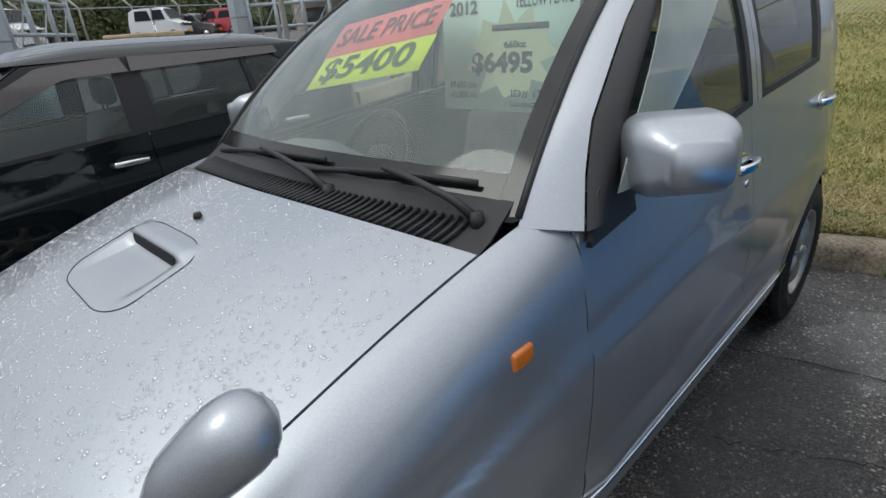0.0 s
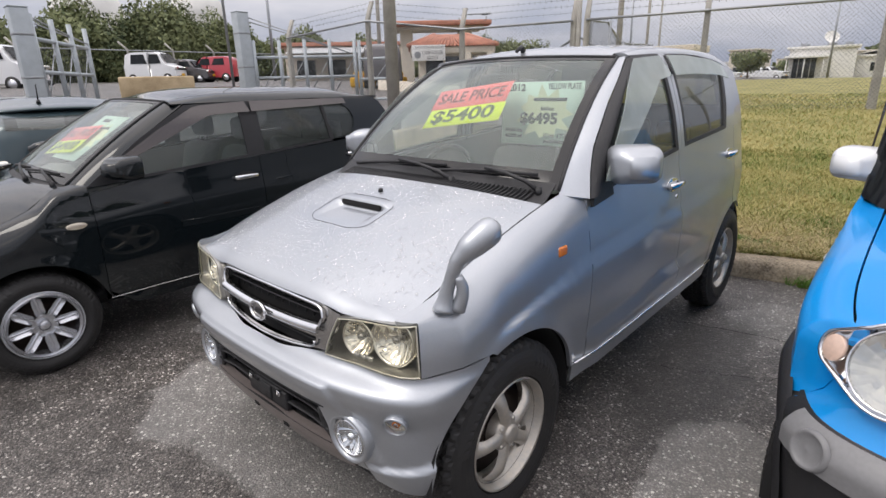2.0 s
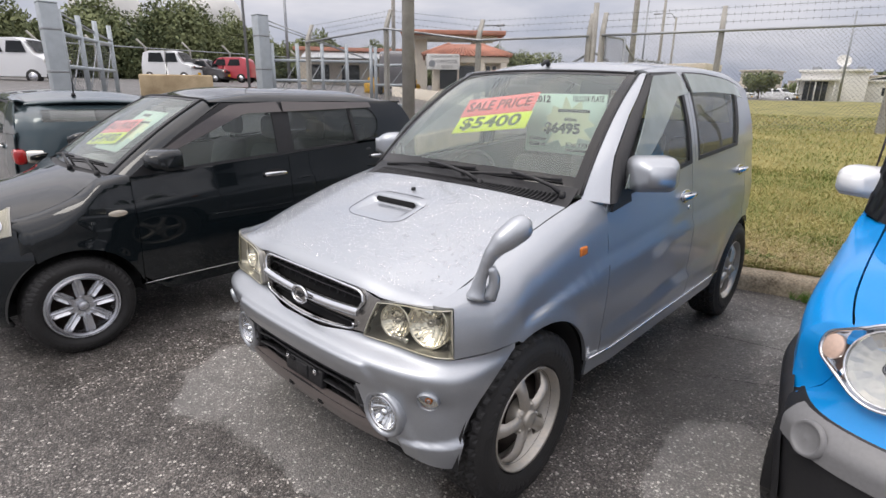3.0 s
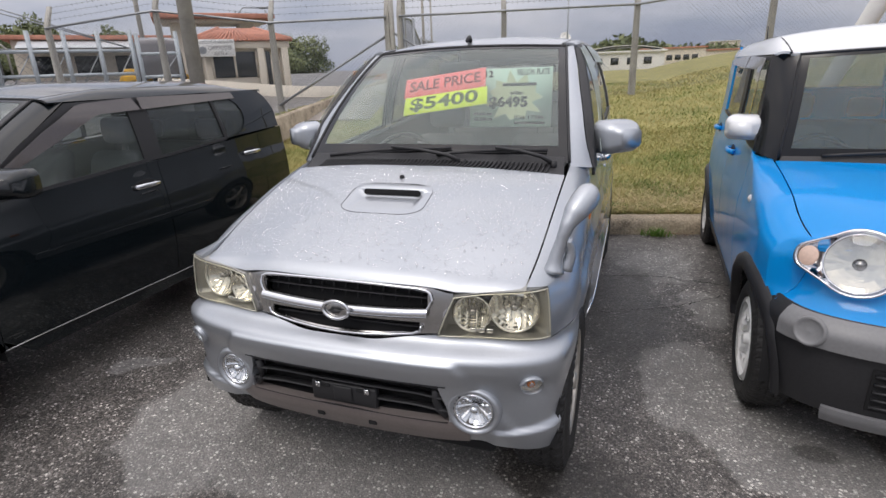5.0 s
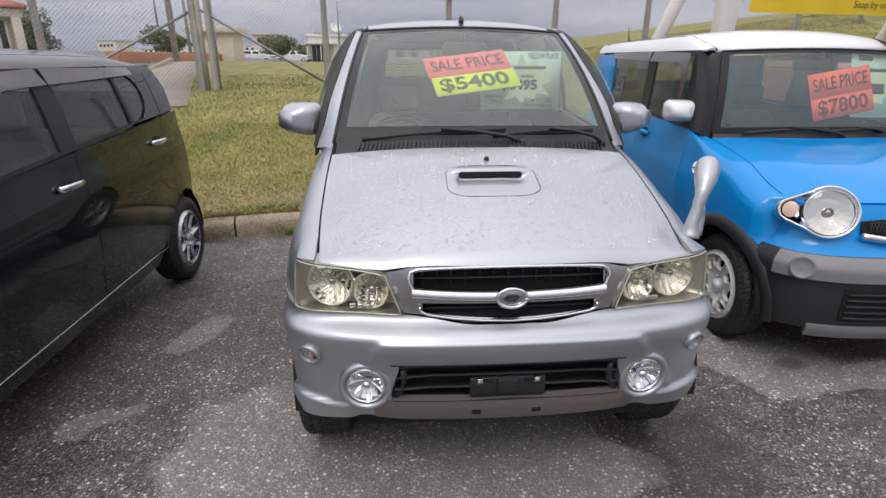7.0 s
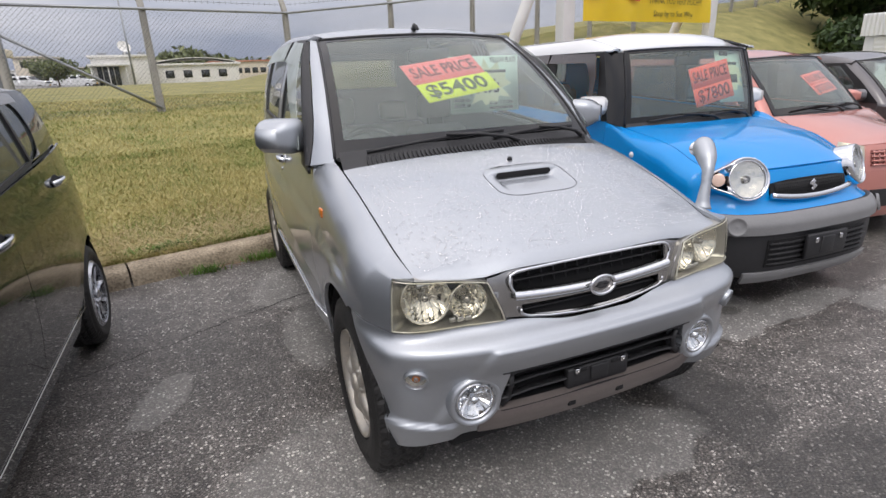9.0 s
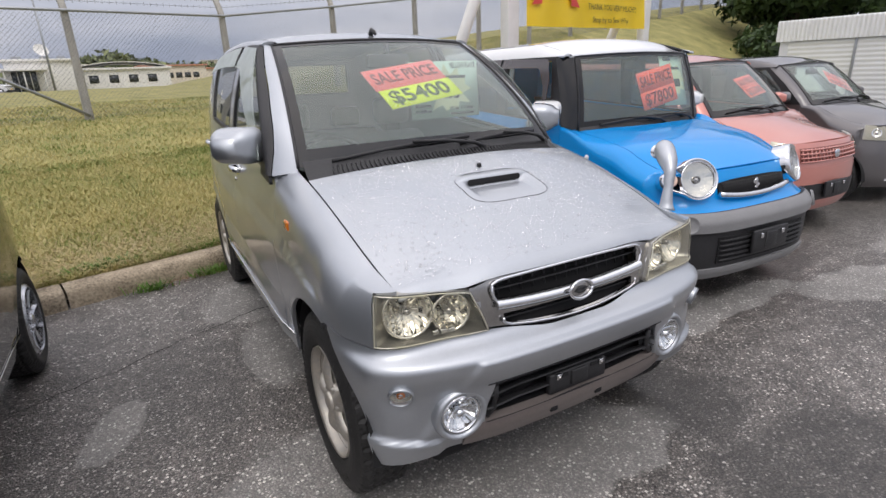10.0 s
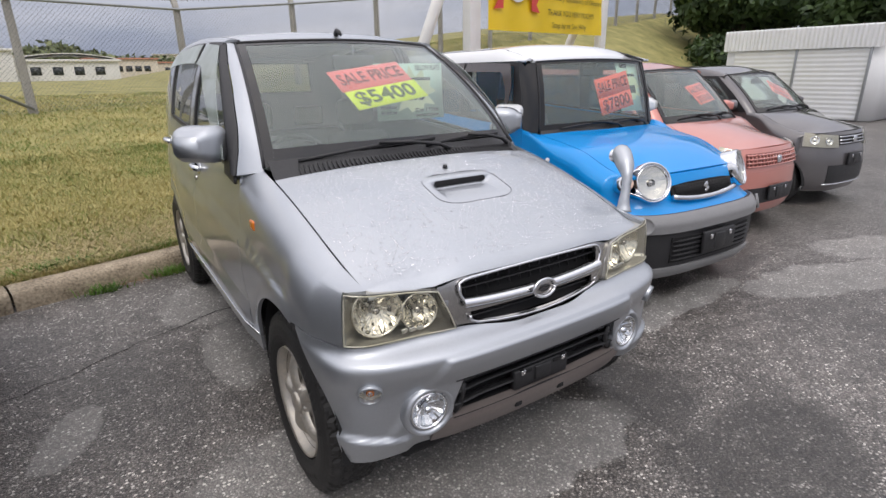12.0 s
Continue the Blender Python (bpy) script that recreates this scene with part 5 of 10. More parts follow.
        b = [(1.19, 1.12), (1.33, 1.22), (1.49, 1.31), (1.64, 1.40), (1.78, 1.475), (1.96, 1.492)]
        o = part("rain_visor", sheet(ruled(v1, a, b, 26, 6), 0.003), VISOR_CLEAR, root, "clear grey acrylic window visor with drops")
        o.visible_shadow = False
        a = [(2.03, 1.588), (2.3, 1.590), (2.68, 1.575), (2.84, 1.552)]
        b = [(2.01, 1.494), (2.3, 1.500), (2.68, 1.492), (2.88, 1.470)]
        o = part("rain_visor", sheet(ruled(v1, a, b, 20, 5), 0.003), VISOR_CLEAR, root, "clear grey acrylic window visor with drops")
        o.visible_shadow = False
        bm = bmesh.new()
        tube(bm, [v1(y, z) for y, z in ((1.955, 1.50), (1.985, 1.54), (1.99, 1.585))], 0.006, 6)
        part("visor_joint", bm, PLASTIC, root)
    # grille: garnish, two openings, chrome bars, badge
    lo_b, lo_t = lambda s: 0.686 + 0.020 * min(1.2, abs(s) / 0.27) ** 2.2, lambda s: 0.731 + 0.004 * (s / 0.28) ** 2
    up_b, up_t = lambda s: 0.771 + 0.013 * (s / 0.30) ** 2, lambda s: 0.840 - 0.010 * min(1.1, abs(s) / 0.31) ** 4
    cols_s = sorted(set([round(v, 4) for v in np.linspace(-0.395, 0.395, 41)] + [-0.305, -0.277, 0.277, 0.305]))
    rows = []
    for s in cols_s:
        knots = [seam(s) + 0.002, lo_b(s), lo_t(s), up_b(s), up_t(s), 0.846 - 0.014 * step(0.30, 0.39, abs(s))]
        # the inner edge of each lamp leans inwards: the surround stops at it
        reach = lambda z: lerp(0.342, 0.400, (z - 0.70) / 0.13)
        row = []
        for a, b in zip(knots, knots[1:]):
            row += [lerp(a, b, k / 3) for k in range(3)]
        row.append(knots[-1])
        rows.append([S.front(min(abs(s), reach(z)) * (1 if s > 0 else -1), z, -0.010) for z in row])
    def opening(i, j):
        mid = abs(cols_s[i] + cols_s[i + 1]) / 2
        return mid < 0.277 and 3 <= j < 6 or mid < 0.305 and 9 <= j < 12
    part("grille_garnish", sheet(rows, 0.012, away=(0, 1, 0.7), skip=opening), SMOKED_CHROME, root, "smoked chrome grille surround")
    # near-black backing stands in for the shade behind the grille bars
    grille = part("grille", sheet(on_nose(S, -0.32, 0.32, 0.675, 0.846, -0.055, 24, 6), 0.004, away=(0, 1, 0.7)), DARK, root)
    def bar(name, half, z0, z1, out, mat, parent, bend=0.0, n=20):
        rows = []
        for i in range(n + 1):
            s = lerp(-half, half, i / n)
            d = bend * (s / half) ** 2
            zc, h = (z0 + z1) / 2 + d, (z1 - z0) / 2
            rows.append([S.front(s, zc + h * math.cos(a), out + 0.012 * math.sin(a)) for a in np.linspace(0, math.pi, 7)])
        return part(name, sheet(rows, 0.01, away=(0, 1, 0.7)), mat, parent)
    bar("grille_bar", 0.308, 0.743, 0.772, 0.002, CHROME, grille, 0.014)
    half_top = [(0.300, 0.776), (0.316, 0.796), (0.322, 0.815), (0.316, 0.832), (0.300, 0.841), (0.27, 0.844), (0.14, 0.847), (0, 0.848)]
    half_low = [(0.284, 0.727), (0.286, 0.722), (0.280, 0.711), (0.258, 0.701), (0.18, 0.690), (0.09, 0.684), (0, 0.682)]
    for half, rad in ((half_top, 0.0048), (half_low, 0.0046)):
        bm = bmesh.new()
        path = resample(half + [(-s, z) for s, z in half[-2::-1]], 72)
        tube(bm, [S.front(s, z, 0.000) for s, z in path], rad, 8)
        part("grille_trim", bm, CHROME, grille)
    for z, reach in ((0.806, 0.31), (0.710, 0.27)):
        bm = bmesh.new()
        tube(bm, [S.front(s, z, -0.034) for s in np.linspace(-reach, reach, 16)], lambda t: (0.012, 0.0035), 6)
        part("grille_rib", bm, PLASTIC, grille)
    for k in range(-6, 7):
        bm = bmesh.new()
        tube(bm, [S.front(k * 0.046, 0.782, -0.040), S.front(k * 0.046, 0.842, -0.040)], 0.003, 5)
        part("grille_rib", bm, PLASTIC, grille)
    m = facing(S.front(0, 0.762, 0.022), (0, -1, 0.12))
    bm = bmesh.new()
    ring = [(0.046 * math.cos(a), 0.029 * math.sin(a)) for a in np.linspace(0, math.tau, 33)]
    tube(bm, [m @ Vector((x, y, 0.006)) for x, y in ring], 0.0055, 8)
    badge = part("badge", bm, CHROME, grille, "plain oval chrome badge")
    bm = bmesh.new()
    loft_plate(bm, [(x * 0.94, y * 0.94) for x, y in ring[:-1]], m @ Matrix.Translation((0, 0, -0.004)), 0.007)
    part("badge_field", bm, SMOKED_CHROME, badge)
    for k in (-1, 1):
        bm = bmesh.new()
        loft_plate(bm, [(k * x, k * y) for x, y in ((-0.030, -0.002), (-0.012, -0.011), (0.012, -0.011), (0.024, 0.003), (0.004, -0.002))], m @ Matrix.Translation((0, 0, 0.003)), 0.004)
        part("badge_mark", bm, PLASTIC, badge)
    # cowl with louvres
    cowl = []
    for i in range(25):
        u = lerp(-0.99, 0.99, i / 24)
        p, q = hood_point(S, u, 1.0) + Vector((0, 0.004, -0.012)), S.screen(u * 0.985, 0.05, -0.002)
        cowl.append([p, p.lerp(q, 0.35) + Vector((0, 0, -0.008)), p.lerp(q, 0.7) + Vector((0, 0, -0.004)), q])
    grill = part("cowl_panel", sheet(cowl, 0.006), PLASTIC, root)
    bm = bmesh.new()
    for k in range(60):
        u = lerp(-0.84, 0.88, k / 59)
        p, q = hood_point(S, u, 1.0) + Vector((0, 0.012, -0.004)), S.screen(u * 0.985, 0.02, -0.002)
        tube(bm, [p, p.lerp(q, 0.35) + Vector((0.006, 0, -0.001)), p.lerp(q, 0.62) + Vector((0.012, 0, 0.002))], 0.0042, 5)
    part("cowl_louvres", bm, PLASTIC, grill)
    wiper(S, root, -0.80, 0.20, 0.005, 0.062, 0.30, -0.03)
    wiper(S, root, 0.10, 0.86, 0.020, 0.058, 0.90, -0.03)
    # fender mirror
    bm = bmesh.new()
    path = resample([(0.655, 0.282, 0.872), (0.662, 0.288, 0.925), (0.676, 0.295, 0.975), (0.690, 0.306, 1.020), (0.708, 0.332, 1.052), (0.728, 0.364, 1.080), (0.744, 0.392, 1.102), (0.753, 0.408, 1.112)], 30)
    wide = curve((0, 0.034), (0.10, 0.024), (0.3, 0.019), (0.5, 0.023), (0.68, 0.037), (0.86, 0.041), (0.95, 0.034), (1.0, 0.012))
    tube(bm, path, wide, 18)
    cane = part("fender_mirror", bm, SILVER, root, "silver stalk mirror on the front wing")
    bm = bmesh.new()
    tube(bm, resample([(0.688, 0.306, 0.872), (0.699, 0.314, 0.915), (0.700, 0.314, 0.945), (0.690, 0.304, 0.975)], 10), lambda t: lerp(0.022, 0.015, t), 12)
    part("mirror_brace", bm, SILVER, cane)
    bm = bmesh.new()
    loft_plate(bm, [(0.036 * math.cos(a), 0.030 * math.sin(a)) for a in np.linspace(0, math.tau, 25)[:-1]], facing((0.735, 0.405, 1.084), (0.28, 0.95, -0.1)), 0.005)
    part("mirror_glass", bm, CHROME, cane)
    glasshouse(S, root, SILVER, PLASTIC, SIDE_GLASS, PRIVACY)
    wheels(S, root, RIM_SILVER, 5, "five")
    cabin(S, root, TRIM_GREY)
    bm = bmesh.new()
    c = Vector((0, 1.60, S.roof_c(1.60)))
    tube(bm, [c + Vector((0, -0.03, -0.002)), c + Vector((0, -0.01, 0.012)), c + Vector((0, 0.012, 0.020)), c + Vector((0, 0.03, 0.002))], lambda t: lerp(0.008, 0.014, t), 8)
    part("roof_antenna", bm, PLASTIC, root)
    return root


silver = silver_car()


# ---- the neighbours: small hatchbacks built on one plan ----
def hatch_shape(lip, cowl, top, roof, belt, doors, axle_f=0.53, base=2.43, r=0.28, arch=0.335, roof_x=0.53, tail=0.2, house_top=0.60, win_top=None, edge_drop=0.05, nose=0.03, lip_follow=0.8,
                paints=None, length=3.39, arch_flare=0.006, roll=0.14, hood_n=2.2, plan=None, setback=None, roof_end=None, panels=None, belt_in=0.955, wide=0.735, ws_in=0.60, ws_top_x=0.52, roof_rise=0.07, quarter=False, roof_front=None):
    """lip: bonnet's front height; cowl, top: (y, z) of the screen's foot and head at its middle; belt: window sill heights at the front and the rear."""
    cy, cz = cowl
    ty, tz = top
    win = win_top or tz - 0.04
    rend = roof_end or length - tail - 0.02
    body, roofp, pillar = paints
    B = curve((doors[0] - 0.05, belt[0]), (length, belt[1]))
    b0, b1 = B(doors[0]), B(doors[1])
    b2 = B(doors[2] - 0.15)
    fy, fz = cy + 0.07, b0
    pane = panels or [
        ("frame", [(doors[0] - 0.0, b0 + 0.002), (lerp(doors[0], ty + 0.12, 0.5), lerp(b0, win, 0.56)), (ty + 0.12, win)], [(doors[0] + 0.13, b0 + 0.004), (lerp(doors[0] + 0.13, ty + 0.15, 0.5), lerp(b0, win, 0.52)), (ty + 0.16, win - 0.02)]),
        ("frame", [(ty + 0.12, win + 0.004), (doors[1], win + 0.012)], [(ty + 0.14, win - 0.018), (doors[1], win - 0.010)]),
        ("frame", [(doors[0] + 0.12, b0 + 0.002), (doors[1], b1 + 0.002)], [(doors[0] + 0.13, b0 + 0.02), (doors[1], b1 + 0.02)]),
        ("glass", [(doors[0] + 0.12, b0 + 0.016), (doors[1] - 0.06, b1 + 0.012)], [(ty + 0.15, win - 0.016), (doors[1] - 0.06, win - 0.008)]),
        ("frame", [(doors[1] - 0.07, b1 + 0.002), (doors[1] - 0.07, win)], [(doors[1] + 0.06, b1 + 0.004), (doors[1] + 0.06, win)]),
        ("privacy", [(doors[1] + 0.05, b1 + 0.014), (doors[2] - 0.16, b2 + 0.012)], [(doors[1] + 0.05, win - 0.008), (doors[2] - 0.14, win - 0.016)]),
        ("frame", [(doors[1] + 0.06, b1 + 0.002), (doors[2] - 0.15, b2 + 0.002)], [(doors[1] + 0.06, b1 + 0.02), (doors[2] - 0.15, b2 + 0.018)]),
        ("frame", [(doors[1] + 0.0, win + 0.012), (doors[2] - 0.12, win - 0.0)], [(doors[1] + 0.0, win - 0.012), (doors[2] - 0.14, win - 0.02)]),
        ("paint", [(doors[2] - 0.165, b2 + 0.002), (doors[2] - 0.145, win)], [(length - 0.2, B(length - 0.2)), (rend - 0.02, win - 0.01)]),
    ]
    if quarter:
        # rear window runs on into a small pane with a rounded end
        e, mid = doors[2] - 0.06, lerp(b2, win, 0.52)
        lo = [(e - 0.26, b2 + 0.006), (e - 0.10, b2 + 0.022), (e - 0.025, b2 + 0.075), (e, mid)]
        hi = [(e - 0.30, win - 0.006), (e - 0.14, win - 0.022), (e - 0.045, win - 0.075), (e, mid)]
        pane = pane[:5] + [
            ("privacy", [(doors[1] + 0.05, b1 + 0.014)] + lo[:3] + [(e - 0.006, mid - 0.01)], [(doors[1] + 0.05, win - 0.008)] + hi[:3] + [(e - 0.006, mid + 0.01)]),
            ("frame", [(doors[1] + 0.06, b1 + 0.002), (e - 0.26, b2 - 0.004)], [(doors[1] + 0.06, b1 + 0.02), (e - 0.26, b2 + 0.014)]),
            ("frame", [(doors[1], win + 0.012), (e - 0.30, win + 0.004)], [(doors[1], win - 0.012), (e - 0.30, win - 0.016)]),
            ("frame", [(e - 0.27, b2 + 0.004), (e - 0.31, win - 0.006)], [(e - 0.235, b2 + 0.006), (e - 0.285, win - 0.008)]),
            ("paint", lo + hi[-2::-1], [(length - 0.2, B(length - 0.2)), (length - 0.21, lerp(B(length), win, 0.5)), (rend - 0.02, win - 0.01), (rend - 0.12, win + 0.012), (e - 0.28, win + 0.012)]),
        ]
    return Shape(
        lip_flat=True, shoulder=True, length=length, wheel_r=r, rim_r=r * 0.655, tyre_w=0.155, wheel_x=wide - 0.032, axle_f=axle_f, axle_r=axle_f + base, arch=arch, flare=arch_flare,
        plan=plan or [(0, 0.0), (0.2, 0.008), (0.36, 0.032), (0.48, 0.075), (0.57, 0.135), (0.635, 0.215), (0.68, 0.32), (0.705, 0.44)],
        setback=setback or curve((0.2, 0.05), (0.28, 0.01), (0.4, 0.0), (0.55, 0.005), (0.7, 0.03), (lip, 0.07), (lip + 0.1, 0.14)),
        nose_end=0.36, fender_y0=0.33, lip_y=nose + 0.06, lip_z=lip, cowl_y=cy - 0.05, cowl_bow=0.08, hood_x0=0.54, hood_n=hood_n, lip_follow=lip_follow, roll=roll,
        hood_c=curve((nose, lip - 0.012), (nose + 0.06, lip + 0.012), (nose + 0.17, lerp(lip, cz, 0.34)), (0.45, lerp(lip, cz, 0.66)), (cy, cz), (cy + 0.1, cz + 0.02)),
        edge_x=curve((0.2, 0.545), (0.5, 0.60), (cy, ws_in + 0.02), (cy + 0.3, ws_in + 0.03)),
        edge_z=curve((0.1, lip - edge_drop), (0.26, lip - edge_drop * 0.2), (0.36, lerp(lip, cz, 0.15) - edge_drop * 0.5), (0.60, lerp(lip, cz, 0.68) - edge_drop), (cy, cz - 0.02), (cy + 0.3, cz + 0.02)),
        width=curve((0.2, 0.66), (0.3, 0.69), (0.5, wide - 0.008), (0.8, wide), (2.5, wide), (2.9, wide - 0.01), (length, wide - 0.06)),
        flank=curve((0.25, 0.94), (0.4, 0.965), (0.6, 0.995), (0.75, 1.0), (0.9, 0.985), (1.0, 0.97), (1.15, belt_in)),
        crease=lambda y, z: -0.008 * step(0.78, 0.815, z - 0.05 * y) * step(0.6, 1.0, y),
        door_y=doors, belt=B,
        cabin=curve((belt[0] - 0.05, wide * belt_in + 0.01), (lerp(belt[0], win, 0.5), lerp(wide * belt_in, house_top, 0.42)), (win, house_top), (win + 0.06, house_top - 0.03)),
        cabin_y=curve((0.8, 1.0), (2.4, 1.0), (2.9, 0.98), (3.4, 0.92)),
        ws_base=(ws_in, cy + 0.06, cz - 0.01, 0.075), ws_top=(ws_top_x, ty + 0.06, tz - 0.012, 0.06),
        roof_paint=roofp, rail_paint=roofp, pillar_paint=pillar, cup_mat=DARK,
        roof_c=curve((ty - 0.02, tz), (ty + 0.15, lerp(tz, roof, 0.55)), (ty + 0.45, roof), (lerp(ty, rend, 0.75), roof - 0.01), (rend, roof - roof_rise)),
        roof_e=curve((ty - 0.02, tz - 0.02), (ty + 0.15, lerp(tz, roof, 0.5) - 0.03), (ty + 0.45, roof - 0.04), (lerp(ty, rend, 0.75), roof - 0.05), (rend, roof - roof_rise - 0.03)),
        roof_x=curve((ty - 0.02, roof_front or ws_top_x), (ty + 0.2, roof_x), (2.5, roof_x), (rend, roof_x - 0.03)), roof_end=rend, rail_y0=ty + 0.05, rail_bulge=0.012,
        win_top=lambda y: win + 0.012, tail_rake=tail,
        pillar_line=[(doors[0] + 0.004, b0 - 0.004), (lerp(doors[0], ty + 0.12, 0.5) + 0.004, lerp(b0, win, 0.56)), (ty + 0.124, win + 0.01)], side_panels=pane)


def hatchback(S, root, paint, nose_parts, visor=None, handle=None, mirror=None, mirror_at=None, sill=0.30, rim=RIM_ALLOY, spokes=8, kind="alloy", cladding=None, seam_low=0.45, lead=None):
    """Body, doors, glass, wheels and cabin; nose_parts: (name, material, z0, z1, reach, out) bands of the nose."""
    us = np.linspace(-1, 1, 27)
    part("bonnet", sheet([[hood_point(S, u, w) for w in np.linspace(0, 1, 18)] for u in us], 0.014), paint, root)
    for name, mat, z0, z1, reach, out in nose_parts:
        cols = []
        for i in range(41):
            f = lerp(-1, 1, i / 40)
            row = []
            for j in range(11):
                top = z1
                if lead and reach and name == "nose_panel":
                    top -= lead[5] * max(0.0, (reach * abs(f) - lead[0]) / (lead[1] - lead[0])) ** 2
                z = lerp(z0, top, j / 10)
                s = S.s_end(z) * f if reach is None else reach * f
                row.append(S.front(s, z, out))
            cols.append(row)
        part(name, sheet(cols, 0.02, away=(0, 1.2, 0.5)), mat, root)
    for sg in (1, -1):
        low = lambda y: seam_low if y < S.axle_f - S.arch * 0.3 and y < 0.36 else sill + 0.02
        fen = part("front_fender", fender_panel(S, sg, low, lead=lead), paint, root)
        top = lambda y: S.belt(y) - 0.001
        d1 = part("front_door", flank_panel(S, S.door_y[0] + 0.002, S.door_y[1] - 0.002, top, sill, sg), paint, root)
        d2 = part("rear_door", flank_panel(S, S.door_y[1] + 0.002, S.door_y[2] - 0.002, top, sill, sg, 28), paint, root)
        part("rear_quarter", flank_panel(S, S.door_y[2] + 0.002, S.length - 0.2, top, sill + 0.02, sg, 22), paint, root)
        part("sill", flank_panel(S, S.axle_f + S.arch - 0.02, S.axle_r - S.arch + 0.02, lambda y: sill - 0.003, sill - 0.07, sg, 12, 3), cladding or paint, root)
        bm = bmesh.new()
        tube(bm, [S.side(y, sill, sg) + Vector((sg * 0.003, 0, 0)) for y in np.linspace(S.axle_f + S.arch, S.axle_r - S.arch, 10)], 0.0035, 6)
        part("sill_trim", bm, SMOKED_CHROME if cladding is None else cladding, root)
        for d, y in ((d1, S.door_y[1] - 0.12), (d2, S.door_y[2] - 0.12)):
            door_handle(S, d, y, S.belt(y) - 0.12, sg, handle or CHROME, 0.17)
        if mirror is not None:
            wing_mirror(S, root, mirror_at, sg, mirror, 0.20, 0.13, 25, PLASTIC)
        if visor is not None:
            ty, win = S.ws_top[1], S.win_top(0) - 0.012
            out = lambda y, z: S.house(y, z, sg) + Vector((sg * (0.012 + 0.018 * step(win + 0.02, win - 0.09, z)), 0, 0))
            b0 = S.belt(S.door_y[0])
            for a, b in (([(S.door_y[0] + 0.16, lerp(b0, win, 0.30)), (lerp(S.door_y[0] + 0.1, ty + 0.1, 0.6), lerp(b0, win, 0.70)), (ty + 0.12, win - 0.004), (S.door_y[1] - 0.02, win + 0.012)], [(S.door_y[0] + 0.20, lerp(b0, win, 0.27)), (lerp(S.door_y[0] + 0.16, ty + 0.17, 0.6), lerp(b0, win, 0.58)), (ty + 0.20, win - 0.062), (S.door_y[1] + 0.0, win - 0.055)]),
                         ([(S.door_y[1] + 0.02, win + 0.012), (S.door_y[2] - 0.14, win + 0.004)], [(S.door_y[1] + 0.01, win - 0.055), (S.door_y[2] - 0.13, win - 0.035)])):
                o = part("rain_visor", sheet(ruled(out, a, b, 22, 5), 0.003), visor, root)
                o.visible_shadow = False
        if cladding is not None:
            for ax in (S.axle_f, S.axle_r):
                rows = []
                for k in range(29):
                    a = radians(-5 + 190 * k / 28)
                    row = []
                    for q, o in ((S.arch - 0.012, -0.02), (S.arch - 0.010, 0.014), (S.arch + 0.008, 0.020), (S.arch + 0.045, 0.016), (S.arch + 0.058, -0.006)):
                        y, z = ax + q * math.cos(a), S.wheel_r + q * math.sin(a)
                        p = S.side(min(max(y, 0.25), S.length - 0.2), max(z, 0.24), sg)
                        row.append(Vector((p.x + sg * o, y, z)))
                    rows.append(row)
                part("arch_cladding", sheet(rows, 0.0, away=(0, ax, S.wheel_r)), cladding, root)
    cowl = []
    for i in range(21):
        u = lerp(-0.99, 0.99, i / 20)
        p, q = hood_point(S, u, 1.0) + Vector((0, 0.004, -0.012)), S.screen(u * 0.985, 0.04, -0.002)
        cowl.append([p, p.lerp(q, 0.5) + Vector((0, 0, -0.008)), q])
    part("cowl_panel", sheet(cowl, 0.006), PLASTIC, root)
    wiper(S, root, -0.72, 0.12, 0.03, 0.07, 0.30, -0.03)
    wiper(S, root, 0.05, 0.82, 0.04, 0.07, 0.88, -0.03)
    glasshouse(S, root, paint, PLASTIC, SIDE_GLASS, PRIVACY)
    wheels(S, root, rim, spokes, kind)
    cabin(S, root, PLASTIC if paint is not BLACK else TRIM_GREY)


def lamp_bowls(S, house, f, sg, r=0.046):
    """Two round reflectors inside a headlight."""
    for t in (0.33, 0.72):
        c = f(t, 0.5)
        n = (f(t + 0.05, 0.5) - f(t - 0.05, 0.5)).cross(f(t, 0.6) - f(t, 0.4)).normalized()
        n = n if n.y < 0 else -n
        m = facing(c, n)
        bm = bmesh.new()
        lathe(bm, [(r, 0.004), (r - 0.005, 0.006), (r - 0.008, 0.002), (r * 0.5, 0.0005), (r * 0.25, 0.0008), (0.011, 0.004), (0.0005, 0.006)], 24, m)
        part("reflector", bm, CHROME, house)


def plate_frame(S, root, z, out, dark=PLASTIC):
    p = S.front(0, z, out)
    bm = bmesh.new()
    box(bm, (-0.165, p.y - 0.012, z - 0.07), (0.165, p.y + 0.012, z + 0.07), 0.008)
    box(bm, (-0.05, p.y - 0.020, z - 0.05), (0.05, p.y - 0.010, z + 0.05), 0.005)
    holder = part("plate_holder", bm, dark, root, "empty black number plate holder")
    for x in (-0.10, 0.10):
        bm = bmesh.new()
        box(bm, (x - 0.012, p.y - 0.022, z + 0.02), (x + 0.012, p.y - 0.010, z + 0.05), 0.003)
        part("plate_bracket", bm, CHROME, holder)


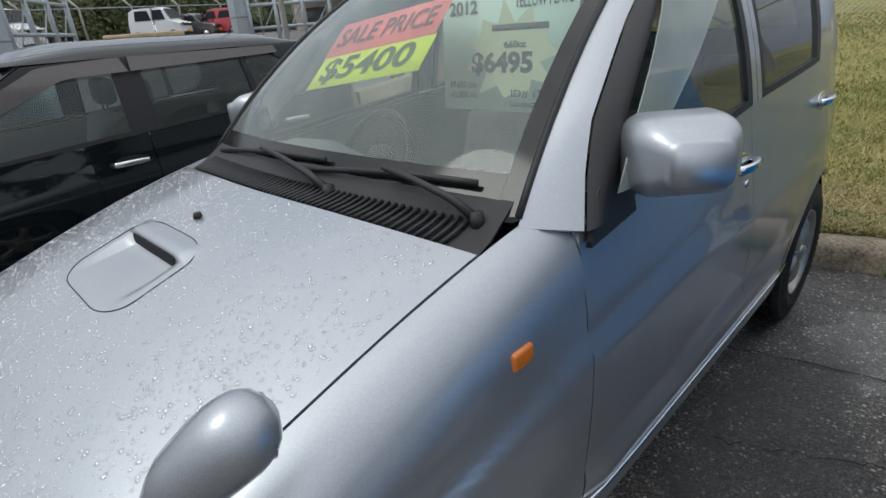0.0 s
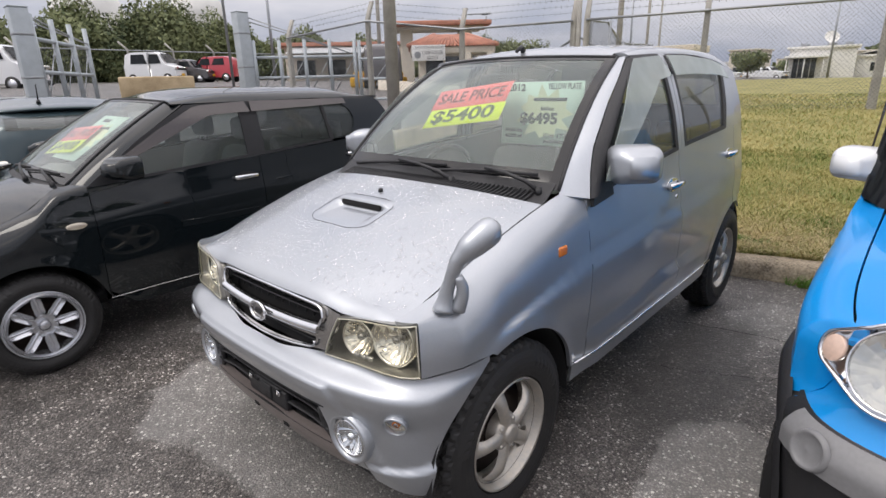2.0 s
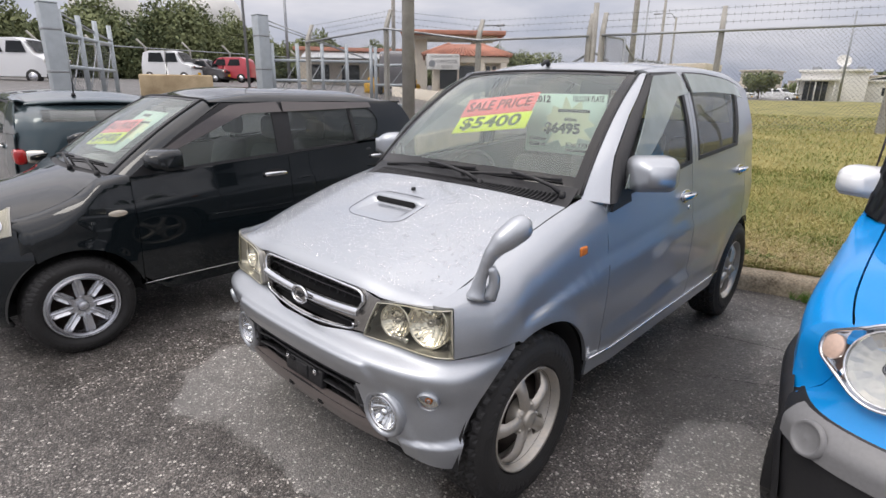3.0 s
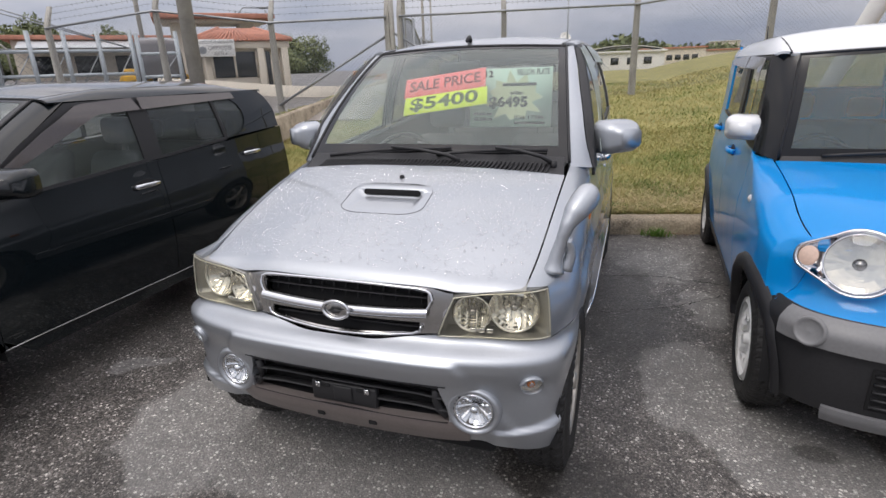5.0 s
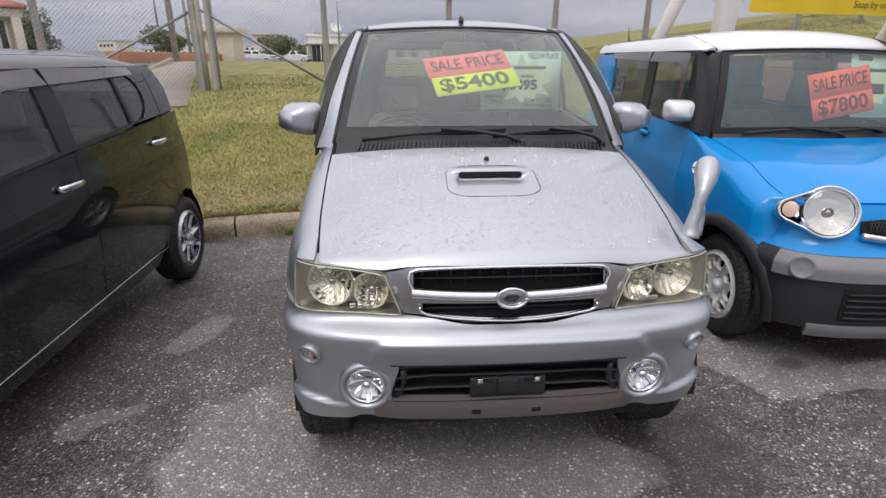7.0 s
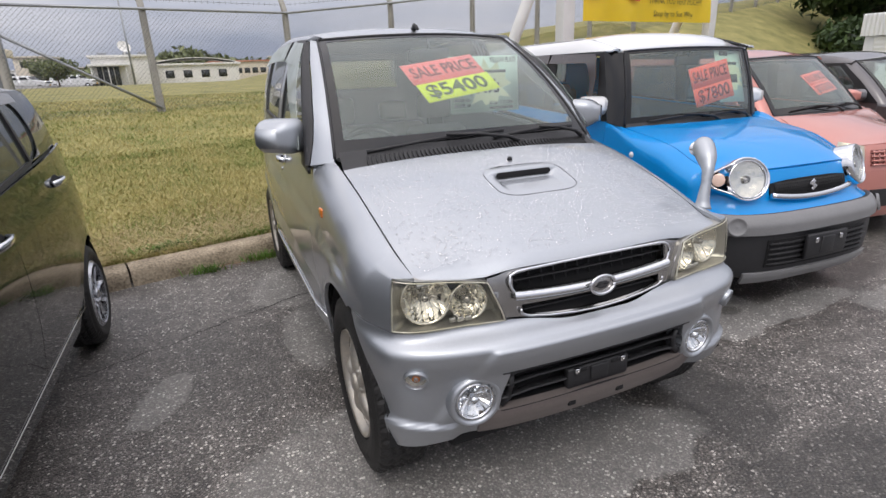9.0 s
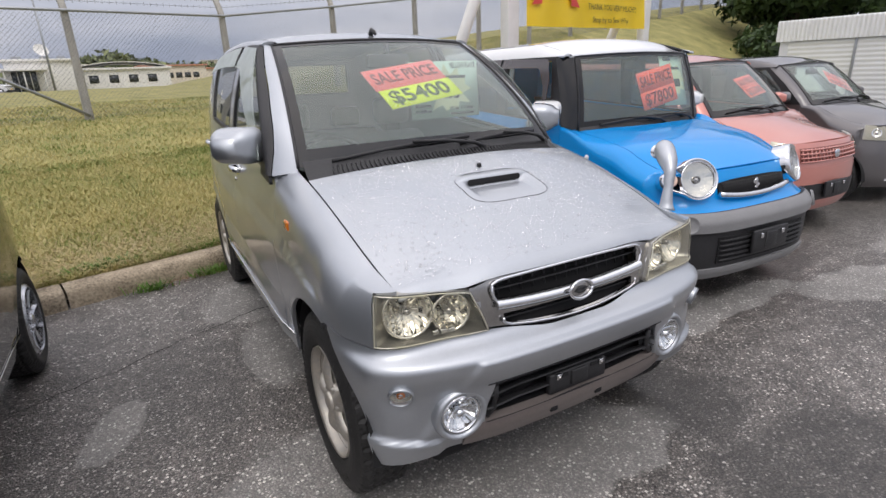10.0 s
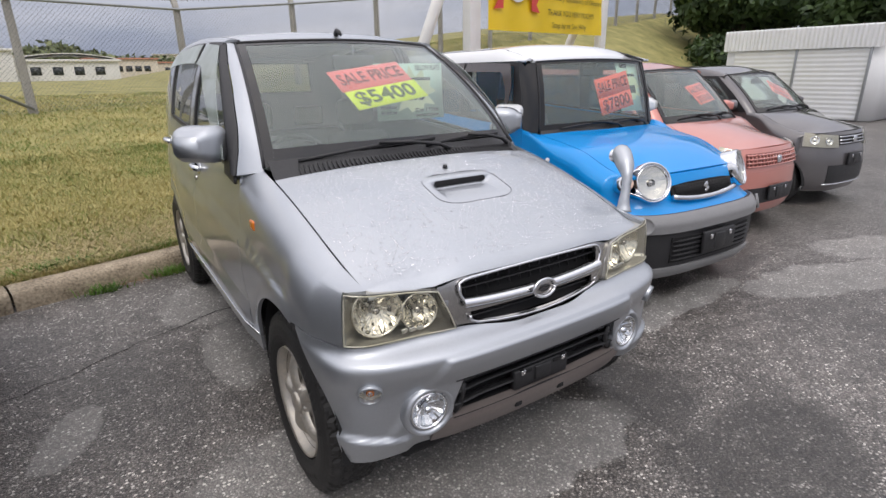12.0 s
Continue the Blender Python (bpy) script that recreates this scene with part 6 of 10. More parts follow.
def blue_car(m):
    S = hatch_shape(0.835, (0.985, 1.04), (1.10, 1.525), 1.652, (1.06, 1.17), (1.10, 1.86, 2.80), axle_f=0.535, base=2.425, r=0.285, arch=0.345, roof_x=0.585, tail=0.10, house_top=0.655, win_top=1.508,
                    edge_drop=0.02, paints=(BLUE, WHITE_P, FRIT), roll=0.10, hood_n=3.2, ws_in=0.590, ws_top_x=0.545, belt_in=0.94, roof_front=0.585, roof_rise=0.03, arch_flare=0.012, roof_end=3.25, nose=0.10, lip_follow=0.9,
                    plan=[(0, 0.0), (0.25, 0.006), (0.42, 0.028), (0.54, 0.07), (0.62, 0.13), (0.67, 0.215), (0.70, 0.32), (0.715, 0.44)],
                    setback=curve((0.2, 0.05), (0.27, 0.01), (0.4, 0.0), (0.56, 0.0), (0.61, 0.03), (0.64, 0.08), (0.70, 0.11), (0.78, 0.135), (0.83, 0.155), (0.92, 0.21)))
    root = thing("blue_hatchback", m, "bright blue boxy hatchback with a white roof and round headlights", "car", "parked cars for sale")
    hatchback(S, root, BLUE, [("nose_panel", BLUE, 0.60, 0.836, 0.80, 0.0), ("front_bumper", PLASTIC, 0.26, 0.62, None, 0.004), ("bumper_bar", PLASTIC_GREY, 0.515, 0.622, 0.70, 0.026), ("skid_plate", PLASTIC_GREY, 0.215, 0.285, 0.52, 0.02)],
              VISOR_BROWN, BLUE, WHITE_P, (0.735, 1.19, 1.165), 0.32, RIM_WHITE, 8, "steel", PLASTIC, 0.56, (0.69, 0.80, 0.838, 0.60, 0.002, 0.03))
    for sg in (1, -1):
        s = sg * S.s_of_x(0.500)
        oval_lamp(S, root, s, 0.806, 0.108, 0.106, CHROME, CLEAR, "headlight", 0.006, 0.038, reflect=REFLECTOR, bowl=0.012, ribs=True, lean=0.15)
        # chrome surround that tapers out to the indicator
        hull = [(0.128 * math.cos(a), 0.124 * math.sin(a)) for a in np.linspace(0.85, math.tau - 0.85, 28)] + [(0.165 + 0.040 * math.cos(a), 0.004 + 0.050 * math.sin(a)) for a in np.linspace(-1.2, 1.2, 10)]
        hull = resample(hull + hull[:1], 56)
        nl = (S.front_normal(s, 0.806) + Vector((0, -0.15, 0))).normalized()
        ml = facing(S.front(s, 0.806, 0.034), nl)
        bend = lambda q: -0.45 * max(0.0, q - 0.09)
        rows = [[ml @ Vector((sg * (0.02 + (q - 0.02) * f), w * f, h + bend(0.02 + (q - 0.02) * f))) for f, h in ((1.03, -0.09), (1.015, -0.02), (1.0, 0.000), (0.965, 0.008), (0.915, 0.006), (0.89, -0.010), (0.5, -0.034), (0.05, -0.036))] for q, w in hull]
        lamp = part("lamp_surround", sheet(rows, 0.0, away=tuple(ml @ Vector((0, 0, -0.3)))), CHROME, root)
        bm = bmesh.new()
        loft_plate(bm, [(0.034 * math.cos(a), 0.038 * math.sin(a)) for a in np.linspace(0, math.tau, 21)[:-1]], facing(ml @ Vector((sg * 0.150, 0.004, -0.030)), nl + Vector((sg * 0.45, 0, 0))), 0.012)
        part("indicator_lens", bm, surface("pale_amber_lens", (0.72, 0.52, 0.42), 0.15, coat=0.7), lamp)
        s = sg * S.s_of_x(0.575)
        bm = bmesh.new()
        lathe(bm, [(0.055, -0.01), (0.05, 0.006), (0.042, 0.002), (0.036, -0.004), (0.001, 0.004)], 28, facing(S.front(s, 0.568, 0.030), S.front_normal(s, 0.568)))
        part("fog_lamp_blank", bm, PLASTIC_GREY, root)
        c = S.side(0.80, 0.88, sg)
        bm = bmesh.new()
        lathe(bm, [(0.0005, 0.012), (0.012, 0.009), (0.02, 0.0)], 16, facing(c, (sg, 0, 0)))
        part("side_marker", bm, WHITE_P, root, "round white side marker")
    rows = on_nose(S, -0.325, 0.325, 0.684, 0.782, 0.012, 24, 5, shape=lambda s, v: lerp(0.684 + 0.022 * (abs(s) / 0.325) ** 2, 0.782 - 0.016 * (abs(s) / 0.325) ** 3, v))
    g = part("grille", sheet(rows, 0.01, away=(0, 1, 0.7)), DARK, root, "dark mesh grille over a chrome bar")
    for k in range(-17, 18):
        for lean in (-1, 1):
            bm = bmesh.new()
            tube(bm, [S.front(min(max(k * 0.0172 - lean * 0.016, -0.30), 0.30), 0.702, 0.017), S.front(min(max(k * 0.0172 + lean * 0.016, -0.30), 0.30), 0.770, 0.017)], 0.0026, 4)
            part("grille_wire", bm, PLASTIC, g)
    bm = bmesh.new()
    tube(bm, [S.front(s, 0.680 + 0.026 * (abs(s) / 0.33) ** 2, 0.026) for s in np.linspace(-0.33, 0.33, 24)], lambda t: (0.016, 0.018), 8)
    part("grille_bar", bm, CHROME, g)
    bm = bmesh.new()
    mb = facing(S.front(0, 0.738, 0.026), (0, -1, 0.1))
    loft_plate(bm, [(-0.035, 0.008), (0.0, 0.034), (0.02, 0.02), (0.005, 0.008), (0.035, -0.008), (0.0, -0.034), (-0.02, -0.02), (-0.005, -0.008)], mb, 0.006)
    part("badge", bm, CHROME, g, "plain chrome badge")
    rows = on_nose(S, -0.40, 0.40, 0.315, 0.475, 0.010, 20, 5)
    low = part("lower_grille", sheet(rows, 0.01, away=(0, 1, 0.5)), DARK, root)
    for z in (0.335, 0.365, 0.395, 0.425, 0.455):
        bm = bmesh.new()
        tube(bm, [S.front(s, z, 0.016) for s in np.linspace(-0.39, 0.39, 17)], lambda t: (0.009, 0.006), 6)
        part("grille_slat", bm, PLASTIC, low)
    plate_frame(S, root, 0.42, 0.035)
    bm = bmesh.new()
    c = Vector((-0.42, 3.02, S.roof_e(3.0) + 0.012))
    rod(bm, c - Vector((0, 0, 0.03)), c + Vector((0, 0, 0.02)), 0.018, 0.012, 10)
    tube(bm, [c, c + Vector((0, 0.04, 0.13))], lambda t: lerp(0.006, 0.004, t), 6)
    part("roof_antenna", bm, PLASTIC, root)
    return S, root


def black_car(m):
    S = hatch_shape(0.80, (0.74, 1.005), (1.37, 1.425), 1.492, (0.978, 1.125), (0.87, 1.91, 2.86), axle_f=0.535, base=2.45, r=0.282, arch=0.335, roof_x=0.52, tail=0.30, house_top=0.615, win_top=1.385,
                    paints=(BLACK, BLACK, BLACK), ws_in=0.60, ws_top_x=0.50, roof_rise=0.11, roof_end=3.10, quarter=True)
    root = thing("black_hatchback", m, "glossy black hatchback with silver alloy wheels and smoked window visors", "car", "parked cars for sale")
    hatchback(S, root, BLACK, [("front_bumper", BLACK, 0.22, 0.66, None, 0.004), ("nose_panel", BLACK, 0.66, 0.80, 0.80, 0.0)], VISOR_BROWN, CHROME, BLACK, (0.81, 1.02, 1.075), 0.335, RIM_ALLOY, 8, "alloy", None, 0.64, (0.62, 0.80, 0.80, 0.62, 0.002, 0.05))
    for sg in (1, -1):
        f = lambda t, v: S.front(sg * lerp(0.46, 0.78, t), lerp(0.68 + 0.05 * t, lerp(0.76, 0.87, t), v), 0.012)
        h = part("headlight", sheet([[f(i / 12, j / 6) for j in range(7)] for i in range(13)], 0.012), LAMP_HOUSE, root)
        lamp_bowls(S, h, f, sg)
        g = lambda t, v: f(t, v) + Vector((0, -0.008, 0))
        o = part("cover", sheet([[g(i / 12, j / 6) for j in range(7)] for i in range(13)], 0.004), YELLOWED, h)
        o.visible_shadow = False
        c = S.side(0.775, 0.79, sg)
        bm = bmesh.new()
        loft_plate(bm, [(0.05 * math.cos(a), 0.019 * math.sin(a)) for a in np.linspace(0, math.tau, 25)[:-1]], facing(c - Vector((sg * 0.003, 0, 0)), (sg, 0, 0)), 0.012)
        part("side_marker", bm, surface("clear_marker", (0.62, 0.55, 0.45), 0.15, 0.3, coat=0.8), root, "oval clear side marker")
    plate_frame(S, root, 0.45, 0.02)
    return S, root


def pink_car(m):
    S = hatch_shape(0.80, (0.78, 1.01), (1.26, 1.50), 1.585, (1.02, 1.12), (0.92, 1.86, 2.80), roof_x=0.55, tail=0.15, house_top=0.625, win_top=1.45, paints=(PINK, PINK, PINK), ws_in=0.61, ws_top_x=0.53, roof_rise=0.05, roof_end=3.2)
    root = thing("pink_hatchback", m, "salmon pink hatchback with a body-coloured lattice grille", "car", "parked cars for sale")
    hatchback(S, root, PINK, [("front_bumper", PINK, 0.20, 0.60, None, 0.004), ("nose_panel", PINK, 0.60, 0.805, 0.79, 0.0)], None, PINK, PINK, (0.81, 1.06, 1.10), 0.32, RIM_ALLOY, 7, "alloy", None, 0.58, (0.60, 0.79, 0.80, 0.58, 0.002, 0.05))
    for sg in (1, -1):
        f = lambda t, v: S.front(sg * lerp(0.50, 0.72, t), lerp(0.68 + 0.02 * t, 0.80 + 0.03 * t, v), 0.012)
        h = part("headlight", sheet([[f(i / 12, j / 6) for j in range(7)] for i in range(13)], 0.012), LAMP_HOUSE, root)
        lamp_bowls(S, h, f, sg)
        o = part("cover", sheet([[f(i / 12, j / 6) + Vector((0, -0.008, 0)) for j in range(7)] for i in range(13)], 0.004), YELLOWED, h)
        o.visible_shadow = False
    # backing in a darkened copy of the body pink: recess shade as colour
    g = part("grille", sheet(on_nose(S, -0.44, 0.44, 0.64, 0.765, 0.004, 24, 5), 0.01, away=(0, 1, 0.7)), surface("dark_pink_recess", (0.20, 0.07, 0.06), 0.6), root)
    for z in (0.65, 0.683, 0.716, 0.75):
        bm = bmesh.new()
        tube(bm, [S.front(s, z, 0.014) for s in np.linspace(-0.44, 0.44, 21)], 0.008, 6)
        part("grille_bar", bm, PINK, g)
    for s in np.linspace(-0.42, 0.42, 18):
        bm = bmesh.new()
        tube(bm, [S.front(s, 0.642, 0.012), S.front(s, 0.762, 0.012)], 0.006, 5)
        part("grille_bar", bm, PINK, g)
    bm = bmesh.new()
    loft_plate(bm, rounded(0.07, 0.07, 0.02), facing(S.front(0, 0.70, 0.022), (0, -1, 0.1)), 0.008)
    part("badge", bm, CHROME, g)
    part("lower_grille", sheet(on_nose(S, -0.42, 0.42, 0.30, 0.45, 0.010, 20, 5), 0.01, away=(0, 1, 0.5)), PLASTIC, root)
    plate_frame(S, root, 0.40, 0.03)
    return S, root


def grey_car(m, name="dark_grey_hatchback", label="dark grey tall hatchback with clear headlights and chrome grille"):
    S = hatch_shape(0.86, (0.80, 1.06), (1.28, 1.50), 1.60, (1.05, 1.14), (0.94, 1.88, 2.82), roof_x=0.56, tail=0.12, house_top=0.63, win_top=1.46, paints=(GREY, GREY, GREY), ws_in=0.62, ws_top_x=0.54, roof_rise=0.05, roof_end=3.22)
    root = thing(name, m, label, "car", "parked cars for sale")
    hatchback(S, root, GREY, [("front_bumper", GREY, 0.20, 0.64, None, 0.004), ("nose_panel", GREY, 0.64, 0.865, 0.79, 0.0)], None, GREY, GREY, (0.82, 1.10, 1.14), 0.32, RIM_ALLOY, 7, "alloy", None, 0.62, (0.60, 0.79, 0.86, 0.62, 0.002, 0.05))
    for sg in (1, -1):
        f = lambda t, v: S.front(sg * lerp(0.33, 0.77, t), lerp(0.695 + 0.02 * t, 0.83 + 0.035 * t, v), 0.014)
        h = part("headlight", sheet([[f(i / 12, j / 6) for j in range(7)] for i in range(13)], 0.012), LAMP_HOUSE, root)
        lamp_bowls(S, h, f, sg)
        o = part("cover", sheet([[f(i / 12, j / 6) + Vector((0, -0.008, 0)) for j in range(7)] for i in range(13)], 0.004), YELLOWED, h)
        o.visible_shadow = False
    g = part("grille", sheet(on_nose(S, -0.30, 0.30, 0.72, 0.83, 0.006, 20, 5), 0.01, away=(0, 1, 0.7)), DARK, root)
    for z in (0.74, 0.775, 0.81):
        bm = bmesh.new()
        tube(bm, [S.front(s, z, 0.014) for s in np.linspace(-0.30, 0.30, 17)], lambda t: (0.010, 0.008), 6)
        part("grille_bar", bm, CHROME, g)
    bm = bmesh.new()
    loft_plate(bm, rounded(0.085, 0.08, 0.02), facing(S.front(0, 0.775, 0.024), (0, -1, 0.1)), 0.008)
    part("badge", bm, CHROME, g)
    low = part("lower_grille", sheet(on_nose(S, -0.45, 0.45, 0.30, 0.50, 0.010, 20, 5), 0.01, away=(0, 1, 0.5)), PLASTIC, root)
    bm = bmesh.new()
    tube(bm, [S.front(s, 0.285, 0.02) for s in np.linspace(-0.5, 0.5, 17)], 0.008, 6)
    part("chrome_lip", bm, CHROME, low)
    plate_frame(S, root, 0.56, 0.02)
    return S, root


def teal_car(m):
    S = hatch_shape(0.82, (0.78, 1.02), (1.35, 1.40), 1.475, (1.02, 1.10), (0.92, 1.86, 2.80), tail=0.42, house_top=0.60, win_top=1.37, paints=(TEAL, TEAL, TEAL), roof_rise=0.08, roof_end=2.95)
    root = thing("dark_teal_hatchback", m, "dark teal hatchback seen from its tail, with a rear spoiler", "car", "parked cars for sale")
    hatchback(S, root, TEAL, [("front_bumper", TEAL, 0.22, 0.66, None, 0.004), ("nose_panel", TEAL, 0.66, 0.82, 0.79, 0.0)], None, CHROME, TEAL, (0.81, 1.05, 1.08), 0.32, RIM_ALLOY, 7, "alloy", None, 0.6)
    rows = [[Vector((x, y - 0.12 * (x / 0.52) ** 4, lerp(S.roof_c(2.93), S.roof_e(2.93), abs(x / 0.55) ** 2.4) + dz)) for y, dz in ((2.86, 0.010), (2.96, 0.004), (3.06, -0.016), (3.09, -0.034), (3.05, -0.045))] for x in np.linspace(-0.52, 0.52, 15)]
    part("spoiler", sheet(rows, 0.01, away=(0, 2.6, 1.2)), TEAL, root)
    for sg in (1, -1):
        bm = bmesh.new()
        box(bm, (sg * 0.655 - 0.045, S.length - 0.26, 0.84), (sg * 0.655 + 0.045, S.length - 0.06, 0.97), 0.03, 3)
        t = part("tail_lamp", bm, RED_LENS, root, "red and clear tail lamp")
        bm = bmesh.new()
        box(bm, (sg * 0.48 - 0.15, S.length - 0.14, 0.85), (sg * 0.48 + 0.14, S.length - 0.015, 0.965), 0.03, 3)
        part("clear_lens", bm, REFLECTOR, t)
    bm = bmesh.new()
    c = Vector((0.10, 2.85, S.roof_c(2.85)))
    rod(bm, c, c + Vector((0, 0, 0.03)), 0.02, 0.014, 10)
    tube(bm, [c + Vector((0, 0, 0.02)), c + Vector((0, 0.06, 0.17))], lambda t: lerp(0.007, 0.004, t), 6)
    part("roof_antenna", bm, PLASTIC, root)
    return S, root


BLUE_AT = Matrix.Translation((2.11, 1.20, -0.02)) @ pose(0, 0, 0, 0, 0, -2.0) @ Matrix.Translation((0, -0.535, 0))
BLACK_AT = Matrix.Translation((-2.48, -0.264, 0.0)) @ pose(0, 0, 0, 0, 0, 0.3) @ Matrix.Translation((0, -0.535, 0))
PINK_AT = Matrix.Translation((4.22, 1.30, -0.08)) @ pose(0, 0, 0, 0, 0, -1.0)
GREY_AT = Matrix.Translation((6.25, 1.42, -0.14)) @ pose(0, 0, 0, 0, 0, -1.0)
TEAL_AT = Matrix.Translation((-4.16, 0.62, -0.03)) @ pose(0, 0, 0, 0, 0, -93) @ Matrix.Translation((0, -3.39, 0))
BLUE_S, blue = blue_car(BLUE_AT)
BLACK_S, black = black_car(BLACK_AT)
PINK_S, pink = pink_car(PINK_AT)
GREY_S, grey = grey_car(GREY_AT)
grey_car(Matrix.Translation((7.95, 2.55, -0.18)) @ pose(0, 0, 0, 0, 0, -1.0), "dark_minivan", "dark grey minivan at the end of the row")
TEAL_S, teal = teal_car(TEAL_AT)


# ---- the place: lot, kerb, bank ----
lot_x = curve((-90, 3.0), (-40, 1.88), (-30, 1.74), (-14, 1.18), (-8, 0.5), (-5, 0.10), (-3.2, 0.0), (1, 0.0), (4.2, -0.08), (6.3, -0.14), (14, -0.25), (60, -0.4))


def kerb_y(x):
    return 3.62 + 0.25 * x


bank = curve((0, 0.13), (0.6, 0.16), (2, 0.30), (4.5, 0.62), (6.6, 0.83), (12, 1.08), (25, 1.22), (60, 0.9), (200, -1.0))


def ease(a, b, x):
    s = np.clip((x - a) / (b - a), 0.0, 1.0)
    return s * s * (3 - 2 * s)


GRID_D, GRID_X = np.linspace(0, 200, 2001), np.linspace(-20, 60, 801)
BANK_T, LOT_T = np.array([bank(d) for d in GRID_D]), np.array([min(0.0, lot_x(v)) for v in GRID_X])


def lawn_z(x, y):
    """Height of the lawn; takes numbers or arrays."""
    d = y - kerb_y(x)
    hill = 3.6 * np.clip((x - 1.5) / 28, 0.0, 1.0) ** 0.8 * ease(1.0, 10.0, d) * (1 - 0.5 * ease(30, 70, d))
    wave = 0.015 * np.sin(x * 1.7 + y * 0.6) * np.sin(y * 1.3 - x * 0.5)
    return np.interp(d, GRID_D, BANK_T) + np.interp(x, GRID_X, LOT_T) * (1 - ease(0, 5, d)) + hill + wave * ease(0.3, 1.5, d)


def lot_z(x, y):
    z = lot_x(x)
    if x > -5.6 and y > kerb_y(x) + 1.7:
        z = min(z, 0.0) - 0.35
    return z


def asphalt_material():
    m, n, l, b = nodes_of("wet_worn_asphalt")
    co = n.new("ShaderNodeTexCoord")
    stones = n.new("ShaderNodeTexVoronoi")
    stones.inputs["Scale"].default_value = 135.0
    l.new(co.outputs["Object"], stones.inputs["Vector"])
    pebble = n.new("ShaderNodeTexVoronoi")
    pebble.inputs["Scale"].default_value = 58.0
    l.new(co.outputs["Object"], pebble.inputs["Vector"])
    bw = n.new("ShaderNodeSeparateColor")
    l.new(stones.outputs["Color"], bw.inputs["Color"])
    tone = n.new("ShaderNodeValToRGB")
    e = tone.color_ramp.elements
    e[0].position, e[0].color = 0.0, (0.055, 0.053, 0.050, 1)
    e[1].position, e[1].color = 1.0, (0.42, 0.395, 0.365, 1)
    for p, c in ((0.45, (0.112, 0.101, 0.093, 1)), (0.72, (0.165, 0.148, 0.135, 1)), (0.90, (0.21, 0.197, 0.183, 1))):
        k = e.new(p)
        k.color = c
    l.new(bw.outputs["Red"], tone.inputs["Fac"])
    # gaps between stones are dark binder
    gap = n.new("ShaderNodeMapRange")
    gap.inputs["From Min"].default_value, gap.inputs["From Max"].default_value = 0.25, 0.75
    gap.inputs["To Min"].default_value, gap.inputs["To Max"].default_value = 1.0, 0.35
    l.new(stones.outputs["Distance"], gap.inputs["Value"])
    binder = n.new("ShaderNodeMixRGB")
    binder.blend_type = "MULTIPLY"
    binder.inputs["Fac"].default_value = 1.0
    l.new(tone.outputs["Color"], binder.inputs["Color1"])
    l.new(gap.outputs["Result"], binder.inputs["Color2"])
    # sparse large pale stones
    pb = n.new("ShaderNodeSeparateColor")
    l.new(pebble.outputs["Color"], pb.inputs["Color"])
    rare = n.new("ShaderNodeMath")
    rare.operation, rare.inputs[1].default_value = "GREATER_THAN", 0.86
    l.new(pb.outputs["Green"], rare.inputs[0])
    near = n.new("ShaderNodeMath")
    near.operation, near.inputs[1].default_value = "LESS_THAN", 0.36
    l.new(pebble.outputs["Distance"], near.inputs[0])
    both = n.new("ShaderNodeMath")
    both.operation = "MULTIPLY"
    l.new(rare.outputs[0], both.inputs[0])
    l.new(near.outputs[0], both.inputs[1])
    pale = n.new("ShaderNodeMixRGB")
    pale.inputs["Color2"].default_value = (0.42, 0.40, 0.37, 1)
    l.new(both.outputs[0], pale.inputs["Fac"])
    l.new(binder.outputs["Color"], pale.inputs["Color1"])
    # broad tone
    broad = n.new("ShaderNodeTexNoise")
    broad.inputs["Scale"].default_value, broad.inputs["Detail"].default_value = 0.9, 8.0
    l.new(co.outputs["Object"], broad.inputs["Vector"])
    wide = n.new("ShaderNodeMapRange")
    wide.inputs["From Min"].default_value, wide.inputs["From Max"].default_value = 0.35, 0.65
    wide.inputs["To Min"].default_value, wide.inputs["To Max"].default_value = 0.90, 1.55
    l.new(broad.outputs["Fac"], wide.inputs["Value"])
    blotch = n.new("ShaderNodeTexNoise")
    blotch.inputs["Scale"].default_value, blotch.inputs["Detail"].default_value, blotch.inputs["Roughness"].default_value = 7.0, 9.0, 0.7
    l.new(co.outputs["Object"], blotch.inputs["Vector"])
    worn = n.new("ShaderNodeMapRange")
    worn.inputs["From Min"].default_value, worn.inputs["From Max"].default_value = 0.32, 0.68
    worn.inputs["To Min"].default_value, worn.inputs["To Max"].default_value = 0.62, 1.42
    l.new(blotch.outputs["Fac"], worn.inputs["Value"])
    both_tones = n.new("ShaderNodeMath")
    both_tones.operation = "MULTIPLY"
    l.new(wide.outputs["Result"], both_tones.inputs[0])
    l.new(worn.outputs["Result"], both_tones.inputs[1])
    toned = n.new("ShaderNodeMixRGB")
    toned.blend_type, toned.inputs["Fac"].default_value = "MULTIPLY", 1.0
    l.new(pale.outputs["Color"], toned.inputs["Color1"])
    l.new(both_tones.outputs[0], toned.inputs["Color2"])
    # pale skim patches with ragged edges: centre x, y, half length, half width, turn
    warp = n.new("ShaderNodeTexNoise")
    warp.inputs["Scale"].default_value, warp.inputs["Detail"].default_value = 3.2, 7.0
    l.new(co.outputs["Object"], warp.inputs["Vector"])
    off = n.new("ShaderNodeVectorMath")
    off.operation = "MULTIPLY_ADD"
    off.inputs[1].default_value, off.inputs[2].default_value = (0.34, 0.34, 0), (-0.17, -0.17, 0)
    l.new(warp.outputs["Color"], off.inputs[0])
    moved = n.new("ShaderNodeVectorMath")
    moved.operation = "ADD"
    l.new(co.outputs["Object"], moved.inputs[0])
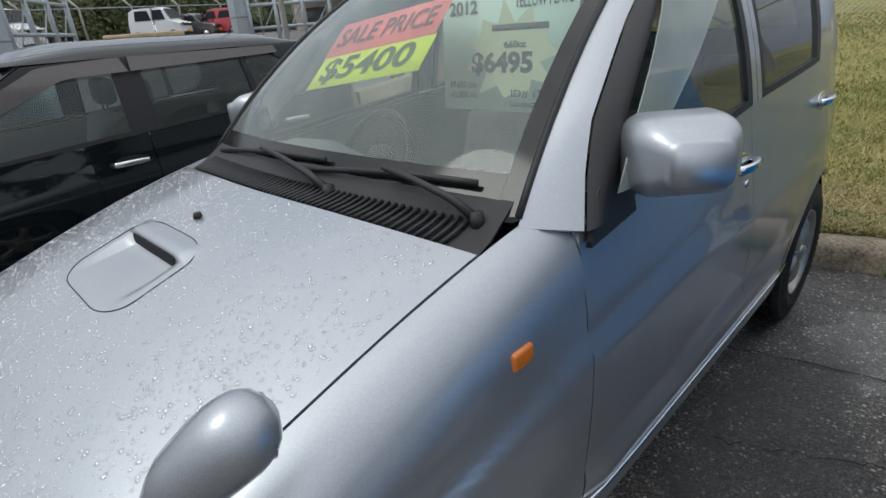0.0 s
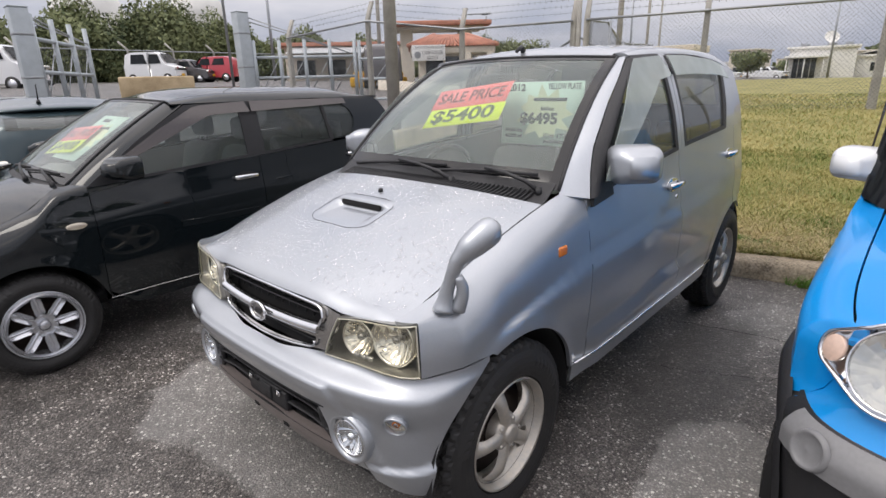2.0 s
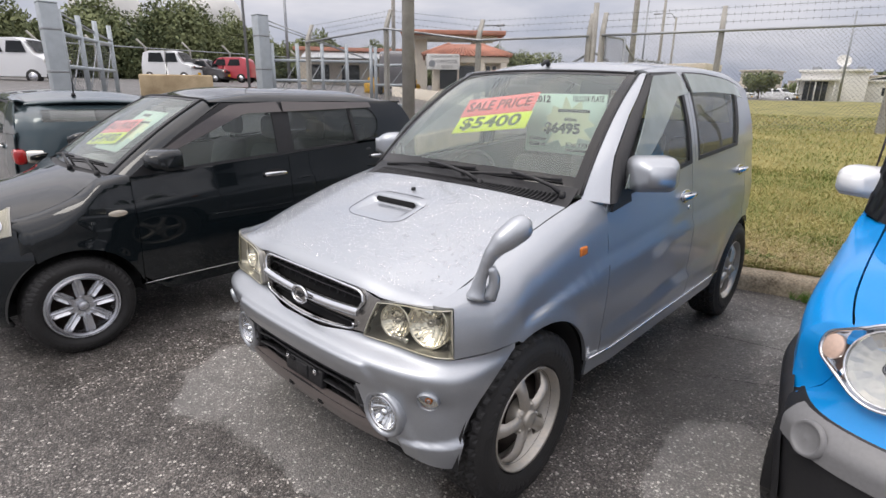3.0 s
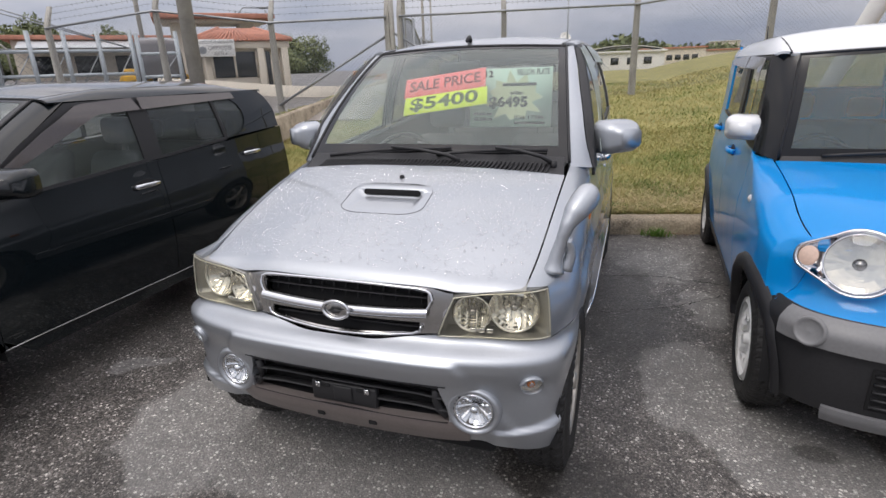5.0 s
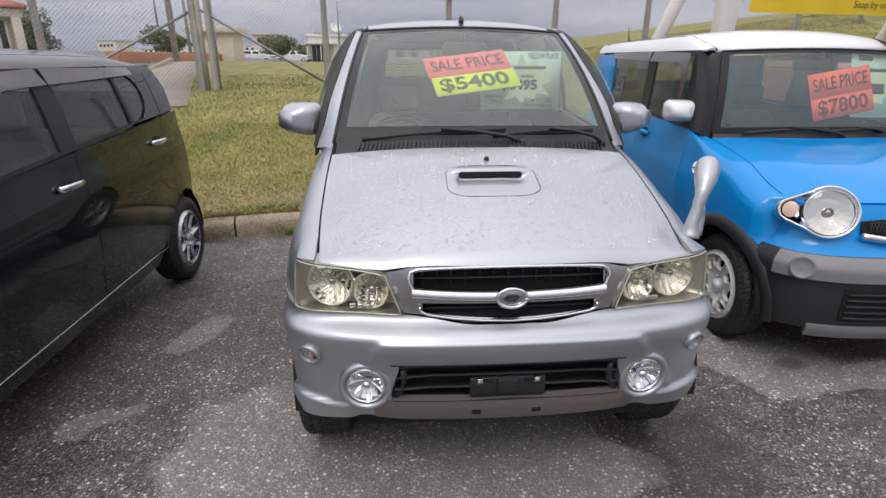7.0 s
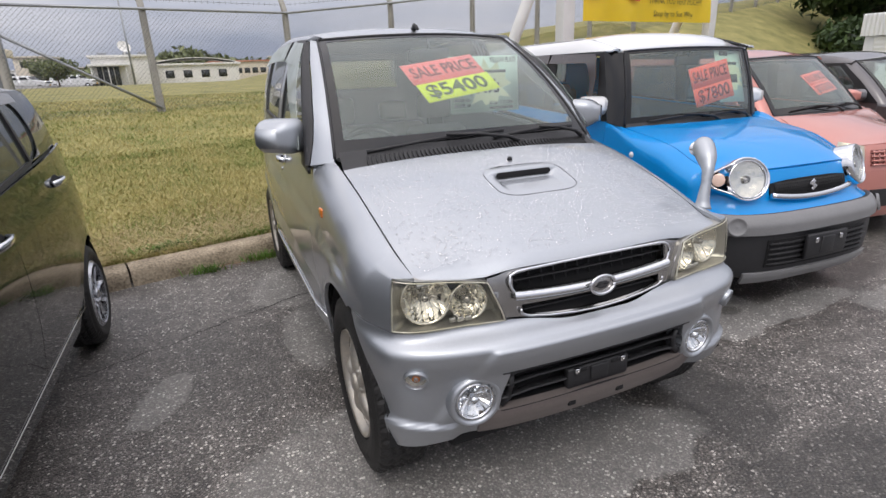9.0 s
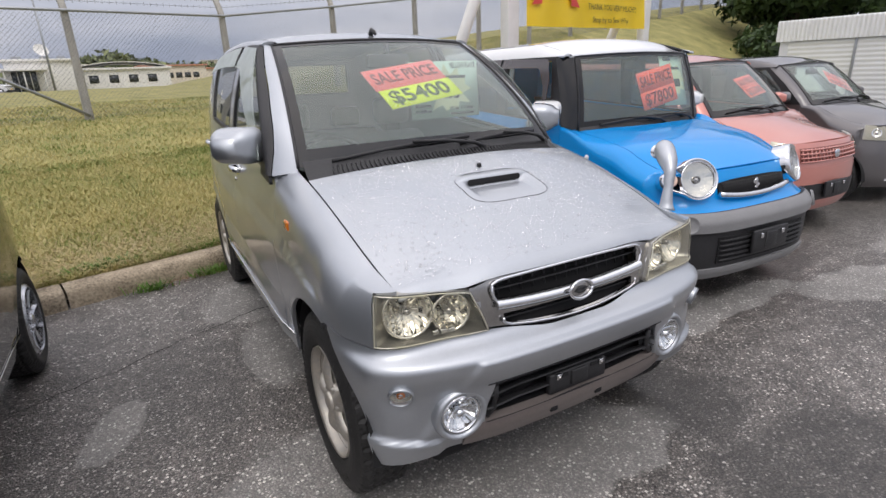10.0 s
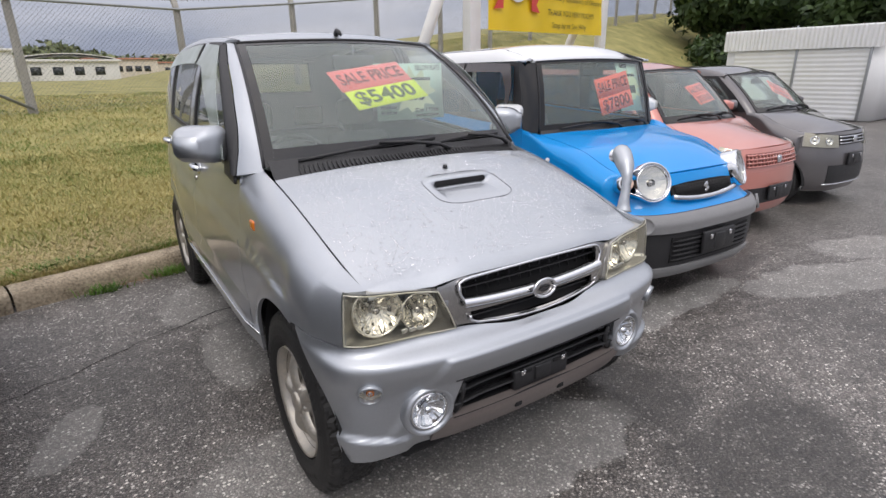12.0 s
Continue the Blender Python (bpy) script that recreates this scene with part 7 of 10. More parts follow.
    l.new(off.outputs["Vector"], moved.inputs[1])
    last = None
    for x, y, a, c, turn in ((-0.42, 0.46, 0.84, 0.50, 0), (-0.80, 0.36, 0.46, 0.50, 0), (0.22, 0.14, 0.42, 0.20, 0), (-0.68, 1.68, 0.17, 0.40, -8), (-0.60, 2.52, 0.36, 0.46, -20), (2.05, 0.72, 0.58, 0.12, 0), (1.55, 0.84, 0.32, 0.25, 20),
                             (1.20, 1.20, 0.22, 0.44, 0), (1.36, 2.15, 0.13, 0.32, 0), (1.10, 2.90, 0.26, 0.42, -20), (-1.2, 3.22, 2.2, 0.10, 14), (3.3, 0.35, 0.9, 0.26, -12), (5.0, 0.3, 1.2, 0.35, -20), (2.6, -1.6, 0.7, 0.3, 30), (4.4, -1.2, 0.5, 0.35, -20), (6.4, -0.6, 1.4, 0.35, 5), (-1.9, -0.9, 0.3, 0.12, 30), (-1.45, 1.35, 0.22, 0.10, 60), (-1.62, 0.62, 0.16, 0.07, 40), (-3.2, -1.9, 0.9, 0.5, 0)):
        mp = n.new("ShaderNodeMapping")
        mp.vector_type = "TEXTURE"
        mp.inputs["Location"].default_value, mp.inputs["Rotation"].default_value, mp.inputs["Scale"].default_value = (x, y, 0), (0, 0, radians(turn)), (a, c, 1)
        l.new(moved.outputs["Vector"], mp.inputs["Vector"])
        ln = n.new("ShaderNodeVectorMath")
        ln.operation = "LENGTH"
        l.new(mp.outputs["Vector"], ln.inputs[0])
        edge = n.new("ShaderNodeMapRange")
        edge.inputs["From Min"].default_value, edge.inputs["From Max"].default_value = 0.94, 1.04
        edge.inputs["To Min"].default_value, edge.inputs["To Max"].default_value = 1.0, 0.0
        l.new(ln.outputs["Value"], edge.inputs["Value"])
        if last is None:
            last = edge.outputs["Result"]
        else:
            mx = n.new("ShaderNodeMath")
            mx.operation = "MAXIMUM"
            l.new(last, mx.inputs[0])
            l.new(edge.outputs["Result"], mx.inputs[1])
            last = mx.outputs[0]
    skim = n.new("ShaderNodeMixRGB")
    skim.blend_type, skim.inputs["Fac"].default_value = "MIX", 0.42
    skim.inputs["Color2"].default_value = (0.30, 0.295, 0.285, 1)
    lift = n.new("ShaderNodeMixRGB")
    lift.blend_type, lift.inputs["Fac"].default_value = "MULTIPLY", 1.0
    lift.inputs["Color2"].default_value = (1.45, 1.46, 1.46, 1)
    l.new(toned.outputs["Color"], lift.inputs["Color1"])
    l.new(lift.outputs["Color"], skim.inputs["Color1"])
    final = n.new("ShaderNodeMixRGB")
    l.new(last, final.inputs["Fac"])
    l.new(toned.outputs["Color"], final.inputs["Color1"])
    l.new(skim.outputs["Color"], final.inputs["Color2"])
    # oil spot, damp stains, and shade painted along the silver car's side
    damp_shade = None
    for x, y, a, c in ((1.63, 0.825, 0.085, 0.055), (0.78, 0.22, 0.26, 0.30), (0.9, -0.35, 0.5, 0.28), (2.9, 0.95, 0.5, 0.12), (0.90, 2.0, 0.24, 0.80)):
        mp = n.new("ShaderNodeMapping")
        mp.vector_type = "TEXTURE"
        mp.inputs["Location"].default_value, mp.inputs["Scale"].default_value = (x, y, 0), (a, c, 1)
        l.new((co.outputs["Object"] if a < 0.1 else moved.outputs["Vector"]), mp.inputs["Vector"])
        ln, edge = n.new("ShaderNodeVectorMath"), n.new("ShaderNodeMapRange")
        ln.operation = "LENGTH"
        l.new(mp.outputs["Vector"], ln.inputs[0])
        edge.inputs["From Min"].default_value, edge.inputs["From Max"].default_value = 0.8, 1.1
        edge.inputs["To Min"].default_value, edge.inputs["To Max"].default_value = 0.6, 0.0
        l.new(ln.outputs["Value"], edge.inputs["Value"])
        if damp_shade is None:
            damp_shade = edge.outputs["Result"]
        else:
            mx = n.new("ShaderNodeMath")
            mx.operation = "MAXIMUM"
            l.new(damp_shade, mx.inputs[0])
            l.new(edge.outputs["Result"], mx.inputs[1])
            damp_shade = mx.outputs[0]
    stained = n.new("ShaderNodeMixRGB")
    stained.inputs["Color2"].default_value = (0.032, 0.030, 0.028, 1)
    l.new(damp_shade, stained.inputs["Fac"])
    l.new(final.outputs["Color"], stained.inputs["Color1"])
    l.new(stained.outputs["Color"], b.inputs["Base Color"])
    rough = n.new("ShaderNodeMapRange")
    rough.inputs["To Min"].default_value, rough.inputs["To Max"].default_value = 0.42, 0.75
    l.new(last, rough.inputs["Value"])
    l.new(rough.outputs["Result"], b.inputs["Roughness"])
    bump = n.new("ShaderNodeBump")
    bump.inputs["Strength"].default_value, bump.inputs["Distance"].default_value = 0.8, 0.004
    bump.invert = True
    l.new(stones.outputs["Distance"], bump.inputs["Height"])
    l.new(bump.outputs["Normal"], b.inputs["Normal"])
    return m


def height_sheet(name, xs, ys, z_at, material, label, category):
    bm = bmesh.new()
    vs = [[bm.verts.new((x, y, z_at(x, y))) for y in ys] for x in xs]
    for i in range(len(xs) - 1):
        for j in range(len(ys) - 1):
            bm.faces.new((vs[i][j], vs[i + 1][j], vs[i + 1][j + 1], vs[i][j + 1]))
    return tagged(part(name, bm, material), label, category, kind="structure")


xs = sorted(set([-900, -400, -200, -120, 80, 150, 300, 900] + list(np.round(np.linspace(-90, 60, 76), 2)) + [-5.61, -5.59]))
ys = sorted(set([-600, -300, -150, -80, -40, -25, -15, 60, 90, 150, 250, 500, 900] + list(np.round(np.linspace(-10, 40, 51), 2))))
ASPHALT = asphalt_material()
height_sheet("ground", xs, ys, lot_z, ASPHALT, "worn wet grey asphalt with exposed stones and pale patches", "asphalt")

# fine cracks in the asphalt
CRACK = surface("crack_shadow", (0.012, 0.011, 0.010), 0.9, vary=0.3)
rng = random.Random(5)


def crack(points, wide):
    bm = bmesh.new()
    pts = resample(points, 60)
    prev = None
    for i, (x, y) in enumerate(pts):
        dx, dy = rng.uniform(-0.018, 0.018), rng.uniform(-0.018, 0.018)
        t = pts[min(i + 1, 59)] - pts[max(i - 1, 0)]
        t = np.array((-t[1], t[0])) / (np.linalg.norm(t) + 1e-9)
        w = wide * rng.uniform(0.3, 1.2)
        c = np.array((x + dx, y + dy))
        cur = [bm.verts.new((*(c + t * w), lot_x(x) + 0.004)), bm.verts.new((*(c - t * w), lot_x(x) + 0.004))]
        if prev:
            bm.faces.new((prev[0], prev[1], cur[1], cur[0]))
        prev = cur
    bmesh.ops.recalc_face_normals(bm, faces=bm.faces)
    tagged(part("asphalt_crack", bm, CRACK), "thin dark crack running across the asphalt", "crack", "cracks", "structure")


crack([(-2.4, 1.55), (-1.49, 1.89), (-0.9, 2.2), (-0.44, 2.36), (0.5, 2.5), (1.1, 2.62), (1.7, 2.55)], 0.004)
crack([(0.75, 1.9), (1.2, 2.1), (1.6, 2.5)], 0.003)
crack([(2.6, -1.2), (3.4, -0.7), (4.6, -0.6), (6.0, -0.2)], 0.004)

# lawn
GRASS_SOIL = surface("turf", (0.190, 0.215, 0.055), 0.95, vary=0.5, scale=1.6, fine=55.0, bump=0.8, bump_scale=60, tint=(0.27, 0.235, 0.09))
us = list(np.round(np.concatenate([np.linspace(-5.6, 8, 80), np.linspace(8.6, 50, 50), [60, 80, 120, 200, 400, 900]]), 3))
ds = list(np.round(np.concatenate([np.linspace(0.045, 3, 26), np.linspace(3.2, 14, 40), [16, 19, 23, 28, 34, 42, 55, 75, 110, 200, 500, 900]]), 3))
bm = bmesh.new()
vs = [[bm.verts.new((x - (max(0, d - 5.5) * 0.30 if x < -4.5 else 0), kerb_y(x) + d, lawn_z(x, kerb_y(x) + d))) for d in ds] for x in us]
for i in range(len(us) - 1):
    for j in range(len(ds) - 1):
        bm.faces.new((vs[i][j], vs[i + 1][j], vs[i + 1][j + 1], vs[i][j + 1]))
tagged(part("lawn", bm, GRASS_SOIL), "mown green lawn with straw-coloured dry patches, rising from the kerb", "lawn", kind="structure")


def blades(name, count, area, tall, lean, colours, material, label, category, z_at, seed, wide=0.004, clump=None):
    """Many single grass blades as one mesh; area gives a random root."""
    r = np.random.RandomState(seed)
    x, y = area(r, count)
    z = z_at(x, y)
    h = tall * r.uniform(0.45, 1.2, count)
    a, w = r.uniform(0, math.tau, count), wide * r.uniform(0.6, 1.4, count)
    lx, ly = r.normal(0, 1, count) * lean * h, r.normal(0, 1, count) * lean * h
    c, s = np.cos(a) * w, np.sin(a) * w
    rows = [(x - c, y - s, z - 0.01), (x + c, y + s, z - 0.01), (x + lx * 0.5 + c * 0.7, y + ly * 0.5 + s * 0.7, z + h * 0.65), (x + lx * 0.5 - c * 0.7, y + ly * 0.5 - s * 0.7, z + h * 0.65), (x + lx, y + ly, z + h)]
    verts = np.stack([np.stack(q, 1) for q in rows], 1).reshape(-1, 3)
    i = np.arange(count)[:, None] * 5
    tri = np.concatenate([i + (0, 1, 2), i + (0, 2, 3), i + (3, 2, 4)], 0)
    me = bpy.data.meshes.new(name)
    me.from_pydata(verts, [], tri)
    me.materials.append(material)
    return tagged(new(name, me), label, category, kind="stuff")


def leaf_material(name, dark, lite, rough=0.7, patch=0.35):
    """Leaf colour varied leaf by leaf and in broad patches."""
    m, n, l, b = nodes_of(name)
    geo, co, nz = n.new("ShaderNodeNewGeometry"), n.new("ShaderNodeTexCoord"), n.new("ShaderNodeTexNoise")
    nz.inputs["Scale"].default_value, nz.inputs["Detail"].default_value = patch, 4.0
    l.new(co.outputs["Object"], nz.inputs["Vector"])
    mix = n.new("ShaderNodeMath")
    mix.operation, mix.inputs[2].default_value = "MULTIPLY_ADD", -0.95
    mix.inputs[1].default_value = 2.9
    l.new(nz.outputs["Fac"], mix.inputs[0])
    add = n.new("ShaderNodeMath")
    add.operation, add.inputs[1].default_value = "MULTIPLY_ADD", 0.65
    l.new(geo.outputs["Random Per Island"], add.inputs[0])
    half = n.new("ShaderNodeMath")
    half.operation, half.inputs[1].default_value = "MULTIPLY", 0.6
    l.new(mix.outputs[0], half.inputs[0])
    l.new(half.outputs[0], add.inputs[2])
    ramp = n.new("ShaderNodeValToRGB")
    ramp.color_ramp.elements[0].position, ramp.color_ramp.elements[0].color = 0.1, (*dark, 1)
    ramp.color_ramp.elements[1].position, ramp.color_ramp.elements[1].color = 0.85, (*lite, 1)
    l.new(add.outputs[0], ramp.inputs["Fac"])
    l.new(ramp.outputs["Color"], b.inputs["Base Color"])
    b.inputs["Roughness"].default_value = rough
    b.inputs["Subsurface Weight"].default_value = 0.0
    return m


GRASS = leaf_material("grass_blades", (0.105, 0.190, 0.024), (0.48, 0.41, 0.17), 0.7, 1.3)
STRAW = leaf_material("dry_straw", (0.36, 0.27, 0.13), (0.58, 0.47, 0.27), 0.8, 1.0)
WEED = leaf_material("weed_leaves", (0.05, 0.12, 0.012), (0.14, 0.26, 0.04), 0.6, 3.0)


def near_lawn(r, n):
    x = r.uniform(-5.2, 5.0, n)
    return x, kerb_y(x) + 0.05 + 3.7 * r.uniform(0, 1, n) ** 1.4


def far_lawn(r, n):
    x = r.uniform(-6.0, 14.0, n)
    return x, kerb_y(x) + 3.4 + 7.0 * r.uniform(0, 1, n) ** 1.4


def verge(r, n):
    x = r.uniform(-5.0, 5.0, n)
    return x, kerb_y(x) + 0.05 + abs(r.normal(0, 0.5, n))


blades("grass", 170000, near_lawn, 0.045, 1.0, None, GRASS, "short green and yellowing lawn grass", "grass", lawn_z, 11, 0.0038)
blades("grass", 110000, far_lawn, 0.040, 1.1, None, GRASS, "short green and yellowing lawn grass", "grass", lawn_z, 12, 0.0055)
blades("dry_grass", 42000, verge, 0.055, 1.8, None, STRAW, "dry straw lying on the verge behind the kerb", "dry grass", lawn_z, 13, 0.0025)


def spots(centres, spread):
    def pick(r, n):
        c = np.array(centres)[r.randint(len(centres), size=n)]
        return c[:, 0] + r.normal(0, spread, n), kerb_y(c[:, 0]) + c[:, 1] + abs(r.normal(0, spread * 0.5, n))
    return pick


blades("weeds", 1100, spots([(-1.62, 0.12), (-1.45, 0.16), (0.6, 0.3), (2.2, 0.3), (-3.1, 0.2)], 0.09), 0.045, 1.0, None, WEED, "low bright green weeds along the kerb", "weeds", lawn_z, 14, 0.010)
blades("weeds", 420, spots([(1.12, -0.24), (-0.85, -0.24), (-0.70, -0.25), (-1.25, -0.25)], 0.06), 0.07, 0.8, None, WEED, "weeds growing in the gutter below the kerb", "weeds", lambda x, y: np.zeros_like(x), 15, 0.004)

# kerb of separate stones
CONCRETE = surface("weathered_concrete", (0.22, 0.170, 0.110), 0.9, vary=0.6, scale=5.0, fine=60, bump=1.0, bump_scale=55, tint=(0.36, 0.30, 0.22))
kerb = thing("kerb", pose(0, 0, 0), "weathered brown-grey concrete kerb with chipped joints and moss", "kerb", kind="structure")
x = -5.7
rk = random.Random(3)
while x < 14:
    ln = 1.95
    bm = bmesh.new()
    n = 26
    rows = []
    for i in range(n + 1):
        xx = x + ln * i / n
        yy = kerb_y(xx)
        wob = lambda s: 0.006 * noise.noise(Vector((xx * 6, s, 1.0))) + 0.008 * noise.noise(Vector((xx * 1.4, s, 4.0)))
        chip = 0.03 * max(0, noise.noise(Vector((xx * 3.1, 7.7, 0))) - 0.28)
        end = 0.018 * (1 - step(0, 0.05, min(i, n - i) / n))
        z0 = lot_x(xx)
        pr = [(-0.155 + wob(1), -0.06), (-0.150 + wob(2), 0.05), (-0.143 + wob(3) + chip * 0.3, 0.100 - chip), (-0.120 + chip, 0.128 - chip - end * 0.4), (-0.06, 0.137 + wob(5) - end * 0.3), (0.02, 0.138 + wob(6)), (0.055, 0.128 + wob(7)), (0.06, 0.0)]
        rows.append([Vector((xx - 0.24 * d, yy + d, z0 + h)) for d, h in pr])
    sheet(rows, 0.02, away=(x + 1, kerb_y(x + 1), -0.2), bm=bm)
    part("kerb_stone", bm, CONCRETE, kerb)
    x += ln + rk.uniform(0.008, 0.02)

# leaf litter in the gutter
LITTER = leaf_material("brown_litter", (0.10, 0.045, 0.02), (0.24, 0.14, 0.08), 0.9, 4.0)
r = np.random.RandomState(8)
verts, faces = [], []
for k in range(420):
    gx = r.choice([-1.0, -0.8, 1.3, -0.9]) + r.normal(0, 0.16)
    gy = kerb_y(gx) - 0.17 - abs(r.normal(0, 0.045))
    a, s = r.uniform(0, math.tau), r.uniform(0.008, 0.026)
    i = len(verts)
    z = lot_x(gx) + 0.004 + r.uniform(0, 0.012)
    verts += [(gx, gy, z), (gx + s * math.cos(a), gy + s * math.sin(a), z + r.uniform(0, 0.006)), (gx + s * 1.2 * math.cos(a + 0.35), gy + s * 1.2 * math.sin(a + 0.35), z + 0.003)]
    faces.append((i, i + 1, i + 2))
me = bpy.data.meshes.new("leaf_litter")
me.from_pydata(verts, [], faces)
me.materials.append(LITTER)
tagged(new("leaf_litter", me), "brown leaf litter lying in the gutter", "leaf litter", kind="stuff")


# ---- fences ----
POST = surface("weathered_concrete_post", (0.38, 0.365, 0.33), 0.9, vary=0.3, scale=4, bump=0.6, bump_scale=70)
GALV = surface("galvanised_steel", (0.33, 0.345, 0.36), 0.45, 0.7, vary=0.2, scale=8)
WIRE = surface("dull_fence_wire", (0.15, 0.16, 0.165), 0.6, 0.3, vary=0.2)
FU = Vector((0.9549, 0.2970, 0))
FN = Vector((-0.2970, 0.9549, 0))
F0 = Vector((-1.80, 10.15, 0))


def base_z(p):
    return lawn_z(p.x, p.y) if p.x > -5.2 else max(lot_x(p.x), 0.0) + (0.55 if p.x > -9 else 0.0)


def fence_post(p, top, out, group):
    z = base_z(p)
    bm = bmesh.new()
    rows = [(z - 0.3, 0.062, 0), (z, 0.062, 0), (z + (top - z) * 0.97, 0.050, 0), (top + 0.08, 0.048, 0.02), (top + 0.45, 0.040, 0.22)]
    rings = []
    for h, w, o in rows:
        c = Vector((p.x, p.y, h)) + out * o
        rings.append([bm.verts.new(c + FU * a * w + FN * b * w) for a, b in ((-1, -0.8), (-0.8, -1), (0.8, -1), (1, -0.8), (1, 0.8), (0.8, 1), (-0.8, 1), (-1, 0.8))])
    for a, b in zip(rings, rings[1:]):
        for k in range(8):
            bm.faces.new((a[k], a[(k + 1) % 8], b[(k + 1) % 8], b[k]))
    bm.faces.new(rings[-1])
    bmesh.ops.recalc_face_normals(bm, faces=bm.faces)
    return bm


def prisms(segments, radius):
    """Thin three-sided wires as one mesh."""
    verts, faces = [], []
    for a, b in segments:
        d = (b - a).normalized()
        s = d.cross(Vector((0.3, 0.5, 0.81))).normalized()
        w = d.cross(s)
        i = len(verts)
        for p in (a, b):
            for k in range(3):
                t = k * math.tau / 3
                verts.append(p + (s * math.cos(t) + w * math.sin(t)) * radius)
        for k in range(3):
            faces.append((i + k, i + (k + 1) % 3, i + 3 + (k + 1) % 3, i + 3 + k))
    me = bpy.data.meshes.new("wire")
    me.from_pydata([tuple(v) for v in verts], [], faces)
    return me


def chain_link(a, b, za, zb, ta, tb, cell=0.072):
    """Diamond mesh between two posts: feet at za, zb, heads at ta, tb."""
    L = (b - a).length
    segs = []
    def at(s, h):
        f = s / L
        return a + (b - a) * f + Vector((0, 0, lerp(lerp(za, zb, f), lerp(ta, tb, f), h)))
    H = (ta - za + tb - zb) / 2
    n = int((L + H) / cell)
    for lean in (1, -1):
        for k in range(n + 1):
            s0 = k * cell - (H if lean > 0 else 0)
            s1 = s0 + H * lean if lean > 0 else s0 - H
            p, q = (s0, 0.0), (s1, 1.0)
            lo, hi = min(p[0], q[0]), max(p[0], q[0])
            if hi <= 0 or lo >= L:
                continue
            def clip(s):
                return min(max(s, 0), L)
            pts = []
            for s in (clip(p[0]), clip(q[0])):
                t = (s - p[0]) / (q[0] - p[0])
                pts.append(at(s, t))
            segs.append((pts[0], pts[1]))
    return segs


def fence_run(points, label, height=1.74, wires=True, brace=(), out=None, cell=0.072, slim=False):
    out = out or FN
    root = thing("chain_link_fence", pose(0, 0, 0), label, "fence", "fences")
    tops = []
    for p in points:
        z = base_z(p)
        tops.append(z + height)
        if slim:
            bm = bmesh.new()
            rod(bm, (p.x, p.y, z - 0.2), (p.x, p.y, z + height + 0.03), 0.03, seg=10)
            part("fence_post", bm, GALV, root)
        else:
            part("fence_post", fence_post(p, z + height, out, ""), POST, root)
    bm = bmesh.new()
    tube(bm, [Vector((p.x, p.y, t)) - out * 0.07 for p, t in zip(points, tops)], 0.024, 8)
    part("top_rail", bm, GALV, root)
    segs = []
    for i in range(len(points) - 1):
        a, b = points[i] - out * 0.07, points[i + 1] - out * 0.07
        segs += chain_link(Vector((a.x, a.y, 0)), Vector((b.x, b.y, 0)), base_z(a) + 0.03, base_z(b) + 0.03, tops[i], tops[i + 1] + 0.02, cell)
    me = prisms(segs, 0.0021)
    me.materials.append(WIRE)
    o = new("wire_mesh", me)
    o.parent = root
    tagged(o, kind="stuff")
    if wires:
        for h, off in ((0.16, 0.05), (0.29, 0.12), (0.42, 0.20)):
            segs = []
            for i in range(len(points) - 1):
                a = Vector((points[i].x, points[i].y, tops[i] + h)) + out * off
                b = Vector((points[i + 1].x, points[i + 1].y, tops[i + 1] + h)) + out * off
                segs.append((a, b))
                n = int((b - a).length / 0.11)
                for k in range(n):
                    c = a.lerp(b, (k + 0.5) / n)
                    segs.append((c + Vector((0, 0.01, -0.028)), c + Vector((0, -0.01, 0.028))))
            me = prisms(segs, 0.0032)
            me.materials.append(WIRE)
            o = new("barbed_wire", me)
            o.parent = root
    for a, b in brace:
        bm = bmesh.new()
        rod(bm, a, b, 0.024, seg=8)
        part("brace", bm, GALV, root)
    return root


right_run = [F0 + FU * 2.66 * k for k in (-0.80, 0, 1, 2, 3, 4, 5, 6, 7, 8, 9, 10, 11, 12, 13)]
corner = F0 + FU * 2.66 * -0.86
cz = base_z(corner)
p0 = F0 - FN * 0.12
fence_run(right_run, "grey concrete-post chain-link fence with barbed wire along the lawn", brace=[(Vector((corner.x, corner.y, cz + 1.45)), Vector((p0.x, p0.y, base_z(p0) + 0.08)))])
left_run = [corner + FU * -2.5 * k for k in (0.04, 1, 1.95, 2.9)]
l1 = left_run[1]
fence_run(left_run, "chain-link fence with bent concrete posts beside the gate", brace=[(Vector((left_run[0].x, left_run[0].y, cz + 1.4)), Vector((l1.x, l1.y, base_z(l1) + 0.1)) - FN * 0.1)])
back_run = [corner + FN * 0.15 + FU * 0.22 + FN * 2.5 * k for k in (0, 1, 2, 3, 4, 5, 6)]
fence_run(back_run, "chain-link fence running away from the corner posts", wires=False, out=FU, cell=0.09, slim=True)
for d in (Vector((0.0, 0, 0)),):
    c = corner + d
    bm = bmesh.new()
    rod(bm, (c.x, c.y, cz - 0.2), (c.x, c.y, cz + 2.35), 0.058, 0.05, 12)
    tagged(part("corner_post", bm, POST), "thick round concrete corner post of the fence", "fence post", "corner posts")

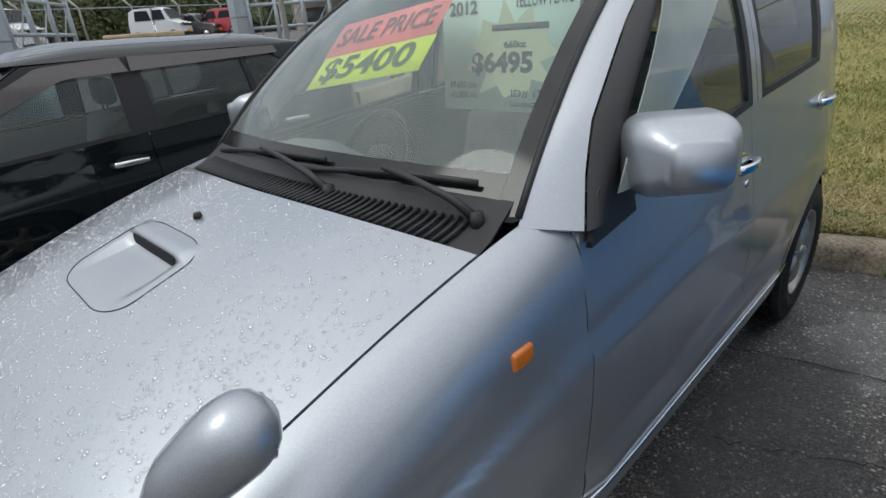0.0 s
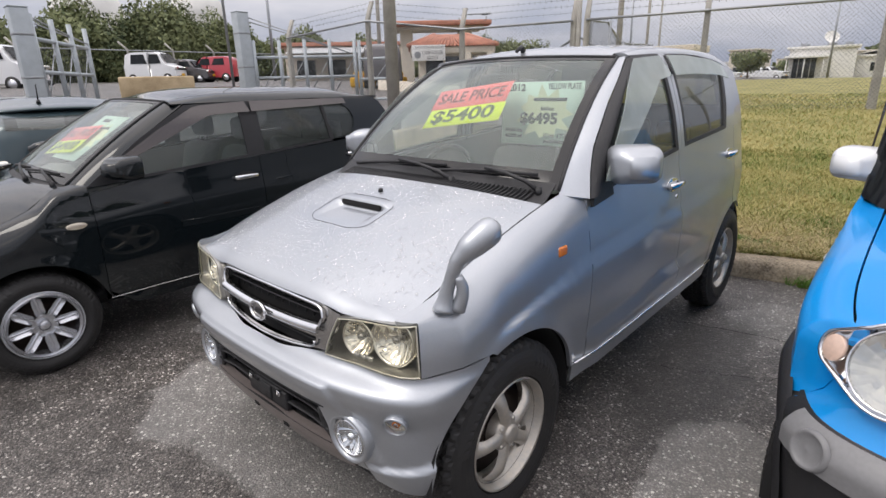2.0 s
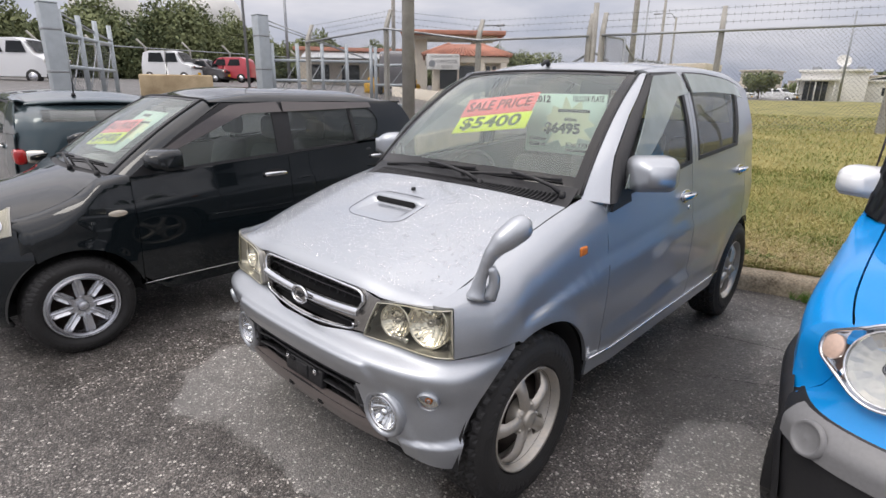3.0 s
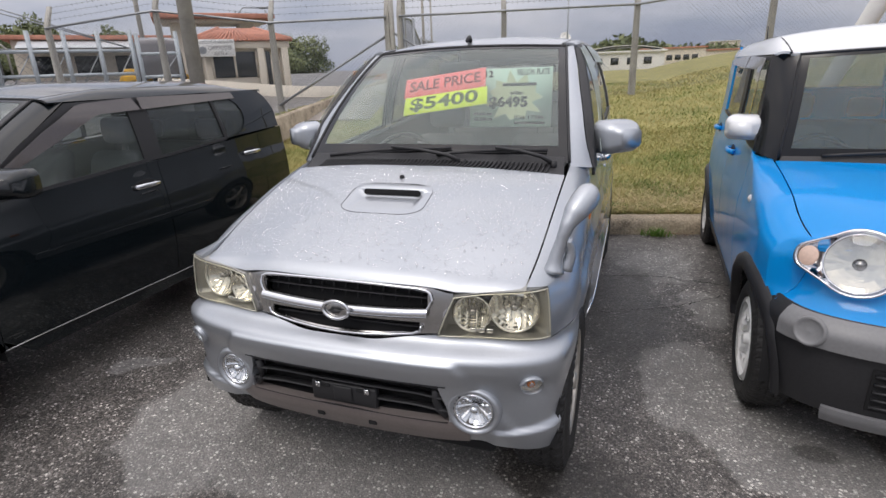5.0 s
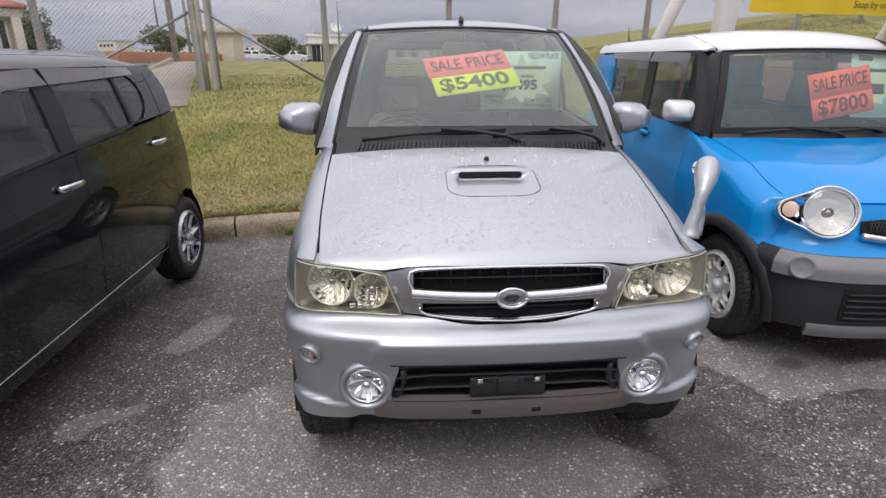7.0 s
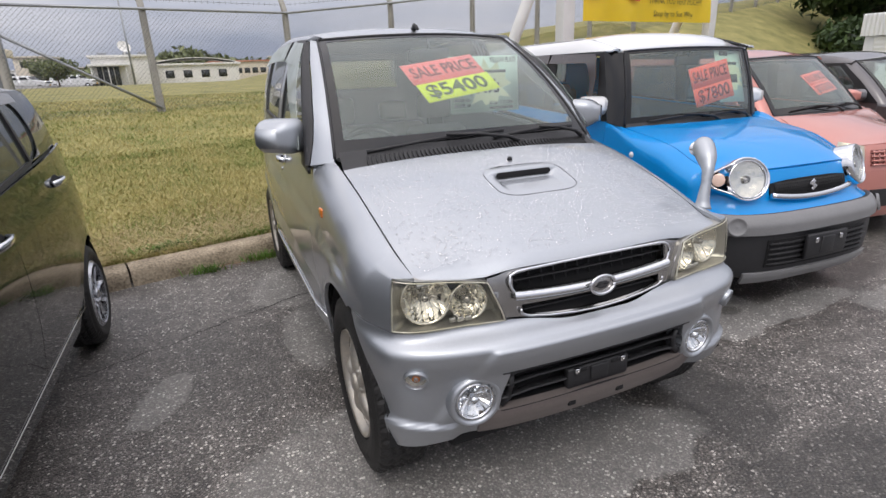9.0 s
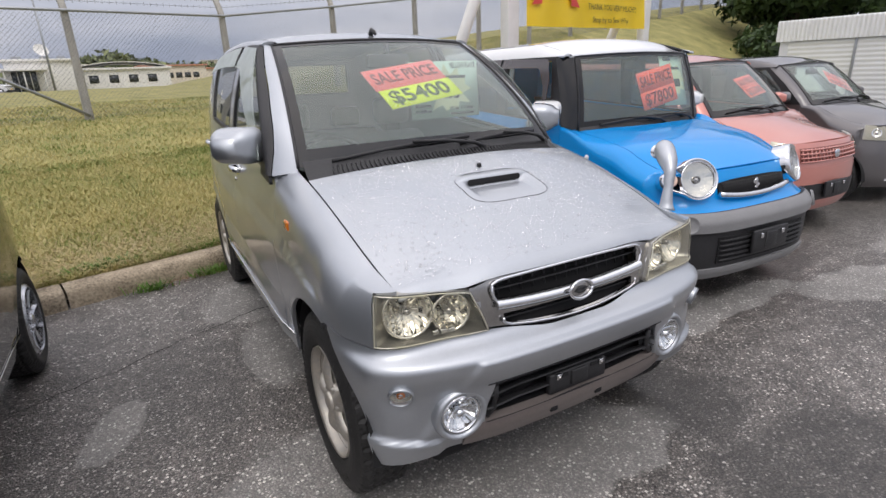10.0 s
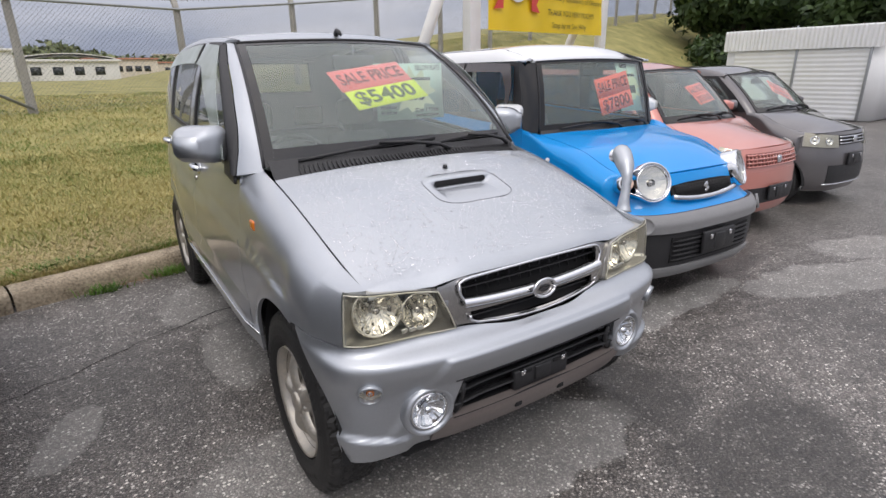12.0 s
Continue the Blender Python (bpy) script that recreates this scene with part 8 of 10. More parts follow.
# low wall and walk beside the road
bm = bmesh.new()
w0 = corner - FU * 1.55 - FN * 0.6
rows = []
for k in range(21):
    c = w0 + FN * (k - 5) * 0.95
    z = lerp(0.55, 1.0, (k - 5) / 15)
    rows.append([Vector((c.x, c.y, z - 0.3)) - FU * 0.1, Vector((c.x, c.y, z + 0.40)) - FU * 0.09, Vector((c.x, c.y, z + 0.43)), Vector((c.x, c.y, z + 0.40)) + FU * 0.09, Vector((c.x, c.y, z - 0.3)) + FU * 0.1])
sheet(rows, 0.0, away=tuple(w0 + FN * 7), bm=bm)
tagged(part("low_wall", bm, CONCRETE), "low concrete wall between the road and the walk", "wall")

# walk between the low wall and the lawn
bm = bmesh.new()
rows = []
for k in range(18):
    c = w0 + FN * (k * 1.1 - 1.2)
    z = max(lerp(0.55, 1.0, k / 15) + 0.03, max(lawn_z(c.x + 0.955 * d, c.y + 0.297 * d) for d in (0.0, 0.65, 1.25)) + 0.02)
    rows.append([Vector((c.x, c.y, z)) + FU * d + Vector((0, 0, h)) for d, h in ((-0.05, 0.0), (0.6, 0.01), (1.25, 0.0), (1.30, -0.3))])
sheet(rows, 0.0, away=tuple(w0 + FN * 7 - Vector((0, 0, 5))), bm=bm)
tagged(part("footpath", bm, surface("pale_footpath_concrete", (0.30, 0.27, 0.24), 0.85, vary=0.2, scale=2, bump=0.4)), "narrow pale concrete footpath beside the lawn", "path", kind="structure")


# ---- gate and guardhouse across the road ----
GATE_BLUE = surface("grey_blue_gate_paint", (0.43, 0.47, 0.50), 0.55, 0.2, vary=0.16, scale=5)
CREAM = surface("cream_render", (0.68, 0.62, 0.52), 0.9, vary=0.12, scale=1.2, bump=0.3, bump_scale=90)
WHITE_WALL = surface("white_render", (0.76, 0.75, 0.72), 0.9, vary=0.10, scale=0.6, bump=0.2)
ROOF_RED = surface("terracotta_tile", (0.50, 0.23, 0.16), 0.85, vary=0.3, scale=3)
ORANGE = surface("orange_paint", (0.50, 0.24, 0.13), 0.85, vary=0.2)
DARK_GLASS = surface("dark_window", (0.03, 0.035, 0.04), 0.12, vary=0.2)
SIGN_WHITE = surface("sign_white", (0.78, 0.78, 0.76), 0.6, vary=0.04)
INK = surface("sign_ink", (0.02, 0.02, 0.022), 0.7, vary=0.1)
YELLOW = surface("yellow_plastic", (0.72, 0.40, 0.02), 0.5, vary=0.12)
BLOCK = surface("stained_concrete_block", (0.46, 0.32, 0.17), 0.9, vary=0.5, scale=2.0, bump=0.4, bump_scale=30, tint=(0.50, 0.40, 0.26))


def steel_gatepost(p, top, w, label):
    z = lot_x(p[0])
    bm = bmesh.new()
    box(bm, (p[0] - w / 2, p[1] - w / 2, z - 0.2), (p[0] + w / 2, p[1] + w / 2, top), 0.02)
    root = thing("gate_post", pose(0, 0, 0), label, "gate post", "gate posts")
    part("post", bm, GATE_BLUE, root)
    bm = bmesh.new()
    box(bm, (p[0] - w * 0.52, p[1] - w * 0.52, top), (p[0] + w * 0.52, p[1] + w * 0.52, top + 0.03), 0.01)
    part("cap", bm, GATE_BLUE, root)
    for h in (0.35, 0.75):
        bm = bmesh.new()
        zz = lerp(z, top, h)
        box(bm, (p[0] - w * 0.52, p[1] - w * 0.52, zz), (p[0] + w * 0.52, p[1] + w * 0.52, zz + 0.05), 0.01)
        part("hinge_band", bm, GALV, root)


steel_gatepost((-14.12, 7.82), 3.55, 0.36, "thick grey-blue steel gate post")
steel_gatepost((-12.05, 2.05), 3.05, 0.32, "thick grey-blue steel gate post")


def gate_leaf(a, b, z0, z1, n, over, label, cable=None):
    a, b = Vector((*a, 0)), Vector((*b, 0))
    root = thing("steel_gate", pose(0, 0, 0), label, "gate", "gates")
    for k in range(n):
        p = a.lerp(b, k / (n - 1))
        bm = bmesh.new()
        rod(bm, (p.x, p.y, z0), (p.x, p.y, z1 + over), 0.055, seg=10)
        part("upright", bm, GATE_BLUE, root)
    for h in (0.06, 0.52, 0.97):
        bm = bmesh.new()
        z = lerp(z0, z1, h)
        rod(bm, (a.x, a.y, z), (b.x, b.y, z), 0.042, seg=10)
        part("rail", bm, GATE_BLUE, root)
    for k in range(n - 1):
        p, q = a.lerp(b, k / (n - 1)), a.lerp(b, (k + 1) / (n - 1))
        bm = bmesh.new()
        rod(bm, (p.x, p.y, z0 + 0.1), (q.x, q.y, z1 - 0.05), 0.014, seg=6)
        part("cross_brace", bm, GALV, root)
    me = prisms(chain_link(a, b, z0 + 0.05, z0 + 0.05, z1, z1, 0.16), 0.003)
    me.materials.append(WIRE)
    o = new("wire_mesh", me)
    o.parent = root
    tagged(o, kind="stuff")
    if cable:
        for dz in (0.0, -0.12):
            bm = bmesh.new()
            tube(bm, [Vector(cable[0]) + Vector((0, 0, dz)), Vector(cable[1])], 0.018, 6)
            part("stay_cable", bm, GALV, root)


gate_leaf((-12.15, 2.25), (-14.75, 3.90), 1.12, 2.55, 4, 0.42, "open grey-blue steel mesh gate leaf", ((-12.05, 2.05, 3.0), (-14.7, 3.9, 2.6)))
gate_leaf((-13.95, 8.05), (-12.0, 10.3), 1.05, 2.35, 5, 0.45, "grey-blue steel mesh gate leaf standing open", ((-14.12, 7.82, 3.5), (-12.1, 10.2, 2.4)))
gate_leaf((-11.9, 10.4), (-10.9, 10.75), 0.95, 2.25, 2, 0.5, "grey-blue steel mesh fence panel beside the gate")

bm = bmesh.new()
box(bm, (-0.95, -0.28, 0), (0.95, 0.28, 0.62), 0.05, 3)
o = tagged(part("concrete_barrier", bm, BLOCK), "ochre-stained concrete barrier block by the gate", "barrier")
o.matrix_world = Matrix.Translation((-15.0, 5.55, 1.20)) @ pose(0, 0, 0, 0, 0, 66)

for x, y in ((-17.2, 14.9), (-16.3, 15.9)):
    bm = bmesh.new()
    box(bm, (-0.55, -0.24, 0), (0.55, 0.24, 0.45), 0.09, 3)
    box(bm, (-0.40, -0.16, 0.45), (0.40, 0.16, 0.66), 0.06, 2)
    o = tagged(part("road_barrier", bm, YELLOW), "yellow plastic water-filled road barrier", "barrier", "yellow barriers")
    o.matrix_world = Matrix.Translation((x, y, lot_x(x))) @ pose(0, 0, 0, 0, 0, 40)

# guardhouse with hipped tile roof: x along its front, y away from the lot
GH = Matrix.Translation((-12.75, 16.05, 0)) @ pose(0, 0, 0, 0, 0, 45)
gh = thing("guardhouse", GH, "cream guardhouse with a red hipped tile roof and white sign", "building")
bm = bmesh.new()
box(bm, (-1.55, 0.35, 0.4), (1.20, 3.6, 2.62), 0.03)
part("wall", bm, CREAM, gh)
bm = bmesh.new()
box(bm, (-1.85, 0.05, 2.55), (1.48, 3.8, 2.80), 0.03)
part("eaves_band", bm, CREAM, gh)
bm = bmesh.new()
c = [Vector((-1.95, -0.05, 2.82)), Vector((1.55, -0.05, 2.82)), Vector((1.55, 3.9, 2.82)), Vector((-1.95, 3.9, 2.82))]
top = [Vector((-0.85, 1.6, 3.30)), Vector((0.45, 1.6, 3.30)), Vector((0.45, 2.4, 3.30)), Vector((-0.85, 2.4, 3.30))]
vs = [bm.verts.new(p) for p in c + top]
for f in ((0, 1, 5, 4), (1, 2, 6, 5), (2, 3, 7, 6), (3, 0, 4, 7), (4, 5, 6, 7), (3, 2, 1, 0)):
    bm.faces.new([vs[k] for k in f])
roof = part("roof", bm, ROOF_RED, gh, smooth=False)
bm = bmesh.new()
for k in range(23):
    t = k / 22
    p, q = c[0].lerp(c[1], t), top[0].lerp(top[1], t)
    rod(bm, p + Vector((0, 0, 0.02)), q + Vector((0, 0, 0.03)), 0.045, seg=6)
for k in range(30):
    t = k / 29
    p, q = c[1].lerp(c[2], t), top[1].lerp(top[2], t)
    rod(bm, p + Vector((0, 0, 0.02)), q + Vector((0, 0, 0.03)), 0.045, seg=6)
for p, q in ((c[0], top[0]), (c[1], top[1]), (c[2], top[2])):
    rod(bm, p + Vector((0, 0, 0.03)), q + Vector((0, 0, 0.05)), 0.08, seg=8)
part("roof_tiles", bm, ROOF_RED, roof)
for x0, x1, z0, z1 in ((-1.3, 0.25, 1.55, 2.45), (0.55, 1.05, 1.0, 2.45)):
    bm = bmesh.new()
    box(bm, (x0, 0.31, z0), (x1, 0.37, z1), 0.01)
    w = part("window", bm, DARK_GLASS, gh)
    for xa in (x0, (x0 + x1) / 2, x1):
        bm = bmesh.new()
        box(bm, (xa - 0.04, 0.27, z0), (xa + 0.04, 0.33, z1))
        part("window_frame", bm, CREAM, w)
for y0 in (0.8, 2.3):
    bm = bmesh.new()
    box(bm, (1.18, y0, 1.0), (1.24, y0 + 0.9, 2.45), 0.01)
    part("window", bm, DARK_GLASS, gh)
for x in (0.40, 1.28):
    bm = bmesh.new()
    box(bm, (x - 0.12, 0.02, 0.5), (x + 0.12, 0.28, 2.56), 0.02)
    part("column", bm, CREAM, gh)
bm = bmesh.new()
box(bm, (-1.80, -0.14, 2.28), (-0.50, -0.08, 2.86), 0.01)
sign = part("sign_board", bm, SIGN_WHITE, gh, "white gate sign with black lettering")
for txt, size, zz, w in (("UNITED STATES MARINE CORPS", 0.13, 2.76, 1.12), ("CAMP FOSTER", 0.20, 2.57, 0.80), ("GATE 6", 0.16, 2.38, 0.42)):
    o = lettering(txt, size, Matrix.Translation((-1.10 if zz > 2.7 else -1.0, -0.146, zz)) @ pose(0, 0, 0, 90, 0, 0), INK, sign, width=w)
bm = bmesh.new()
loft_plate(bm, [(0.13 * math.cos(q), 0.13 * math.sin(q)) for q in np.linspace(0, math.tau, 17)[:-1]], facing((-1.58, -0.143, 2.50), (0, -1, 0)), 0.005)
part("sign_emblem", bm, GALV, sign)
bm = bmesh.new()
rows = []
for k in range(30):
    t = k / 29
    p = GH @ Vector((lerp(-3.2, 4.5, t), -2.2 + 2.6 * (2 * t - 1) ** 2, 0))
    z = lot_x(p.x)
    rows.append([p + Vector((0, 0, z - 0.3)), p + Vector((0, 0, z + 0.38)), p + Vector((-0.14, 0.14, z + 0.38)), p + Vector((-0.14, 0.14, z - 0.3))])
sheet(rows, 0, away=tuple(GH @ Vector((0, 1, 0))), bm=bm)
tagged(part("curved_wall", bm, CREAM), "low curved cream wall in front of the guardhouse", "wall")
# canopy
cn = thing("canopy", GH, "flat red-edged concrete canopy on thick cream columns", "canopy")
bm = bmesh.new()
box(bm, (-3.2, 8.5, 4.38), (2.5, 12.0, 4.62), 0.04)
part("slab", bm, ROOF_RED, cn)
bm = bmesh.new()
box(bm, (-2.8, 8.9, 4.24), (2.1, 11.6, 4.38))
part("soffit", bm, CREAM, cn)
for x in (-2.1, 1.2):
    bm = bmesh.new()
    box(bm, (x - 0.35, 9.6, 0.5), (x + 0.35, 11.4, 4.26), 0.04)
    part("column", bm, CREAM, cn)
# long low block behind the gate
LB = Matrix.Translation((-31.0, 25.2, 0)) @ pose(0, 0, 0, 0, 0, 51)
lb = thing("long_building", LB, "long low cream building with a red edge and pale metal roof", "building")
bm = bmesh.new()
box(bm, (-4.6, 0.4, 1.0), (4.8, 5.0, 4.15), 0.03)
part("wall", bm, CREAM, lb)
bm = bmesh.new()
box(bm, (-5.0, 0.0, 4.15), (5.2, 5.4, 4.40), 0.03)
part("roof", bm, ROOF_RED, lb)
bm = bmesh.new()
for k in range(2):
    bm.faces.new([bm.verts.new(p) for p in ((-4.2, -2.4, 3.55 - k * 0.06), (2.2, -2.4, 3.55 - k * 0.06), (2.2, 0.35, 4.1 - k * 0.06), (-4.2, 0.35, 4.1 - k * 0.06))])
part("porch_roof", bm, surface("pale_metal_roof", (0.50, 0.52, 0.53), 0.5, 0.3), lb)
for k in range(4):
    bm = bmesh.new()
    box(bm, (-3.8 + 2.2 * k, 0.36, 2.0), (-2.5 + 2.2 * k, 0.42, 3.2))
    part("window", bm, DARK_GLASS, lb)

# orange and cream barrier along the road further on
bm = bmesh.new()
box(bm, (-14.5, 27, 0.9), (-13.9, 44, 1.7), 0.03)
tagged(part("road_wall", bm, ORANGE), "orange-painted concrete wall along the road", "wall")
bm = bmesh.new()
box(bm, (-16, 43, 0.8), (-13, 46, 3.2), 0.03)
box(bm, (-16.4, 42.6, 3.2), (-12.6, 46.4, 3.7), 0.03)
tagged(part("small_guard_hut", bm, CREAM), "small cream hut with a flat roof", "building")


# ---- distant vehicles ----
def far_car(name, m, paint, L, W, H, hood, nose_z, label, box_back=True):
    root = thing(name, m, label, "car", "parked cars beyond the gate")
    prof_top = [(0, 0.45), (0.02, nose_z * 0.8), (0.10, nose_z), (hood, nose_z + 0.12), (hood + 0.45, H - 0.08), (hood + 0.7, H), (L - 0.5, H), (L - 0.15, H - 0.12), (L, 1.0), (L, 0.35)]
    pts = resample(prof_top, 44)
    bm = bmesh.new()
    rows = []
    for y, z in pts:
        half = W / 2 - 0.10 * step(1.0, H, z) - 0.10 * (1 - step(0, 0.35, y)) - 0.05 * step(L - 0.3, L, y)
        rows.append([Vector((x * half, y + 0.10 * abs(x) ** 3 * (1 if y < L / 2 else -0.5), z - 0.05 * abs(x) ** 4)) for x in (-1, -0.96, -0.8, -0.4, 0, 0.4, 0.8, 0.96, 1)])
    sheet(rows, 0, away=(0, L / 2, 0.6), bm=bm)
    for sg in (1, -1):
        cols = [[Vector((sg * (W / 2 - 0.10 * step(1.0, H, lerp(0.3, z, t)) - 0.10 * (1 - step(0, 0.35, y)) - 0.05 * step(L - 0.3, L, y)), y + 0.10 * (1 if y < L / 2 else -0.5), lerp(0.3, z - 0.05, t))) for t in (0, 0.3, 0.6, 0.8, 1)] for y, z in pts]
        side = bmesh.new()
        sheet(cols, 0, away=(0, L / 2, 0.6), bm=side)
        tmp = bpy.data.meshes.new("side")
        side.to_mesh(tmp)
        bm.from_mesh(tmp)
        side.free()
        bpy.data.meshes.remove(tmp)
    part("body", bm, paint, root)
    def pane(nm, pts3):
        b = bmesh.new()
        b.faces.new([b.verts.new(p) for p in pts3])
        ret = bmesh.ops.extrude_face_region(b, geom=list(b.faces))
        part(nm, b, DARK_GLASS, root, smooth=False)
    h = W / 2
    pane("windscreen", [Vector((-h + 0.10, hood + 0.05, nose_z + 0.17)), Vector((h - 0.10, hood + 0.05, nose_z + 0.17)), Vector((h - 0.18, hood + 0.43, H - 0.12)), Vector((-h + 0.18, hood + 0.43, H - 0.12))])
    for v in bpy.data.objects[root.children[-1].name].data.vertices:
        v.co.y -= 0.02
        v.co.z += 0.02
    for sg in (1, -1):
        for y0, y1 in ((hood + 0.35, hood + 1.15), (hood + 1.25, L - 0.55)):
            z0, z1 = nose_z + 0.16, H - 0.16
            pane("side_window", [Vector((sg * (h + 0.01), y0, z0)), Vector((sg * (h + 0.01), y1, z0)), Vector((sg * (h - 0.07), y1 - 0.05, z1)), Vector((sg * (h - 0.07), y0 + 0.18, z1))])
        b = bmesh.new()
        box(b, (sg * (h - 0.22) - 0.14, -0.01, nose_z - 0.2), (sg * (h - 0.22) + 0.14, 0.12, nose_z - 0.04), 0.03)
        part("headlight", b, REFLECTOR, root)
        for y in (0.6, L - 0.55):
            b = bmesh.new()
            rod(b, (sg * (h - 0.17), y, 0.29), (sg * (h + 0.005), y, 0.29), 0.29, seg=20)
            w = part("wheel", b, RUBBER, root)
            b = bmesh.new()
            rod(b, (sg * (h + 0.0), y, 0.29), (sg * (h + 0.012), y, 0.29), 0.18, seg=16)
            part("rim", b, RIM_ALLOY, w)
    b = bmesh.new()
    box(b, (-0.4, -0.015, nose_z - 0.22), (0.4, 0.05, nose_z - 0.1), 0.01)
    part("grille", b, PLASTIC, root)
    b = bmesh.new()
    box(b, (-0.16, -0.04, 0.42), (0.16, -0.01, 0.57), 0.005)
    part("number_plate", b, YELLOW, root, "plain yellow number plate")
    b = bmesh.new()
    box(b, (-h + 0.08, 0.0, 0.22), (h - 0.08, 0.14, 0.42), 0.04)
    part("lower_bumper", b, PLASTIC, root)


zc = 1.95
far_car("white_box_van", Matrix.Translation((-33.9, 14.3, 1.80)) @ pose(0, 0, 0, 0, 0, 128), WHITE_P, 3.39, 1.47, 1.86, 0.55, 1.0, "white box-shaped compact van parked by the far fence")
far_car("dark_compact_car", Matrix.Translation((-34.0, 16.3, 1.75)) @ pose(0, 0, 0, 0, 0, 128), GREY, 3.39, 1.47, 1.52, 0.75, 0.86, "dark compact car parked by the far fence")
far_car("red_compact_car", Matrix.Translation((-36.2, 15.7, 1.80)) @ pose(0, 0, 0, 0, 0, -52), RED_P, 3.39, 1.47, 1.64, 0.72, 0.92, "pinkish red compact car seen from its tail")
far_car("white_van", Matrix.Translation((-25.6, 5.1, 1.50)) @ pose(0, 0, 0, 0, 0, 135), WHITE_P, 4.3, 1.66, 1.80, 0.35, 1.05, "white van parked beyond the open gate")
far_car("dark_jeep", Matrix.Translation((-18.4, 17.0, 1.30)) @ pose(0, 0, 0, 0, 0, -130), GREY, 3.6, 1.6, 1.75, 1.0, 1.0, "dark off-roader waiting at the guardhouse")

# ---- poles ----
def pole(name, x, y, z0, z1, r0, r1, arm=None, mat=None, label="", cat="pole"):
    root = thing(name, pose(0, 0, 0), label, cat, "poles")
    bm = bmesh.new()
    rod(bm, (x, y, z0), (x, y, z1), r0, r1, 14)
    part("shaft", bm, mat or POST, root)
    if arm:
        dx, dy, up = arm
        bm = bmesh.new()
        tube(bm, [(x, y, z1 - 0.3), (x + dx * 0.25, y + dy * 0.25, z1 + up * 0.8), (x + dx, y + dy, z1 + up)], 0.04, 8)
        part("arm", bm, GALV, root)
        bm = bmesh.new()
        box(bm, (x + dx - 0.3, y + dy - 0.12, z1 + up - 0.06), (x + dx + 0.3, y + dy + 0.12, z1 + up + 0.07), 0.04, 2)
        part("lamp_head", bm, GALV, root)


pole("utility_pole", -7.75, 7.90, 0.3, 9.5, 0.15, 0.12, None, POST, "weathered concrete utility pole by the fence")
pole("street_lamp", -21.8, 26.8, 0.8, 5.3, 0.08, 0.06, (0.9, 1.6, 0.25), GALV, "thin steel street lamp behind the guardhouse", "street lamp")
pole("street_lamp", -33.5, 20.5, 1.5, 9.5, 0.11, 0.08, (-1.2, 1.6, 0.6), GALV, "tall street lamp pole beyond the gate", "street lamp")
pole("utility_pole", -26.5, 24.2, 1.0, 11, 0.14, 0.11, None, POST, "tall grey pole beyond the gate")
pole("utility_pole", -11.0, 26.5, 0.8, 9.8, 0.15, 0.12, None, POST, "concrete utility pole along the road")
pole("street_lamp", -15.5, 41.0, 0.8, 9.2, 0.12, 0.09, (-2.0, 0.6, 0.6), POST, "street lamp along the road", "street lamp")
pole("street_lamp", -20.0, 55.0, 0.8, 8.6, 0.12, 0.09, (-2.2, 0.6, 0.5), POST, "street lamp along the road", "street lamp")
pole("utility_pole", -20.2, 27.5, 0.8, 5.3, 0.07, 0.05, None, GALV, "thin mast behind the canopy")
pole("floodlight_mast", -26, 62, 0.8, 11.5, 0.12, 0.08, None, GALV, "thin grey mast far away")
pole("floodlight_mast", -8, 72, 0.8, 10.0, 0.12, 0.08, None, GALV, "thin distant mast with lamps")
pole("street_lamp", -21.4, 11.1, 1.5, 10.4, 0.06, 0.05, (-0.6, 1.2, 0.5), GALV, "thin street lamp beside the gate", "street lamp")

# ---- woods, trees ----
WOODS = leaf_material("subtropical_leaves", (0.055, 0.080, 0.036), (0.21, 0.235, 0.105), 0.75, 0.22)
DARK_LEAF = leaf_material("dark_broad_leaves", (0.010, 0.026, 0.008), (0.055, 0.095, 0.022), 0.6, 0.5)
BARK = surface("bark", (0.11, 0.085, 0.06), 0.95, vary=0.3, bump=0.8, bump_scale=40)


def leaf_cloud(name, blobs, per, size, material, seed, label="", category="", parent=None):
    """Leaves scattered through the outer part of lumpy crowns."""
    r = np.random.RandomState(seed)
    unit = lambda v: v / (np.linalg.norm(v, axis=1)[:, None] + 1e-9)
    made = []
    for (cx, cy, cz, rx, ry, rz) in blobs:
        n = int(per * (rx * ry + ry * rz + rx * rz) / 3)
        d = unit(r.normal(size=(n, 3)))
        q = r.uniform(0.55, 1.08, (n, 1)) ** 0.6
        lump = 1 + 0.20 * np.sin(d[:, :1] * 4.3 + cx) * np.sin(d[:, 1:2] * 4.7 + cy) + 0.14 * np.sin(d[:, 2:] * 6.1 + d[:, :1] * 5 + cz * 3)
        p = np.array((cx, cy, cz)) + d * q * lump * np.array((rx, ry, rz))
        a = unit(r.normal(size=(n, 3)))
        b = unit(np.cross(a, d + 0.4 * r.normal(size=(n, 3))))
        s = size * r.uniform(0.5, 1.4, (n, 1))
        made.append(np.stack([p - a * s, p + b * s * 0.45, p + a * s, p - b * s * 0.45], 1).reshape(-1, 3))
    verts = np.concatenate(made, 0)
    me = bpy.data.meshes.new(name)
    me.from_pydata(verts, [], np.arange(len(verts)).reshape(-1, 4))
    me.materials.append(material)
    o = new(name, me)
    if parent is not None:
        o.parent = parent
    return o


